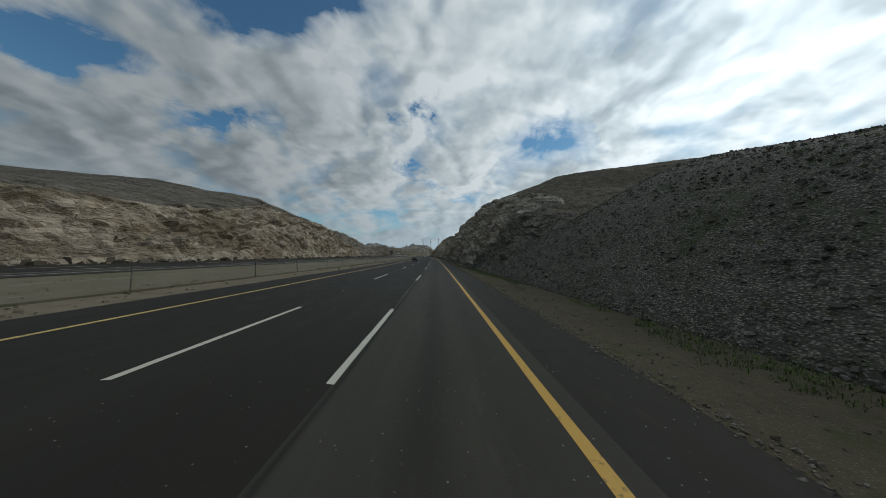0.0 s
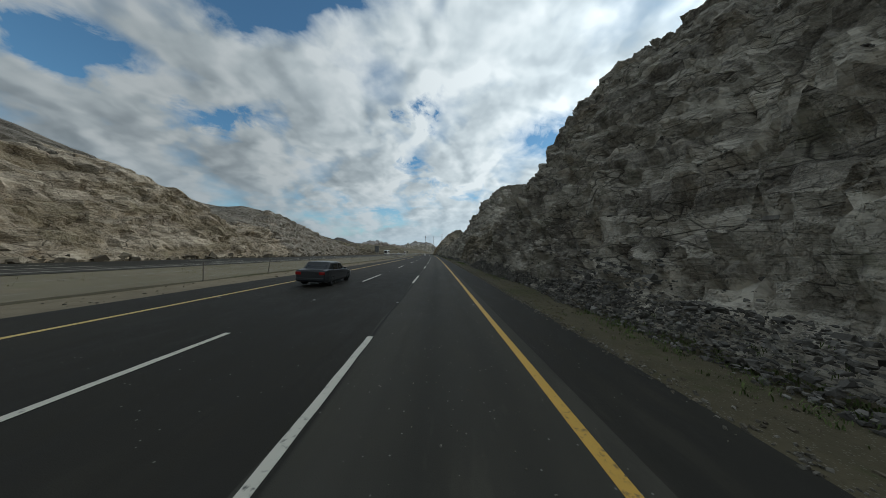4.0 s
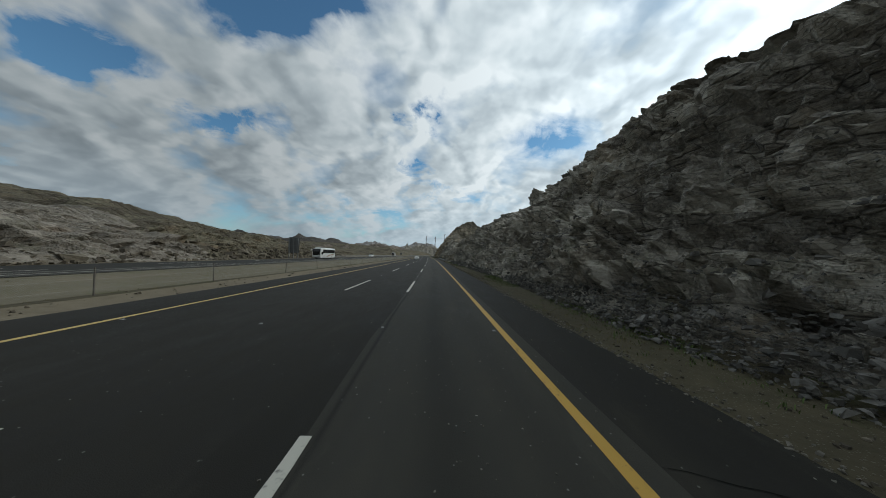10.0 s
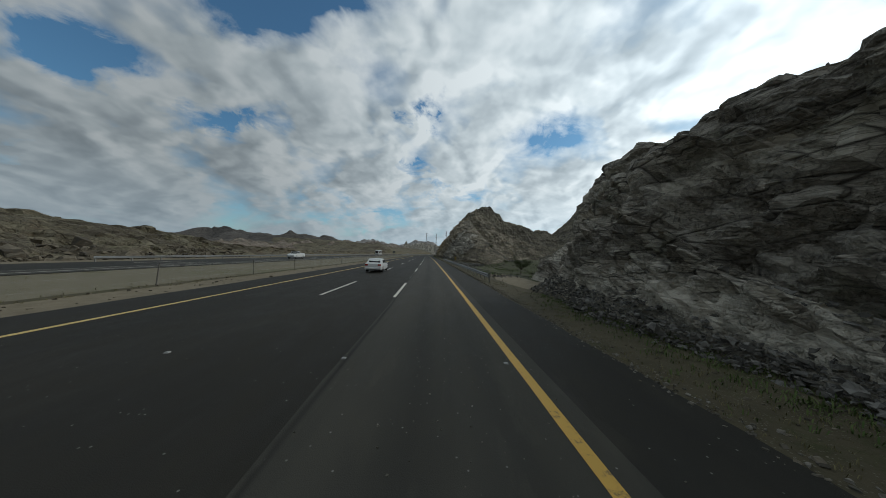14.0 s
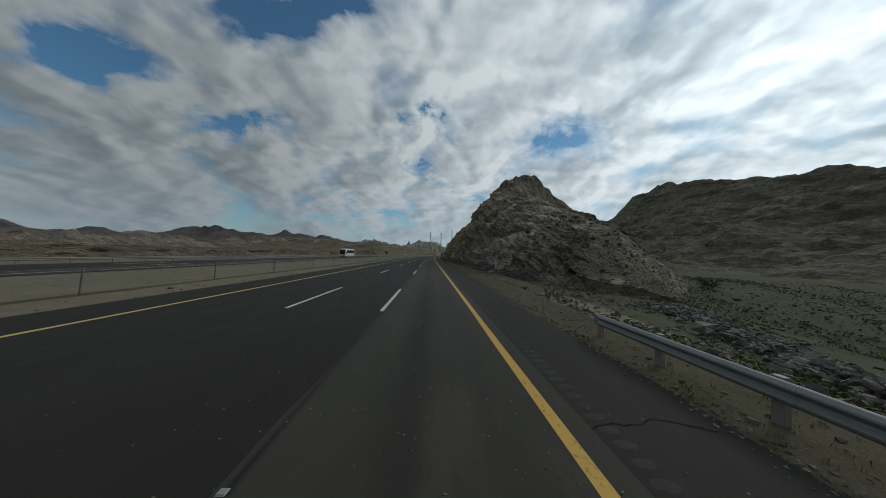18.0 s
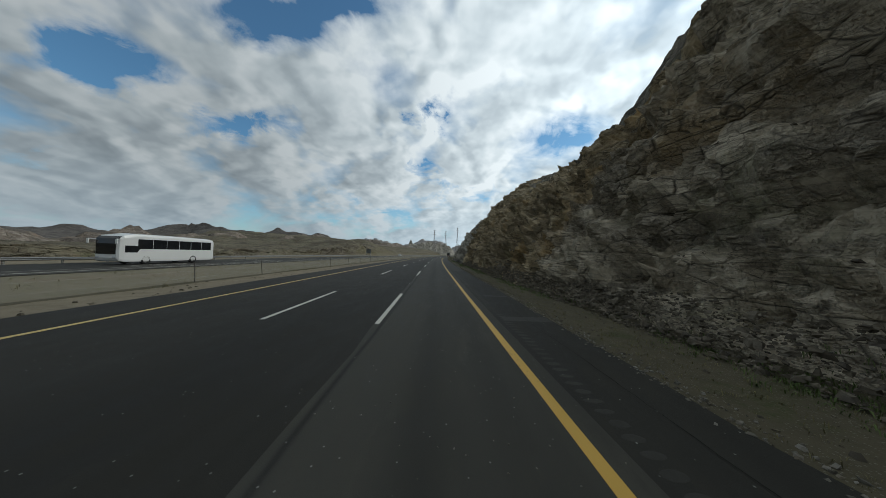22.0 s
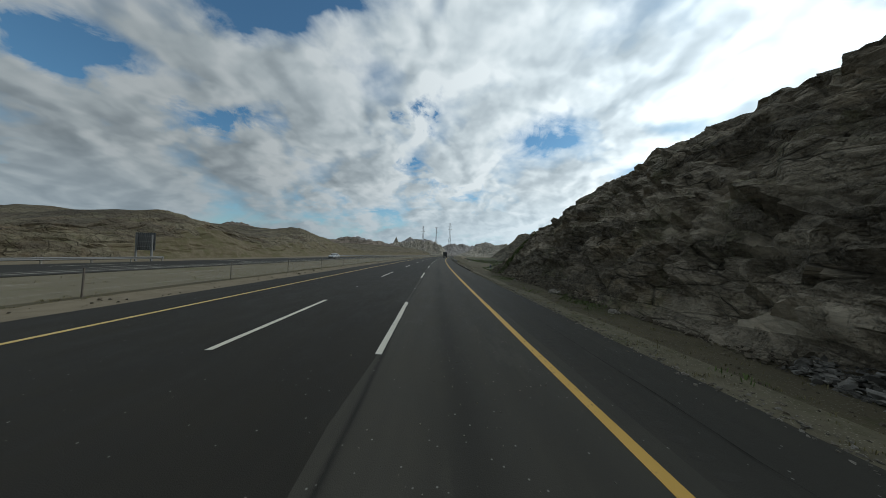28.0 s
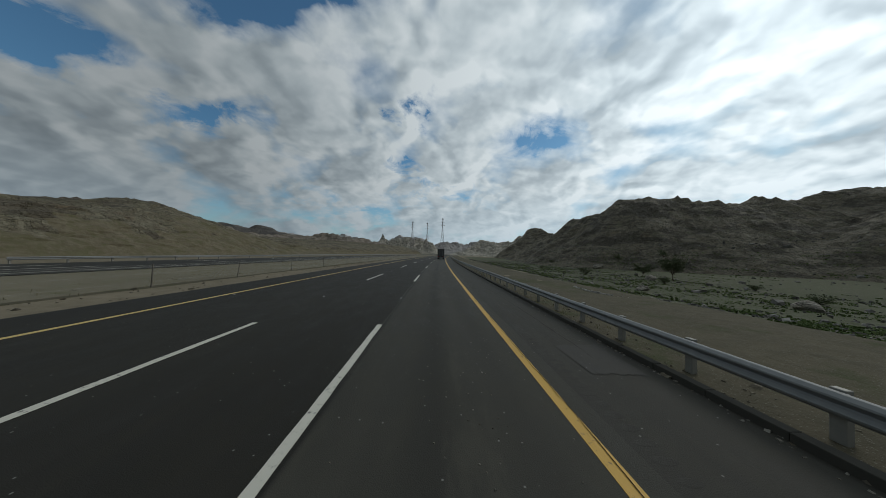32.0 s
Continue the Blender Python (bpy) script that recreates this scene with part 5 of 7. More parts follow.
def build_patches():
    pale = asphalt("patched_asphalt", (0.050, 0.047, 0.042), (0.064, 0.060, 0.053), (0.080, 0.075, 0.064))
    rng = random.Random(75)
    for s, l, u0, u1 in ((424.6, 0.35, 0.95, 2.25), (419.6, 0.55, 0.65, 2.3), (480.0, 1.2, 0.9, 2.2), (446.5, 0.4, 0.9, 2.1), (392.0, 0.5, 1.0, 2.2), (602.0, 1.5, 1.1, 2.2)):
        n = 14
        V, F = [], []
        for k in range(n + 1):
            u = u0 + (u1 - u0) * k / n
            V += [(u + float(road_x(s)), s - l / 2 + rng.uniform(-0.05, 0.05), 0.0025), (u + float(road_x(s)), s + l / 2 + 0.12 * k / n + rng.uniform(-0.05, 0.05), 0.0025)]
        for k in range(n):
            F.append((2 * k, 2 * k + 2, 2 * k + 3, 2 * k + 1))
        tagged(mesh_object("road_patch", V, F, pale), "pale repaired strip across the hard shoulder", "road patch", "road patches")


def build_blotches():
    """Pale spills on the hard shoulder."""
    pale = asphalt("spilt_mortar", (0.090, 0.086, 0.074), (0.115, 0.110, 0.095), (0.140, 0.132, 0.115))
    for k, (s, u, a, b) in enumerate(((553.4, 2.2, 0.32, 0.13), (562.0, 2.25, 0.17, 0.09), (562.1, 1.95, 0.12, 0.06), (322.4, 1.45, 0.10, 0.16), (323.6, 1.75, 0.08, 0.08), (357.8, 2.05, 0.10, 0.07))):
        V, F = [], []
        for j in range(20):
            t = 2 * math.pi * j / 20
            r = 1 + 0.35 * noise.noise((math.cos(t) * 1.3 + 5 * k, math.sin(t) * 1.3, 0.7))
            V += [(u + a * r * f * math.cos(t) + float(road_x(s)), s + b * r * f * math.sin(t), z) for f, z in ((1.0, 0.0012), (0.7, 0.0035))]
        F = [(2 * j, (2 * j + 2) % 40, (2 * j + 3) % 40, 2 * j + 1) for j in range(20)] + [tuple(2 * j + 1 for j in range(20))]
        tagged(mesh_object("mortar_spill", V, F, pale), "pale dried mortar spilt on dark asphalt", "spill", "mortar spills")


build_blotches()
build_rumble()
build_cracks()
build_patches()


from mathutils.bvhtree import BVHTree

# ---------------------------------------------------------------- loose stones
STONE_V = np.array([(x, y, z) for z in (-1, 1) for y in (-1, 1) for x in (-1, 1)], float) * 0.72
STONE_F = np.array([(0, 2, 3), (0, 3, 1), (4, 5, 7), (4, 7, 6), (0, 1, 5), (0, 5, 4), (2, 6, 7), (2, 7, 3), (0, 4, 6), (0, 6, 2), (1, 3, 7), (1, 7, 5)])


def slope_height(s, u):
    """Height of ground or right-hand slope, without its small relief."""
    foot = np.interp(s, *zip(*FOOT))
    z, _ = right_height(s, np.maximum(u - foot, 0))
    low = -0.04 - hollow(s, u)
    z = np.where((u > foot) & ((s < 316) | (s > 360)), np.maximum(z, low), low)
    for s0, u0, step, H in MASSIFS:
        i, j = np.clip(np.rint((s - s0) / step).astype(int), 0, H.shape[0] - 1), np.clip(np.rint((u - u0) / step).astype(int), 0, H.shape[1] - 1)
        z = np.where((s > s0) & (u > u0), np.maximum(z, H[i, j]), z)
    return z


def stones(name, S, U, Z, size, mat, label, flat=(0.35, 0.8), seed=1):
    """Many broken stones in one mesh: jittered, flattened lumps, each turned its own way."""
    rng = np.random.default_rng(seed)
    n = len(S)
    k = len(STONE_V)
    V = STONE_V[None] + rng.uniform(-0.42, 0.42, (n, k, 3))
    V[:, 4:, :2] *= rng.uniform(0.45, 1.0, (n, 1, 2))
    V = V * np.stack([size * rng.uniform(0.7, 1.4, n), size * rng.uniform(0.6, 1.2, n), size * rng.uniform(*flat, n)], -1)[:, None]
    a, t = rng.uniform(0, 2 * np.pi, n), rng.normal(0, 0.45, n)
    y, z = V[..., 1] * np.cos(t)[:, None] - V[..., 2] * np.sin(t)[:, None], V[..., 1] * np.sin(t)[:, None] + V[..., 2] * np.cos(t)[:, None]
    x = V[..., 0] * np.cos(a)[:, None] - y * np.sin(a)[:, None]
    y = V[..., 0] * np.sin(a)[:, None] + y * np.cos(a)[:, None]
    P = np.stack([x + (U + road_x(S))[:, None], y + S[:, None], z + (Z + size * 0.18)[:, None]], -1).reshape(-1, 3)
    F = (STONE_F[None] + (np.arange(n) * k)[:, None, None]).reshape(-1, 3)
    me = bpy.data.meshes.new(name)
    me.vertices.add(len(P))
    me.vertices.foreach_set("co", P.astype(np.float32).ravel())
    me.loops.add(len(F) * 3)
    me.loops.foreach_set("vertex_index", F.astype(np.int32).ravel())
    me.polygons.add(len(F))
    me.polygons.foreach_set("loop_start", np.arange(0, len(F) * 3, 3, dtype=np.int32))
    me.polygons.foreach_set("use_smooth", np.zeros(len(F), dtype=bool))
    me.update(calc_edges=True)
    me.materials.append(mat)
    return tagged(new(name, me), label, "stones", kind="stuff")


def stone_material(name, a, b, c):
    m = Mat(name, 0.92, spec=0.2)
    col = m.mix(m.ramp(m.island(), (0.15, 0), (0.9, 1)), a, b)
    col = m.mix(m.ramp(m.noise(3.0, 5, 0.65), (0.45, 0), (0.7, 1)), col, c)
    m.colour(col).bump(m.noise(9, 5, 0.7), 0.7, 0.06)
    return m.m


M_STONE = stone_material("grey_stones", (0.07, 0.067, 0.061), (0.245, 0.233, 0.21), (0.09, 0.082, 0.068))
M_STONE_BROWN = stone_material("brown_stones", (0.07, 0.06, 0.047), (0.21, 0.18, 0.135), (0.10, 0.083, 0.057))
M_EDGE_CHIPS = stone_material("pale_chips", (0.10, 0.092, 0.075), (0.26, 0.24, 0.205), (0.14, 0.12, 0.09))


def build_stones():
    rng = np.random.default_rng(11)

    def foot_of(S):
        return np.interp(S, *zip(*FOOT))

    # scree slope
    n = 26000
    S, D = rng.uniform(-12, 52, n), 30 * rng.uniform(0, 1, n) ** 1.5
    U = foot_of(S) + D
    stones("scree_stones", S, U, slope_height(S, U) + 0.02, np.clip(rng.lognormal(-3.05, 0.42, n), 0.025, 0.2), M_STONE, "loose grey stones on a scree slope", seed=2)
    # rubble at the foot of the cuttings
    for s0, s1, n, mat, lab in ((46, 150, 21000, M_STONE, "grey rock rubble heaped at the foot of a cutting"),
                                (150, 282, 24000, M_STONE, "grey rock rubble along the foot of a rock face"),
                                (364, 399, 8500, M_STONE, "sharp grey rubble below a rock outcrop"),
                                (399, 478, 15000, M_STONE_BROWN, "brown rock rubble at the foot of a cutting"),
                                (478, 526, 13000, M_STONE, "grey slabs of rubble at the foot of a cutting"),
                                (526, 560, 2600, M_STONE_BROWN, "thin line of broken stones below a dark slope")):
        S = rng.uniform(s0, s1, n)
        heap = 0.1 + 2.3 * np.clip(fbm(np.stack([S / 9.0, 0 * S, 0 * S], -1), 5, 3) - 0.18, 0, 1)
        h = heap * rng.uniform(0, 1, n) ** 1.2
        U = foot_of(S) + 0.15 + 0.4 * heap - 1.45 * (heap - h) + rng.normal(0, 0.12, n)
        stones("rubble", S, U, h - 0.03, np.clip(rng.lognormal(-3.15, 0.5, n), 0.025, 0.2), mat, lab, (0.25, 0.7), seed=int(s0))
    # broken rock lying on ledges, and fans of it below gullies
    for face, s0, s1, n, fans, mat, lab in ((first_cutting, 46, 150, 9000, ((122, 9, 6.5), (137, 6, 3.5), (66, 8, 4.5), (88, 7, 3.0)), M_STONE, "broken grey rock lying on the ledges of a cutting"),
                                            (second_cutting, 150, 280, 7000, ((190, 7, 4.0), (208, 8, 3.5), (236, 9, 4.5), (262, 6, 3.0)), M_STONE, "broken grey rock caught on the ledges of a rock face"),
                                            (third_cutting, 366, 396, 3000, ((378, 6, 3.5), (388, 6, 4.0)), M_STONE, "sharp broken rock on the ledges of an outcrop"),
                                            (brown_cutting, 398, 478, 4500, ((405, 7, 4.0), (440, 6, 2.5), (462, 6, 2.5)), M_STONE_BROWN, "broken brown rock on the ledges of a cutting"),
                                            (last_cutting, 480, 521, 3500, ((492, 8, 3.0), (509, 7, 3.0)), M_STONE, "broken grey rock on the ledges of a cutting")):
        me = face.data
        tree = BVHTree.FromPolygons([v.co for v in me.vertices], [p.vertices for p in me.polygons])
        S, D = rng.uniform(s0, s1, n), 16 * rng.uniform(0, 1, n) ** 1.5
        k = n * 2 // 3
        pick = rng.integers(0, len(fans), k)
        mid, wide, high = np.array(fans, float)[pick].T
        up = high * rng.uniform(0, 1, k) ** 1.4
        S[:k] = mid + wide * (1 - 0.6 * up / high) * rng.normal(0, 0.5, k)
        D[:k] = up / 1.6 + 0.2
        S = np.clip(S, s0, s1)
        U = foot_of(S) + D
        X = U + road_x(S)
        hits = [tree.ray_cast(Vector((x, y, 60.0)), Vector((0, 0, -1))) for x, y in zip(X.tolist(), S.tolist())]
        ok = np.array([h[0] is not None and h[0].z > 0.1 and (abs(h[1].z) > 0.45 or i < k) for i, h in enumerate(hits)])
        Z = np.array([h[0].z if h[0] is not None else 0.0 for h in hits])
        stones("ledge_rubble", S[ok], U[ok], Z[ok] - 0.02, np.clip(rng.lognormal(-2.85, 0.55, ok.sum()), 0.04, 0.3), mat, lab, (0.25, 0.7), seed=int(s0) + 700)
    # valley and plain
    n = 16000
    S, U = rng.uniform(288, 372, n), 4.8 + 44 * rng.uniform(0, 1, n) ** 1.6
    ok = slope_height(S, U) < 0.4
    S, U, n = S[ok], U[ok], int(ok.sum())
    stones("valley_stones", S, U, slope_height(S, U), np.clip(rng.lognormal(-2.9, 0.5, n), 0.04, 0.22), M_STONE, "grey stones strewn over a valley floor", seed=31)
    n = 2600
    S = rng.uniform(337, 357, n)
    U = 8.2 + (S - 340) * 0.56 + rng.normal(0, 1.1, n)
    stones("stone_heap", S, U, slope_height(S, U) + 0.35 * rng.uniform(0, 1, n), np.clip(rng.lognormal(-2.35, 0.5, n), 0.05, 0.36), M_STONE, "row of dumped broken grey stone slabs", (0.25, 0.6), seed=32)
    n = 9000
    S, U = rng.uniform(360, 412, n), 10 + 32 * rng.uniform(0, 1, n)
    Z = slope_height(S, U)
    ok = (Z > -0.5) & (Z < 9)
    stones("spur_scree", S[ok], U[ok], Z[ok], np.clip(rng.lognormal(-2.6, 0.55, ok.sum()), 0.05, 0.35), M_STONE, "grey scree blocks down a rock spur", seed=38)
    n = 16000
    S = rng.uniform(554, 606, n)
    U = np.interp(S, *zip(*WEED_EDGE)) + 0.2 + 26 * rng.uniform(0, 1, n) ** 1.5
    stones("bank_stones", S, U, slope_height(S, U), np.clip(rng.lognormal(-3.0, 0.5, n), 0.03, 0.17), M_EDGE_CHIPS, "broken pale stones over a weedy bank", seed=37)
    n = 7000
    S, U = rng.uniform(605, 760, n), 12 + 50 * rng.uniform(0, 1, n) ** 1.3
    stones("plain_stones", S, U, slope_height(S, U), np.clip(rng.lognormal(-2.6, 0.6, n), 0.04, 0.5), M_STONE, "scattered stones on a dry stony plain", seed=33)
    # gravel on the verges
    n = 18000
    S = rng.uniform(-10, 640, n)
    U = np.interp(S, *zip(*EDGE)) - 0.05 + 2.6 * rng.uniform(0, 1, n) ** 1.4
    stones("verge_gravel", S, U, np.full(n, -0.02), np.clip(rng.lognormal(-3.85, 0.5, n), 0.012, 0.08), M_STONE_BROWN, "loose gravel and chips along the verge", seed=34)
    n = 2600
    S = rng.uniform(-10, 660, n)
    U = -14.3 - 2.6 * rng.uniform(0, 1, n)
    stones("median_gravel", S, U, np.full(n, -0.02), np.clip(rng.lognormal(-3.2, 0.5, n), 0.02, 0.15), M_STONE_BROWN, "pale gravel along the median verge", seed=35)
    n = 22000
    S = rng.uniform(-6, 640, n)
    U = np.interp(S, *zip(*EDGE)) + rng.normal(0.1, 0.16, n)
    stones("edge_gravel", S, U, np.full(n, -0.012), rng.uniform(0.012, 0.042, n), M_EDGE_CHIPS, "pale chips along the crumbling edge of the asphalt", seed=40)
    n = 12000
    S, U = rng.uniform(-6, 640, n), rng.normal(-1.4, 1.0, n)
    stones("road_chips", S, U, np.full(n, 0.001), rng.uniform(0.006, 0.017, n), M_EDGE_CHIPS, "tiny pale stone chips scattered on the asphalt", seed=41)
    # rocks below the hills on the left
    n = 3500
    S = rng.uniform(-10, 330, n)
    D = -1.0 + 7 * rng.uniform(0, 1, n) ** 1.6
    F = np.interp(S, *zip(*L_FOOT))
    z, _ = left_height(S, np.maximum(D, 0))
    stones("talus", S, -F - D, np.minimum(z, 0.6 * np.maximum(D, 0)) + 0.02, np.clip(rng.lognormal(-1.5, 0.6, n), 0.08, 1.0), M_STONE_BROWN, "pale talus blocks below a limestone cutting", seed=36)


build_stones()


def boulder(s, u, size, seed, label):
    rng = random.Random(seed)
    bm = bmesh.new()
    bmesh.ops.create_icosphere(bm, subdivisions=3, radius=1.0)
    k = [Vector((rng.gauss(0, 1), rng.gauss(0, 1), rng.gauss(0, 1))).normalized() for _ in range(13)]
    w = [rng.uniform(0.55, 0.9) for _ in k]
    for v in bm.verts:
        p = v.co.copy()
        for d, c in zip(k, w):
            over = p.dot(d) - c
            if over > 0:
                p -= d * over * 0.92
        p *= 1 + 0.07 * noise.noise(p * 3 + Vector((seed, 0, 0)))
        v.co = Vector((p.x * 1.25, p.y, p.z * 0.75)) * size
    ob = part("boulder", bm, M_ROCK_GREY if s < 397 or s > 479 else M_ROCK_BROWN)
    z = float(slope_height(np.array([s]), np.array([u]))[0])
    ob.matrix_world = place(s, u, max(z, -4) + size * 0.3, rng.uniform(0, 360)) @ pose(0, 0, 0, rng.uniform(-15, 15), rng.uniform(-15, 15), 0)
    return tagged(ob, label, "boulder", "fallen boulders")


def build_boulders():
    rng = random.Random(21)
    k = 0
    for s0, s1, n in ((55, 150, 26), (155, 268, 26), (348, 425, 22), (428, 545, 22)):
        for _ in range(n):
            s = rng.uniform(s0, s1)
            size = min(0.5, rng.lognormvariate(-1.5, 0.4))
            u = float(np.interp(s, *zip(*FOOT))) + rng.uniform(-0.9, 0.2)
            boulder(s, u, size, k, "angular fallen boulder at the foot of the rock face" if size < 0.4 else "large angular boulder fallen from the rock face")
            k += 1
    for s, u, size in ((318, 26, 0.7), (330, 36, 0.7), (300, 17, 0.6), (625, 22, 0.6), (640, 36, 0.9), (605, 19, 0.5), (615, 27, 0.8), (668, 44, 1.2), (316, 34, 0.8), (564.6, 4.0, 0.2), (566.4, 3.0, 0.16), (566.8, 3.1, 0.13), (567.2, 3.0, 0.15)):
        boulder(s, u, size, k, "weathered boulder lying on stony ground")
        k += 1


build_boulders()


# ---------------------------------------------------------------- plants
def leaf_material(name, a, b):
    m = Mat(name, 0.85, spec=0.15)
    m.colour(m.mix(m.island(), a, b))
    return m.m


M_WEED = leaf_material("weed_green", (0.062, 0.096, 0.030), (0.132, 0.166, 0.060))
M_DRY = leaf_material("dry_grass", (0.12, 0.105, 0.05), (0.20, 0.175, 0.09))
M_LEAF = leaf_material("acacia_leaf", (0.045, 0.06, 0.028), (0.10, 0.115, 0.055))
M_BARK = plain("acacia_bark", (0.10, 0.08, 0.06), 0.95, 0, 0.1, 0.6, 12)


def tufts(name, S, U, Z, size, mat, label, seed, blades=14, width=0.06):
    """Weeds: each a burst of narrow bent blades."""
    rng = np.random.default_rng(seed)
    n = len(S)
    a = rng.uniform(0, 2 * np.pi, (n, blades))
    lean = rng.uniform(0.15, 0.9, (n, blades))
    L = size[:, None] * rng.uniform(0.6, 1.2, (n, blades))
    w = width * L
    bx, by = rng.normal(0, 0.5, (n, blades)) * size[:, None], rng.normal(0, 0.5, (n, blades)) * size[:, None]
    dx, dy = np.cos(a), np.sin(a)
    X0, Y0 = (U + road_x(S))[:, None] + bx, S[:, None] + by
    Z0_ = Z[:, None] + 0 * a
    mid = (X0 + dx * lean * L * 0.45, Y0 + dy * lean * L * 0.45, Z0_ + L * 0.6)
    tip = (X0 + dx * lean * L, Y0 + dy * lean * L, Z0_ + L * (1 - 0.45 * lean))
    px, py = -dy * w, dx * w
    P = np.stack([np.stack(q, -1) for q in ((X0 - px * 0.5, Y0 - py * 0.5, Z0_ - 0.02), (X0 + px * 0.5, Y0 + py * 0.5, Z0_ - 0.02), (mid[0] + px, mid[1] + py, mid[2]), (mid[0] - px, mid[1] - py, mid[2]), tip)], 2).reshape(-1, 3)
    m = n * blades
    o = np.arange(m)[:, None] * 5
    q, t = o + np.array([0, 1, 2, 3]), o + np.array([3, 2, 4])
    me = bpy.data.meshes.new(name)
    me.vertices.add(len(P))
    me.vertices.foreach_set("co", P.astype(np.float32).ravel())
    idx = np.concatenate([q, t], 1).astype(np.int32).ravel()
    me.loops.add(len(idx))
    me.loops.foreach_set("vertex_index", idx)
    me.polygons.add(2 * m)
    st = np.stack([np.arange(m) * 7, np.arange(m) * 7 + 4], -1).astype(np.int32).ravel()
    me.polygons.foreach_set("loop_start", st)
    me.update(calc_edges=True)
    me.materials.append(mat)
    return tagged(new(name, me), label, "weeds", kind="stuff")


def build_weeds():
    rng = np.random.default_rng(41)

    def patchy(S, U, keep, scale=6.0, seed=3):
        return fbm(np.stack([S / scale, U / scale * 2, 0 * S], -1), seed, 3) > 1 - keep

    S = rng.uniform(-5, 552, 36000)
    S = S[(S < 278) | (S > 344)]
    D = rng.normal(-0.7, 0.6, len(S))
    U = np.interp(S, *zip(*FOOT)) + D
    ok = patchy(S, U, 0.47)
    S, U, D = S[ok], U[ok], D[ok]
    Z = np.minimum(slope_height(S, U), 0.8 * np.maximum(D, 0)) - 0.02
    tufts("roadside_weeds", S, U, Z, rng.uniform(0.06, 0.2, len(S)), M_WEED, "green weeds in patches along the foot of the slope", 42, 8)
    S, U = rng.uniform(-10, 52, 5000), 7 + 24 * rng.uniform(0, 1, 5000)
    ok = patchy(S, U, 0.42, 9.0, 8)
    S, U = S[ok], U[ok]
    tufts("scree_weeds", S, U, slope_height(S, U), rng.uniform(0.05, 0.15, len(S)), M_WEED, "small green weeds dotted over the scree", 43)
    S, U = rng.uniform(287, 372, 30000), 5.5 + 45 * rng.uniform(0, 1, 30000) ** 1.3
    ok = patchy(S, U, 0.52, 10.0, 12)
    ok &= slope_height(S, U) < 0.2
    S, U = S[ok], U[ok]
    tufts("valley_weeds", S, U, slope_height(S, U) - 0.02, rng.uniform(0.04, 0.13, len(S)), M_WEED, "green weeds covering parts of a valley floor", 44, 6, 0.32)
    S = 554 + 166 * rng.uniform(0, 1, 52000) ** 2.2
    U = np.interp(S, *zip(*WEED_EDGE)) + 0.3 + 40 * rng.uniform(0, 1, 52000) ** 1.7
    ok = patchy(S, U, 0.53, 5.0, 17)
    S, U = S[ok], U[ok]
    tufts("plain_weeds", S, U, slope_height(S, U) - 0.02, rng.uniform(0.04, 0.16, len(S)), M_WEED, "low green scrub on a stony plain", 45, 6, 0.35)
    S = rng.uniform(-5, 700, 26000)
    U = np.interp(S, *zip(*EDGE)) + 0.15 + 2.6 * rng.uniform(0, 1, 26000) ** 1.2
    ok = patchy(S, U, 0.47, 7.0, 29)
    tufts("verge_grass", S[ok], U[ok], np.full(ok.sum(), -0.03), rng.uniform(0.03, 0.11, ok.sum()), M_DRY, "dry grass in patches on the gravel verge", 49, 6)
    S = rng.uniform(-5, 660, 9000)
    U = -16.9 + rng.normal(0, 0.35, 9000)
    ok = patchy(S, U, 0.52, 8.0, 23)
    tufts("median_weeds", S[ok], U[ok], np.full(ok.sum(), -0.04), rng.uniform(0.04, 0.14, ok.sum()), M_DRY, "dry grass along the foot of the fence", 46, 7)
    S, U = rng.uniform(-5, 660, 9000), rng.uniform(-28.3, -17.2, 9000)
    ok = patchy(S, U, 0.45, 9.0, 25)
    tufts("median_scrub", S[ok], U[ok], np.full(ok.sum(), -0.06), rng.uniform(0.06, 0.2, ok.sum()), M_DRY, "sparse dry scrub over the sandy median", 47, 6)


build_weeds()


def crown(points, mat, parent, size, per, seed, name="crown"):
    """A crown of many small leaf sprays round given places."""
    rng = random.Random(seed)
    vs, fs = [], []
    for c, r in points:
        for _ in range(per):
            d = Vector((rng.gauss(0, 1), rng.gauss(0, 1), rng.gauss(0, 0.55)))
            p = c + d * r * 0.5
            a, b = Vector((rng.gauss(0, 1), rng.gauss(0, 1), rng.gauss(0, 0.5))).normalized(), Vector((rng.gauss(0, 1), rng.gauss(0, 1), rng.gauss(0, 1))).normalized()
            s = size * rng.uniform(0.5, 1.3)
            n = len(vs)
            vs += [p - a * s, p + b * s * 0.35, p + a * s, p - b * s * 0.35]
            fs.append((n, n + 1, n + 2, n + 3))
    return mesh_object(name, vs, fs, mat, parent=parent)


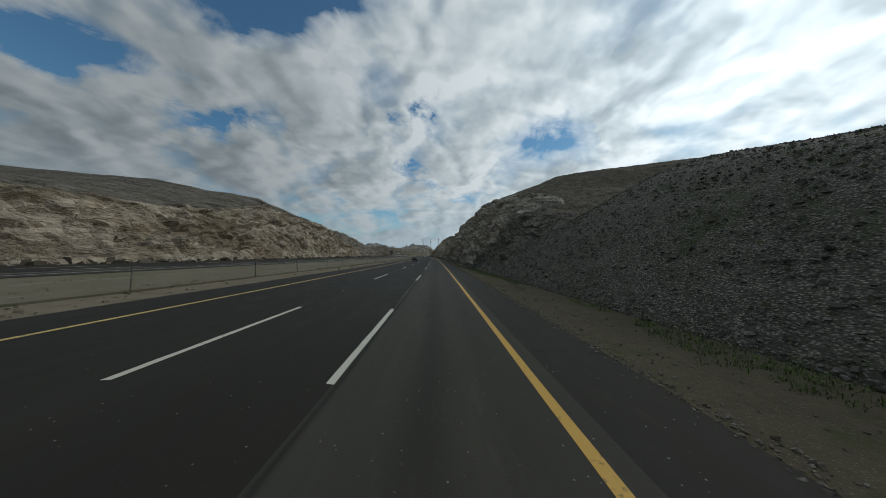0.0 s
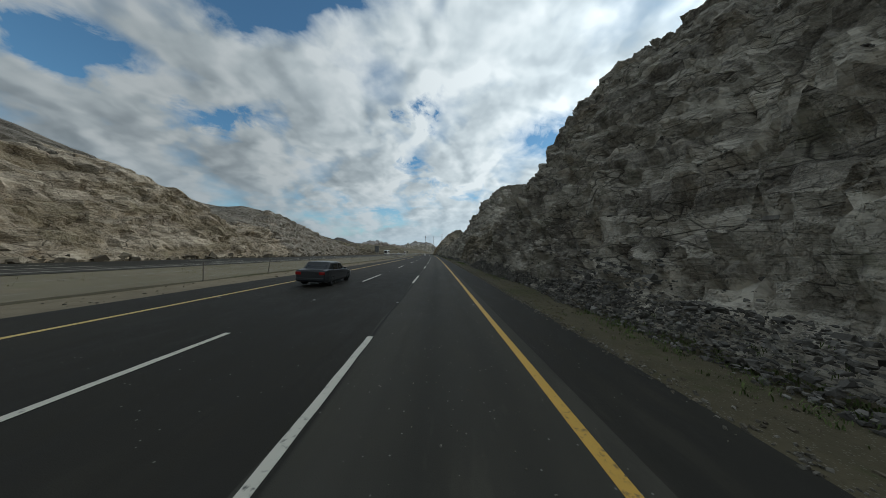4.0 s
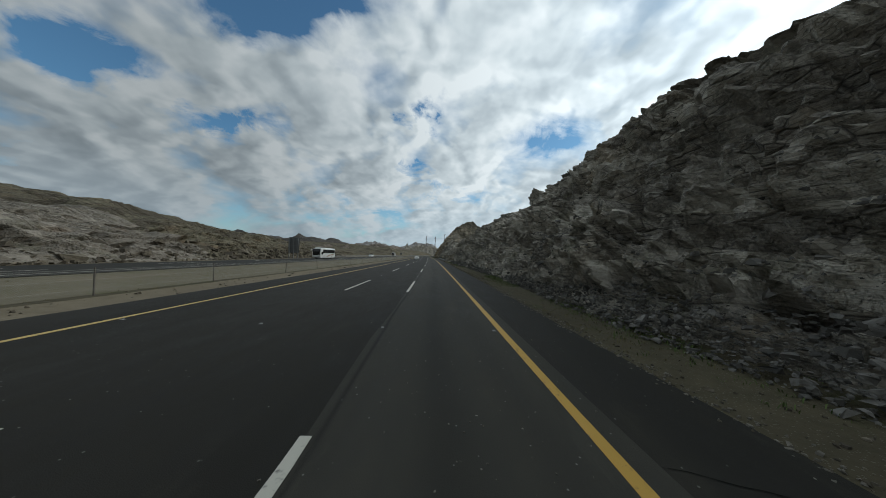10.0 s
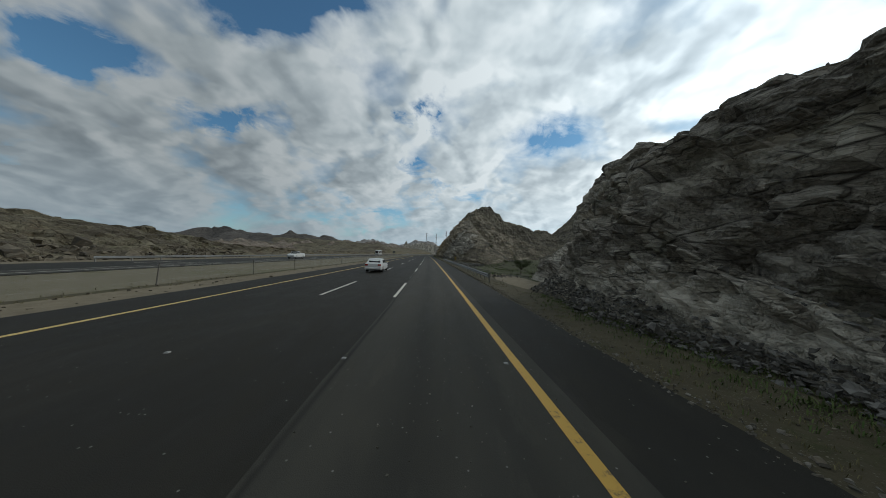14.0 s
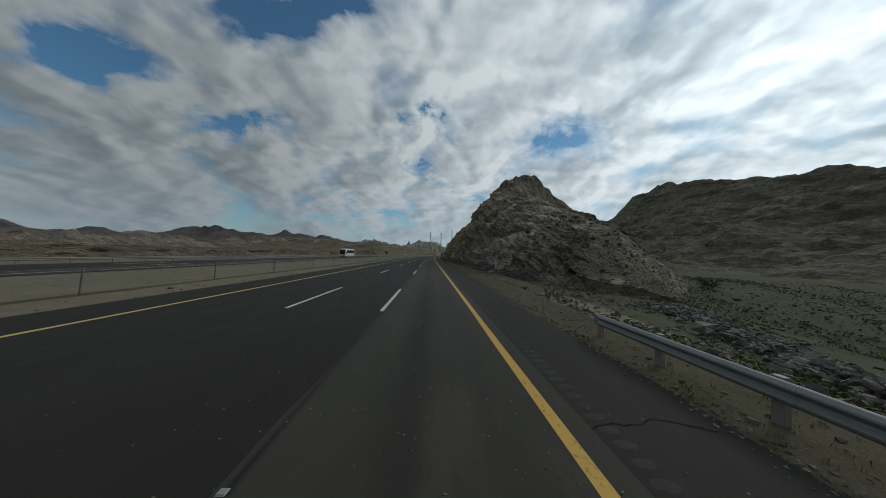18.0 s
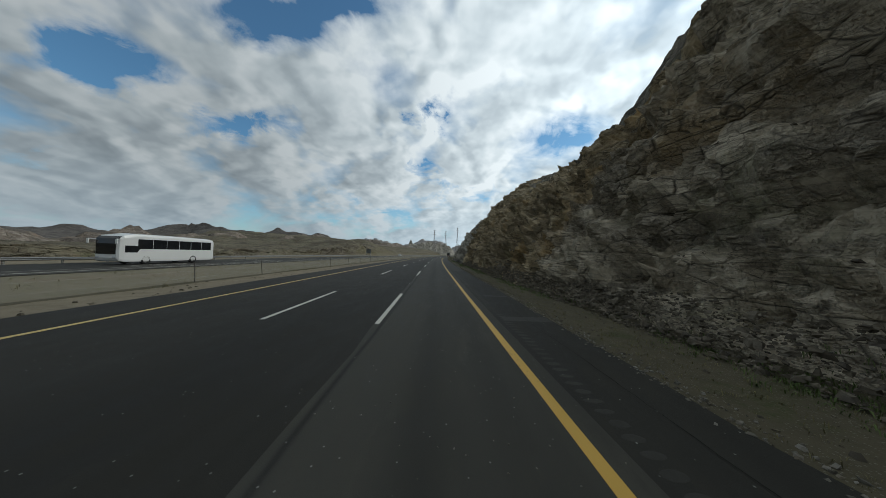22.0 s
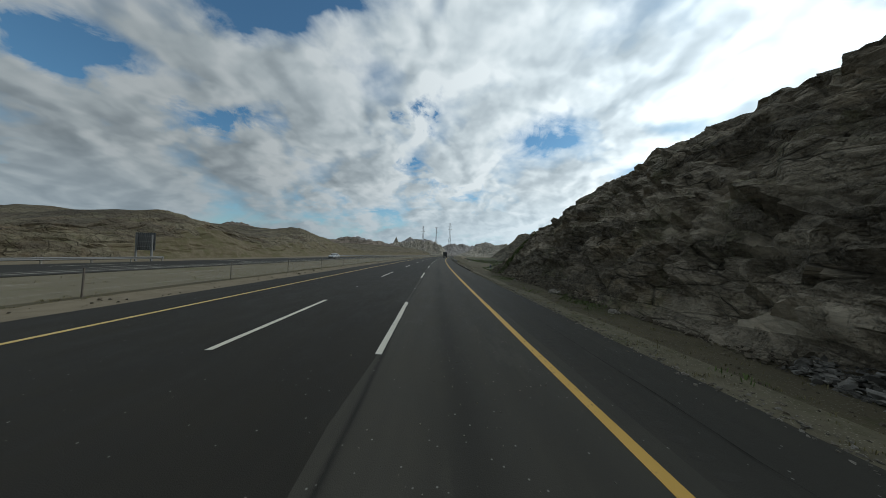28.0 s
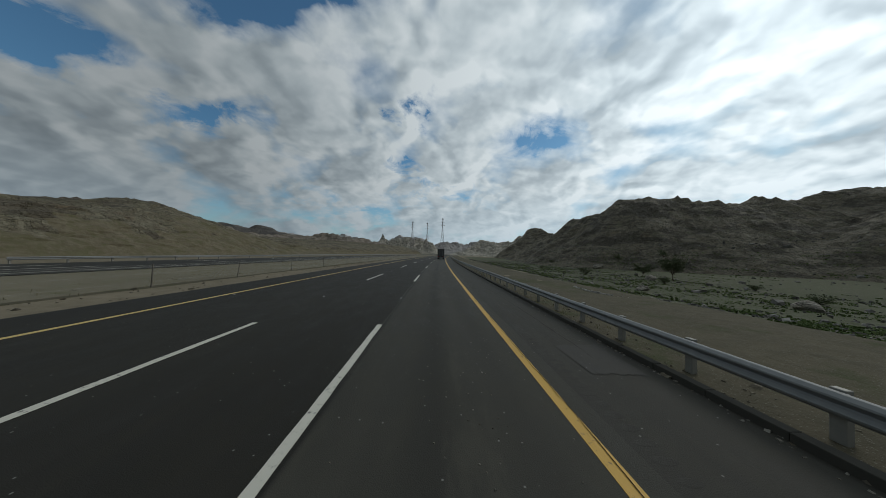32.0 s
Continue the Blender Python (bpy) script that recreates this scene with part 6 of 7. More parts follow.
def acacia(s, u, h, seed, label, spread=1.0):
    rng = random.Random(seed)
    z = float(slope_height(np.array([s]), np.array([u]))[0])
    t = empty("acacia_tree", place(s, u, z - 0.1, rng.uniform(0, 360)))
    tagged(t, label, "tree")
    bm = bmesh.new()
    p, r = Vector((0, 0, -0.2)), 0.11 * h / 4
    for k in range(4):
        q = p + Vector((rng.uniform(-0.12, 0.12), rng.uniform(-0.12, 0.12), h * 0.075))
        rod_bm(bm, p, q, r, 7, r * 0.85)
        p, r = q, r * 0.85
    part("trunk", bm, M_BARK, t)
    tips = []
    for k in range(11):
        bm = bmesh.new()
        a = k * 2 * math.pi / 5.5 + rng.uniform(-0.3, 0.3)
        q, rr = p.copy(), r * 0.7
        reach = rng.uniform(0.35, 1.0) * h * 0.45 * spread
        lift = rng.uniform(0.22, 0.62)
        for j in range(4):
            n = p + Vector((math.cos(a) * reach * (j + 1) / 4, math.sin(a) * reach * (j + 1) / 4, h * (lift * ((j + 1) / 4) ** 0.8 + rng.uniform(-0.03, 0.05))))
            rod_bm(bm, q, n, rr, 5, rr * 0.7)
            q, rr = n, rr * 0.7
            if j >= 1:
                tips.append((n, h * rng.uniform(0.12, 0.22)))
                m = n + Vector((rng.uniform(-0.3, 0.3), rng.uniform(-0.3, 0.3), rng.uniform(0.0, 0.2))) * h * 0.3
                rod_bm(bm, n, m, rr * 0.6, 4, rr * 0.3)
                tips.append((m, h * rng.uniform(0.10, 0.2)))
        part("limb", bm, M_BARK, t)
    crown(tips, M_LEAF, t, 0.085 * h / 4 + 0.03, 90, seed)


def shrub(s, u, h, seed, label, z=None):
    rng = random.Random(seed)
    if z is None:
        z = float(slope_height(np.array([s]), np.array([u]))[0])
    t = empty("shrub", place(s, u, z - 0.05))
    tagged(t, label, "shrub", "desert shrubs")
    tips = []
    bm = bmesh.new()
    for k in range(9):
        a = rng.uniform(0, 6.28)
        q = Vector((math.cos(a) * h * rng.uniform(0.2, 0.8), math.sin(a) * h * rng.uniform(0.2, 0.8), h * rng.uniform(0.4, 0.95)))
        rod_bm(bm, (0, 0, -0.05), q, 0.02 * h + 0.005, 4, 0.006)
        tips += [(q, h * 0.4), (q * 0.65, h * 0.35)]
    part("stems", bm, M_BARK, t)
    crown(tips, M_LEAF, t, 0.09 * h + 0.02, 34, seed, "foliage")


acacia(342, 27.4, 5.7, 1, "small dusty green acacia tree on a valley floor", 1.1)
acacia(640, 40, 4.4, 2, "flat-topped acacia tree on a stony plain")
acacia(648, 41, 3.0, 3, "bushy dark green acacia on a stony plain", 1.4)
for _s, _u, _h, _k in ((302, 15, 1.3, 4), (308, 14, 0.9, 5), (323, 19, 1.4, 6), (374, 26, 1.6, 7), (634, 33, 1.1, 8), (655, 52, 1.6, 9), (366, 30, 1.2, 16), (650, 30, 1.5, 17), (345, 35, 1.0, 18), (668, 50, 1.3, 10), (628, 40, 0.9, 11), (610, 30, 0.8, 12), (618, 33, 0.9, 13), (700, 44, 1.4, 14), (675, 30, 0.9, 15)):
    shrub(_s, _u, _h, _k, "dark green thorny desert shrub on stony ground")


# ---------------------------------------------------------------- leavings on the valley floor and the plain
def low_posts():
    for s, u in ((328, 25.5), (328.6, 26.4)):
        z = float(slope_height(np.array([s]), np.array([u]))[0])
        bm = bmesh.new()
        rod_bm(bm, (0, 0, -0.3), (0.06, 0.02, 1.15), 0.05, 7, 0.04)
        ob = part("stake", bm, M_BARK)
        ob.matrix_world = place(s, u, z)
        tagged(ob, "short weathered wooden stake in the valley floor", "stake", "stakes")


def dead_branch():
    s, u = 327, 18.5
    z = float(slope_height(np.array([s]), np.array([u]))[0])
    bm = bmesh.new()
    for a, b, r in (((-1.3, 0.3, 0.1), (0.1, 0, 0.55), 0.05), ((0.1, 0, 0.55), (1.0, -0.2, 0.15), 0.04), ((-0.3, 0.1, 0.42), (0.4, 0.9, 0.1), 0.03), ((0.1, 0, 0.55), (0.5, 0.3, 0.95), 0.03)):
        rod_bm(bm, a, b, r, 6, r * 0.6)
    ob = part("dead_branch", bm, M_BARK)
    ob.matrix_world = place(s, u, z, 20)
    tagged(ob, "bleached dead branch lying on valley stones", "branch")


def drum():
    s, u = 565.0, 7.15
    z = float(slope_height(np.array([s]), np.array([u]))[0])
    t = tagged(empty("paint_drum", place(s, u, z)), "small dark blue metal drum standing among weeds", "drum")
    bm = bmesh.new()
    for z0, z1, r in ((0, 0.17, 0.10), (0.17, 0.185, 0.108), (0.185, 0.36, 0.10), (0.36, 0.375, 0.108), (0.375, 0.54, 0.10)):
        rod_bm(bm, (0, 0, z0), (0, 0, z1), r, 20)
    part("barrel", bm, plain("blue_drum_paint", (0.025, 0.06, 0.11), 0.6, 0.1, 0.4, 0.6, 5), t)
    bm = bmesh.new()
    rod_bm(bm, (0, 0, 0.54), (0, 0, 0.558), 0.107, 20)
    part("lid", bm, M_POST, t)


def grass_plot():
    n, m = 40, 8
    V, F = [], []
    for i in range(n):
        a = 2 * math.pi * i / n
        w = 1 + 0.08 * math.sin(3 * a + 1)
        for k in range(m):
            s, u = 614 + 4.1 * w * k / (m - 1) * math.cos(a), 10.8 + 2.2 * w * k / (m - 1) * math.sin(a)
            V.append((u + float(road_x(s)), s, 0.10 - float(hollow(s, u)) - 0.06))
    for i in range(n):
        for k in range(m - 1):
            F.append((i * m + k, i * m + k + 1, (i + 1) % n * m + k + 1, (i + 1) % n * m + k))
    tagged(mesh_object("grass_plot", V, F, soil("plot_grass", (0.075, 0.085, 0.038), (0.10, 0.105, 0.05), (0.055, 0.065, 0.028), (0.12, 0.12, 0.08)), smooth=True), "low plot of short green grass", "grass", kind="structure")
    rng = np.random.default_rng(5)
    a = rng.uniform(0, 2 * np.pi, 420)
    w = 1.02 + 0.08 * np.sin(3 * a + 1) + rng.normal(0, 0.015, 420)
    S, U = 614 + 4.1 * w * np.cos(a), 10.8 + 2.2 * w * np.sin(a)
    stones("plot_edging", S, U, 0.03 - hollow(S, U), rng.uniform(0.05, 0.12, 420), stone_material("pale_edging", (0.25, 0.24, 0.22), (0.42, 0.40, 0.37), (0.2, 0.19, 0.17)), "pale stones edging a plot of grass", seed=39)
    S, U = rng.uniform(610.3, 617.7, 2600), rng.uniform(8.9, 12.7, 2600)
    ok = ((S - 614) / 3.8) ** 2 + ((U - 10.8) / 2.0) ** 2 < 1
    tufts("plot_weeds", S[ok], U[ok], 0.02 - hollow(S[ok], U[ok]), rng.uniform(0.04, 0.1, ok.sum()), M_WEED, "short green grass growing in a plot", 48, 8)


def roadworks_barrel(s, u):
    t = tagged(empty("traffic_barrel", place(s, u, -0.03)), "faded orange traffic barrel with pale bands in the median", "traffic barrel")
    orange, pale = plain("faded_orange_plastic", (0.30, 0.12, 0.05), 0.6, 0, 0.3, 0.4, 4), plain("dull_white_band", (0.42, 0.41, 0.38), 0.5, 0, 0.3, 0.3, 5)
    z = 0.0
    for k, h in enumerate((0.30, 0.14, 0.12, 0.14, 0.22)):
        bm = bmesh.new()
        rod_bm(bm, (0, 0, z), (0, 0, z + h), 0.29 - 0.05 * z, 18, 0.29 - 0.05 * (z + h))
        part("band" if k % 2 else "shell", bm, pale if k % 2 else orange, t)
        z += h
    bm = bmesh.new()
    rod_bm(bm, (0, 0, -0.02), (0, 0, 0.06), 0.40, 18, 0.36)
    part("base", bm, M_BLACK, t)


def spoil_heap():
    rng = np.random.default_rng(61)
    n = 260
    S, U = 0.8 * rng.normal(0, 1, n), 0.7 * rng.normal(0, 1, n)
    Z = 0.6 * np.exp(-(S / 1.0) ** 2 - (U / 1.1) ** 2) - 0.05
    stones("spoil_heap", S + 186.6, U - 18.6, Z * rng.uniform(0.5, 1, n), rng.uniform(0.08, 0.3, n), M_STONE_BROWN, "small heap of dumped rubble in the median", seed=62)


roadworks_barrel(188.0, -18.4)
spoil_heap()
low_posts()
dead_branch()
drum()
grass_plot()


# ---------------------------------------------------------------- vehicles
M_GLASS = Mat("dark_window_glass", 0.06, 0, 0.6).colour((0.012, 0.014, 0.016)).m
M_CAR_WHITE = plain("white_car_paint", (0.72, 0.72, 0.70), 0.25, 0, 0.5, 0.06, 2)
M_CAR_DARK = plain("dark_grey_car_paint", (0.035, 0.038, 0.042), 0.28, 0.2, 0.5, 0.1, 2)
M_CAR_SILVER = plain("silver_car_paint", (0.45, 0.46, 0.46), 0.3, 0.4, 0.5, 0.1, 2)
M_RUBBER = plain("tyre_rubber", (0.018, 0.018, 0.018), 0.85)
M_RIM = plain("alloy_rim", (0.45, 0.45, 0.46), 0.3, 0.8)
M_LAMP_RED = plain("red_lamp_glass", (0.30, 0.012, 0.012), 0.2)
M_LAMP_CLEAR = plain("clear_lamp_glass", (0.55, 0.56, 0.58), 0.12)
M_TARP = plain("grey_trailer_tarpaulin", (0.075, 0.075, 0.075), 0.8, 0, 0.2, 0.5, 2)
M_STRIPE = plain("brown_coach_stripe", (0.25, 0.15, 0.07), 0.4)


def wheel(parent, x, y, r, w):
    bm = bmesh.new()
    prof = [(-w / 2, r * 0.62), (-w / 2, r * 0.93), (-w / 2 * 0.8, r), (w / 2 * 0.8, r), (w / 2, r * 0.93), (w / 2, r * 0.62)]
    n = 22
    ring = [[bm.verts.new((x + a, y + math.cos(k * 2 * math.pi / n) * b, r + math.sin(k * 2 * math.pi / n) * b)) for a, b in prof] for k in range(n)]
    for k in range(n):
        for j in range(len(prof) - 1):
            bm.faces.new((ring[k][j], ring[k][j + 1], ring[(k + 1) % n][j + 1], ring[(k + 1) % n][j]))
    t = part("tyre", bm, M_RUBBER, parent, smooth=True)
    bm = bmesh.new()
    rod_bm(bm, (x - w * 0.42, y, r), (x + w * 0.42, y, r), r * 0.2, 10)
    for k in range(5):
        a = k * 2 * math.pi / 5
        rod_bm(bm, (x, y, r), (x, y + math.cos(a) * r * 0.6, r + math.sin(a) * r * 0.6), r * 0.13, 5)
    rod_bm(bm, (x - w * 0.1, y, r), (x + w * 0.1, y, r), r * 0.64, 18)
    part("rim", bm, M_RIM, t)


def shell(bm, rows):
    """Skin over cross rows: each row is y and a list of (half width, z) from sill to top centre."""
    made = []
    for y, sec in rows:
        pts = [(-w, z) for w, z in sec] + [(w, z) for w, z in sec[::-1]]
        made.append([bm.verts.new((x, y, z)) for x, z in pts])
    for a, b in zip(made, made[1:]):
        for j in range(len(a) - 1):
            bm.faces.new((a[j], a[j + 1], b[j + 1], b[j]))
        bm.faces.new((a[-1], a[0], b[0], b[-1]))
    bm.faces.new(made[0]), bm.faces.new(made[-1][::-1])
    bmesh.ops.recalc_face_normals(bm, faces=bm.faces[:])
    return bm


def saloon(s, u, paint_mat, label, turn=0.0, length=4.8, pickup=False):
    """A four-door car, nose towards +y."""
    e = empty("pickup_truck" if pickup else "saloon_car", place(s, u, 0.03, turn))
    tagged(e, label, "pickup" if pickup else "car")
    L = length
    lift = 0.18 if pickup else 0.0
    rows = []
    for f, w, lo, hi in ((-0.5, 0.78, 0.42, 0.88), (-0.485, 0.86, 0.30, 0.98), (-0.40, 0.90, 0.22, 1.02), (-0.2, 0.91, 0.20, 0.98), (0.1, 0.91, 0.20, 0.95), (0.3, 0.90, 0.20, 0.88), (0.42, 0.87, 0.22, 0.78), (0.485, 0.78, 0.28, 0.66), (0.5, 0.62, 0.36, 0.56)):
        top = hi + lift + (0.1 if pickup else 0)
        rows.append((f * L, [(w * 0.92, lo + lift), (w, lo + lift + 0.12), (w * 1.0, (lo + hi) / 2 + lift), (w * 0.97, top - 0.06), (w * 0.86, top), (0.3, top + 0.02)]))
    part("body", shell(bmesh.new(), rows), paint_mat, e, smooth=False)
    z0 = 0.94 + lift + (0.1 if pickup else 0)
    top = 1.45 + lift + (0.12 if pickup else 0)
    back = -0.12 if pickup else -0.36
    cab = [(back * L - 0.0, [(0.80, z0), (0.74, z0 + 0.02), (0.70, z0 + 0.03), (0.3, z0 + 0.04)]),
           ((back + 0.10) * L, [(0.82, z0), (0.74, top - 0.10), (0.66, top - 0.03), (0.3, top - 0.01)]),
           ((back + 0.28) * L, [(0.83, z0), (0.74, top - 0.06), (0.64, top), (0.3, top + 0.02)]),
           (0.06 * L, [(0.82, z0), (0.72, top - 0.10), (0.62, top - 0.04), (0.3, top - 0.02)]),
           (0.22 * L, [(0.80, z0 - 0.05), (0.76, z0 - 0.03), (0.70, z0 - 0.02), (0.3, z0 - 0.01)])]
    part("roof", shell(bmesh.new(), cab), paint_mat, e)
    for sx in (-1, 1):
        for a, b in ((back + 0.115, back + 0.275), (back + 0.29, 0.10)):
            bm = bmesh.new()
            q = [(sx * 0.835, a * L + 0.05, z0 + 0.02), (sx * 0.835, b * L, z0 + 0.02), (sx * 0.745, b * L - 0.22 * (b > 0.05), top - 0.14), (sx * 0.755, a * L + 0.12, top - 0.14)]
            vs = [bm.verts.new(v) for v in q]
            bm.faces.new(vs)
            r = bmesh.ops.extrude_face_region(bm, geom=bm.faces[:])
            bmesh.ops.translate(bm, verts=[v for v in r["geom"] if isinstance(v, bmesh.types.BMVert)], vec=(sx * 0.012, 0, 0))
            bmesh.ops.recalc_face_normals(bm, faces=bm.faces[:])
            part("side_window", bm, M_GLASS, e)
        bm = bmesh.new()
        box_bm(bm, sx * 0.96 - 0.09, sx * 0.96 + 0.09, 0.13 * L - 0.05, 0.13 * L + 0.05, z0 - 0.02, z0 + 0.10, 0.02)
        part("wing_mirror", bm, paint_mat, e)
        bm = bmesh.new()
        box_bm(bm, sx * 0.68 - 0.16, sx * 0.68 + 0.16, -0.5 * L - 0.012, -0.47 * L, 0.70 + lift, 0.88 + lift, 0.02)
        part("tail_lamp", bm, M_LAMP_RED, e)
        bm = bmesh.new()
        box_bm(bm, sx * 0.62 - 0.15, sx * 0.62 + 0.15, 0.46 * L, 0.5 * L + 0.005, 0.55 + lift, 0.66 + lift, 0.02)
        part("headlamp", bm, M_LAMP_CLEAR, e)
        for y in (-0.28 * L, 0.30 * L):
            wheel(e, sx * 0.80, y, 0.33 + lift * 0.3, 0.22)
    for nm, y0, y1, za, zb, w in (("rear_window", back * L + 0.02, (back + 0.095) * L, z0 + 0.06, top - 0.10, 0.64), ("windscreen", 0.215 * L, 0.07 * L, z0 - 0.0, top - 0.10, 0.66)):
        bm = bmesh.new()
        d = -0.012 if y0 < y1 else 0.012
        vs = [bm.verts.new(v) for v in ((-w, y0 + d, za), (w, y0 + d, za), (w * 0.9, y1 + d, zb), (-w * 0.9, y1 + d, zb))]
        bm.faces.new(vs)
        r = bmesh.ops.extrude_face_region(bm, geom=bm.faces[:])
        bmesh.ops.translate(bm, verts=[v for v in r["geom"] if isinstance(v, bmesh.types.BMVert)], vec=(0, d, 0.01))
        bmesh.ops.recalc_face_normals(bm, faces=bm.faces[:])
        part(nm, bm, M_GLASS, e)
    bm = bmesh.new()
    box_bm(bm, -0.8, 0.8, -0.5 * L - 0.03, -0.46 * L, 0.36 + lift, 0.52 + lift, 0.03)
    part("rear_bumper", bm, paint_mat if not pickup else M_RIM, e)
    return e


def coach(s, u, label, stripe):
    """A touring coach facing the camera's way of travel reversed, nose towards -y."""
    e = empty("coach", place(s, u, 0.02))
    tagged(e, label, "coach")
    L, W, H = 11.6, 1.27, 3.45
    bm = bmesh.new()
    rows = []
    for y, lo, hi, w in ((-0.02, 0.75, 2.3, 1.05), (0.12, 0.45, 2.85, 1.2), (0.5, 0.35, 3.25, W), (1.6, 0.33, H, W), (6.0, 0.33, H, W), (10.9, 0.35, H - 0.08, W), (11.5, 0.45, H - 0.25, 1.22), (L, 0.6, 3.0, 1.15)):
        rows.append((y, [(w * 0.97, lo), (w, lo + 0.2), (w, hi - 0.35), (w * 0.93, hi - 0.08), (0.5, hi)]))
    part("body", shell(bm, rows), M_CAR_WHITE, e)
    for sx in (-1, 1):
        for k in range(6):
            y0 = 1.75 + k * 1.55
            bm = bmesh.new()
            box_bm(bm, sx * (W + 0.004) - 0.008, sx * (W + 0.004) + 0.008, y0, y0 + 1.5, 1.75, 2.85, 0.004)
            part("side_window", bm, M_GLASS, e)
        bm = bmesh.new()
        vs = [bm.verts.new((sx * (W + 0.006), y, z)) for y, z in ((0.55, 1.35), (1.7, 1.35), (2.1, 2.0), (1.5, 2.1), (0.55, 2.1))]
        bm.faces.new(vs)
        r = bmesh.ops.extrude_face_region(bm, geom=bm.faces[:])
        bmesh.ops.translate(bm, verts=[v for v in r["geom"] if isinstance(v, bmesh.types.BMVert)], vec=(sx * 0.01, 0, 0))
        bmesh.ops.recalc_face_normals(bm, faces=bm.faces[:])
        part("door_window", bm, M_GLASS, e)
        if stripe:
            for j in range(2):
                bm = bmesh.new()
                pts = [(3.6 + j * 0.7, 0.5), (6.0 + j * 0.5, 1.15), (10.4, 1.65 - j * 0.25), (10.4, 1.5 - j * 0.25), (6.2 + j * 0.5, 1.0), (4.0 + j * 0.7, 0.5)]
                bm.faces.new([bm.verts.new((sx * (W + 0.004), y, z)) for y, z in pts])
                r = bmesh.ops.extrude_face_region(bm, geom=bm.faces[:])
                bmesh.ops.translate(bm, verts=[v for v in r["geom"] if isinstance(v, bmesh.types.BMVert)], vec=(sx * 0.006, 0, 0))
                bmesh.ops.recalc_face_normals(bm, faces=bm.faces[:])
                part("stripe", bm, M_STRIPE, e)
        for y in (2.6, 8.3):
            wheel(e, sx * 1.12, y, 0.5, 0.3)
        bm = bmesh.new()
        rod_bm(bm, (sx * 1.1, 0.4, 2.7), (sx * 1.45, -0.35, 2.75), 0.05, 6)
        box_bm(bm, sx * 1.45 - 0.1, sx * 1.45 + 0.1, -0.42, -0.3, 2.25, 2.75, 0.03)
        part("mirror", bm, M_CAR_WHITE, e)
        bm = bmesh.new()
        box_bm(bm, sx * 0.85 - 0.2, sx * 0.85 + 0.2, -0.05, 0.12, 0.72, 0.92, 0.03)
        part("headlamp", bm, M_LAMP_CLEAR, e)
    bm = bmesh.new()
    rows = [[bm.verts.new((x, y, z)) for x in (-w, -0.5 * w, 0.5 * w, w)] for w, y, z in ((1.0, -0.05, 1.15), (1.02, -0.05, 2.27), (1.15, 0.085, 2.86), (1.12, 0.30, 3.08))]
    for p, q in zip(rows, rows[1:]):
        for i in range(3):
            bm.faces.new((p[i], p[i + 1], q[i + 1], q[i]))
    r = bmesh.ops.extrude_face_region(bm, geom=bm.faces[:])
    bmesh.ops.translate(bm, verts=[v for v in r["geom"] if isinstance(v, bmesh.types.BMVert)], vec=(0, 0.05, -0.02))
    bmesh.ops.recalc_face_normals(bm, faces=bm.faces[:])
    part("windscreen", bm, M_GLASS, e)


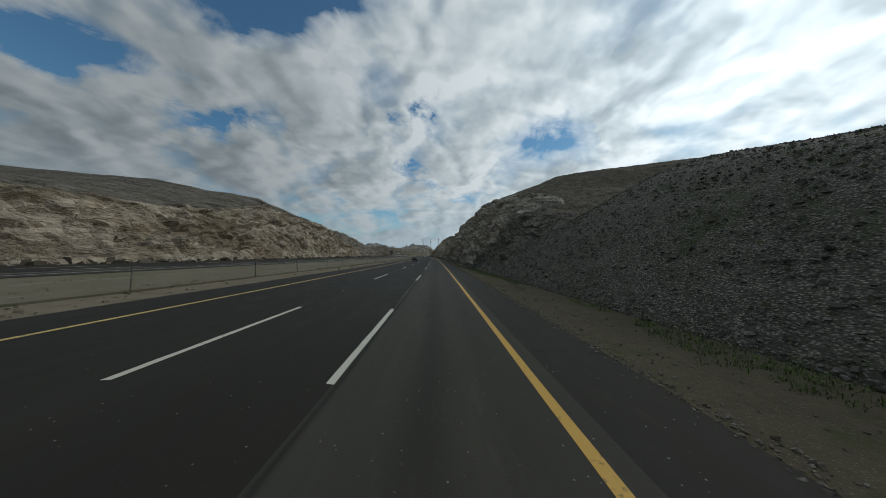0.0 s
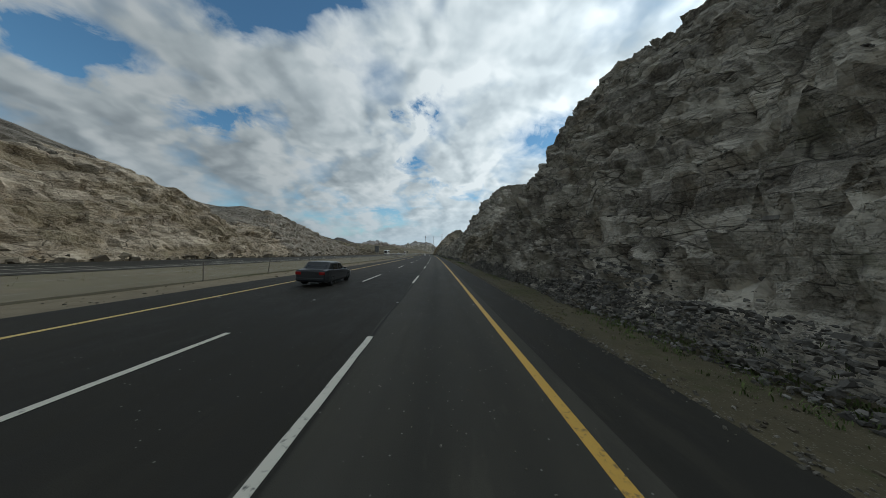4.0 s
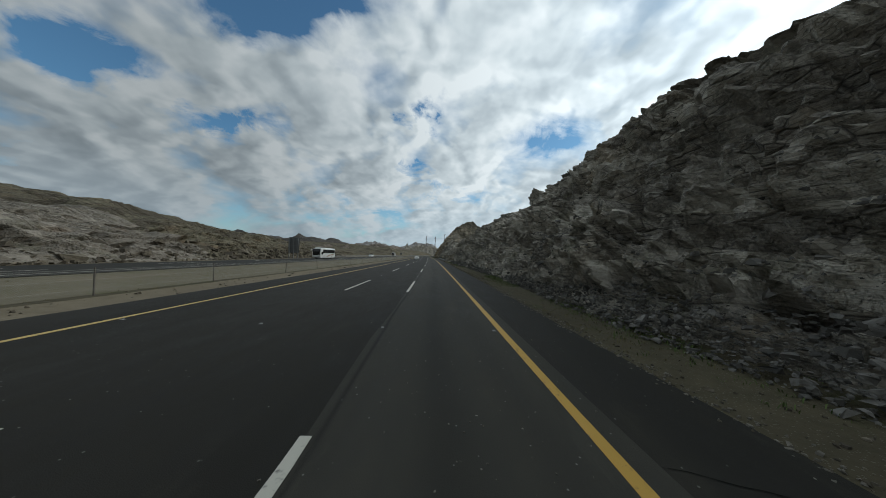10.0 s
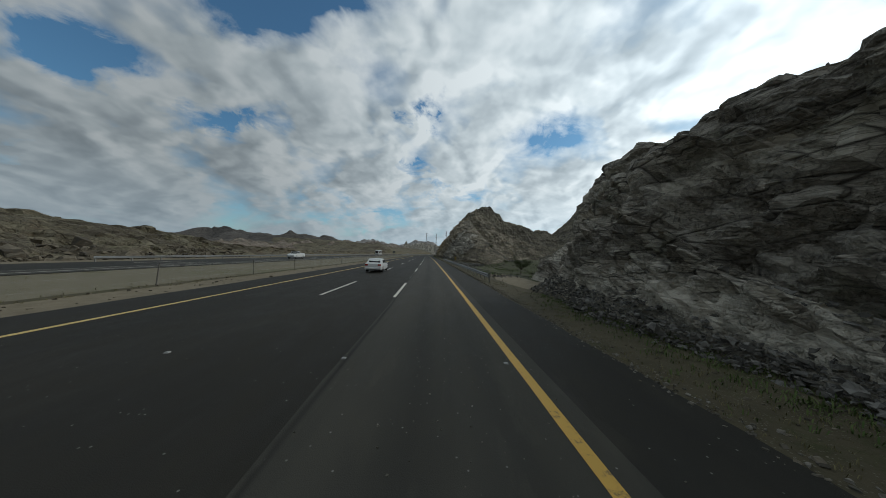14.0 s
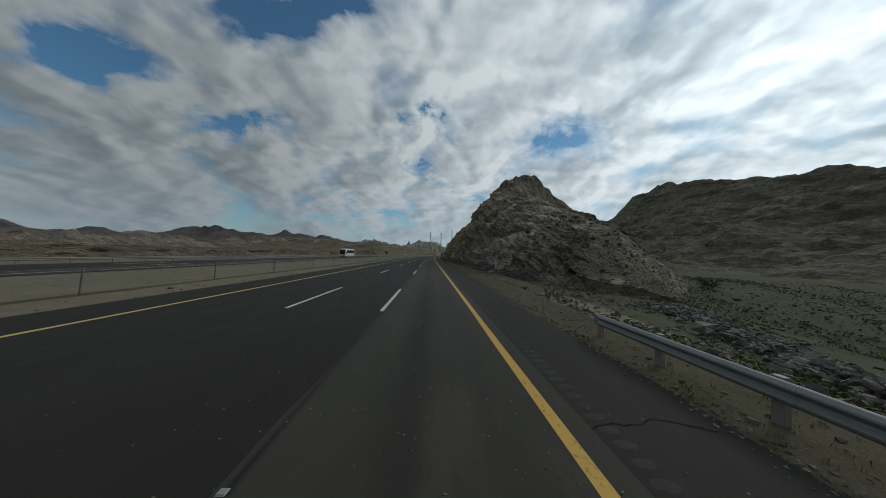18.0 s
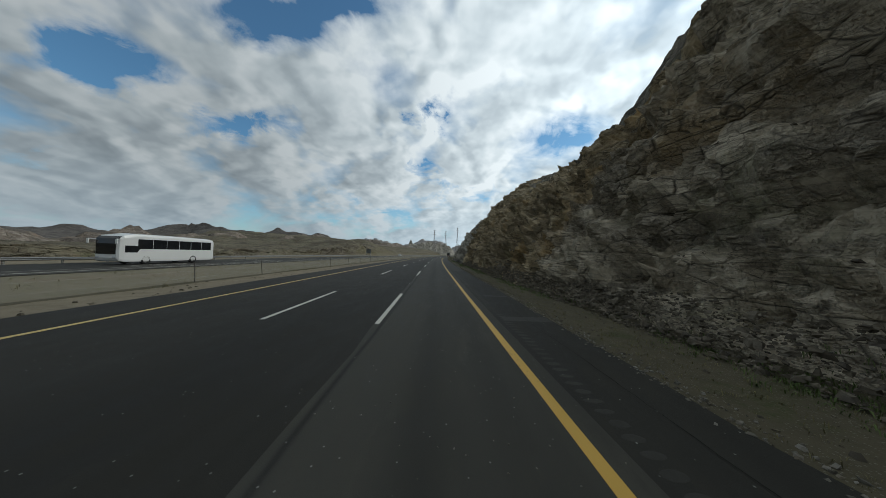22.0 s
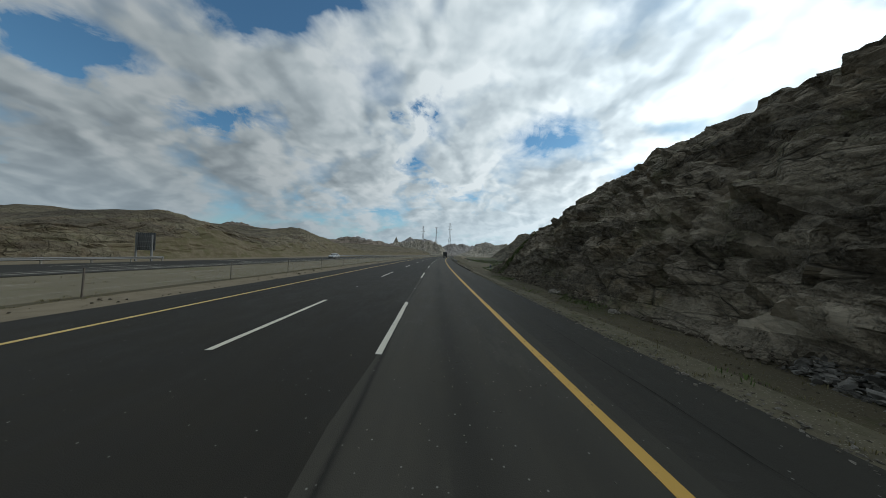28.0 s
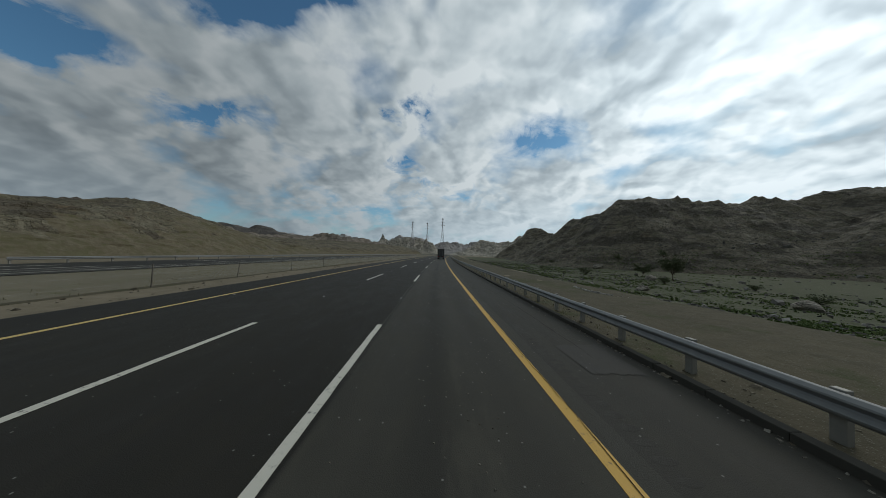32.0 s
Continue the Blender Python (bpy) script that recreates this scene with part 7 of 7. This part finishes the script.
def lorry(s, u):
    """A box lorry seen from behind: tarpaulin body, tail frame, lamps, wheels and cab."""
    e = empty("lorry", place(s, u, 0.02))
    tagged(e, "dark grey tarpaulin lorry with a low tail frame", "lorry")
    bm = bmesh.new()
    box_bm(bm, -1.26, 1.26, 0, 9.6, 1.25, 4.0, 0.05)
    part("body", bm, M_TARP, e)
    for x in (-0.62, 0.0, 0.62):
        bm = bmesh.new()
        box_bm(bm, x - 0.03, x + 0.03, -0.03, 0.0, 1.3, 3.95, 0.01)
        part("door_bar", bm, M_STEEL, e)
    bm = bmesh.new()
    box_bm(bm, -1.2, 1.2, 0.15, 9.4, 0.95, 1.22, 0.02)
    part("chassis", bm, M_BLACK, e)
    bm = bmesh.new()
    box_bm(bm, -1.2, 1.2, 0.02, 0.12, 0.55, 0.72, 0.01)
    part("underrun_bar", bm, M_STEEL, e)
    for sx in (-1, 1):
        bm = bmesh.new()
        box_bm(bm, sx * 0.95 - 0.2, sx * 0.95 + 0.2, -0.03, 0.06, 0.95, 1.12, 0.01)
        part("tail_lamp", bm, M_LAMP_RED, e)
        bm = bmesh.new()
        box_bm(bm, sx * 0.9 - 0.3, sx * 0.9 + 0.3, 0.2, 0.23, 0.35, 0.95)
        part("mud_flap", bm, M_RUBBER, e)
        for y in (1.2, 2.5, 9.9):
            wheel(e, sx * 0.98, y, 0.5, 0.5)
    bm = bmesh.new()
    box_bm(bm, -1.22, 1.22, 9.75, 11.7, 0.6, 3.2, 0.12)
    part("cab", bm, M_CAR_WHITE, e)


lorry(693, -1.9)
saloon(93, -9.3, M_CAR_DARK, "dark grey saloon car in the fast lane")
saloon(291, -7.9, M_CAR_WHITE, "white saloon car in the middle lanes")
saloon(322, -33.5, M_CAR_WHITE, "white pickup on the opposite carriageway", 180, 5.1, True)
saloon(596.5, -33.2, M_CAR_SILVER, "silver saloon car on the opposite carriageway", 180)
coach(263, -36.5, "white touring coach with brown sweeping stripes", True)
coach(436, -36.5, "plain white touring coach on the opposite carriageway", False)


# ---------------------------------------------------------------- paint on the rock
def painted_writing(rock_face, s0, z0, slots):
    """Strokes of pale paint laid over the rock, each following its surface."""
    me = rock_face.data
    tree = BVHTree.FromPolygons([v.co for v in me.vertices], [p.vertices for p in me.polygons])
    e = empty("painted_writing")
    for ds, dz, length, height in slots:
        bm = bmesh.new()
        rows = []
        for i in range(5):
            y = s0 + ds + length * i / 4
            line = []
            for zz in (0, height):
                hit = tree.ray_cast(Vector((float(road_x(y)), y, z0 + dz + zz + 0.02 * math.sin(i * 2.1 + ds))), Vector((1, 0, 0)))[0]
                if hit is not None:
                    line += [bm.verts.new(hit + Vector((d, 0, 0))) for d in (-0.06, 0.03)]
            if len(line) == 4:
                rows.append(line)
        for a, b in zip(rows, rows[1:]):
            for i, j in ((0, 2), (2, 3), (3, 1), (1, 0)):
                bm.faces.new((a[i], a[j], b[j], b[i]))
        bmesh.ops.recalc_face_normals(bm, faces=bm.faces)
        part("painted_bar", bm, M_GRAFFITI, e)
    tagged(e, "faded pale paint writing on a grey rock face", "writing")


M_GRAFFITI = plain("faded_paint", (0.68, 0.67, 0.62), 0.9, 0, 0.2, 0.5, 12)
painted_writing(second_cutting, 164.75, 4.6, [(0.0, 0.0, 0.62, 0.09), (0.75, 0.05, 0.38, 0.09), (1.25, -0.02, 0.7, 0.09), (0.2, 0.32, 0.30, 0.08), (0.95, 0.36, 0.62, 0.08)])
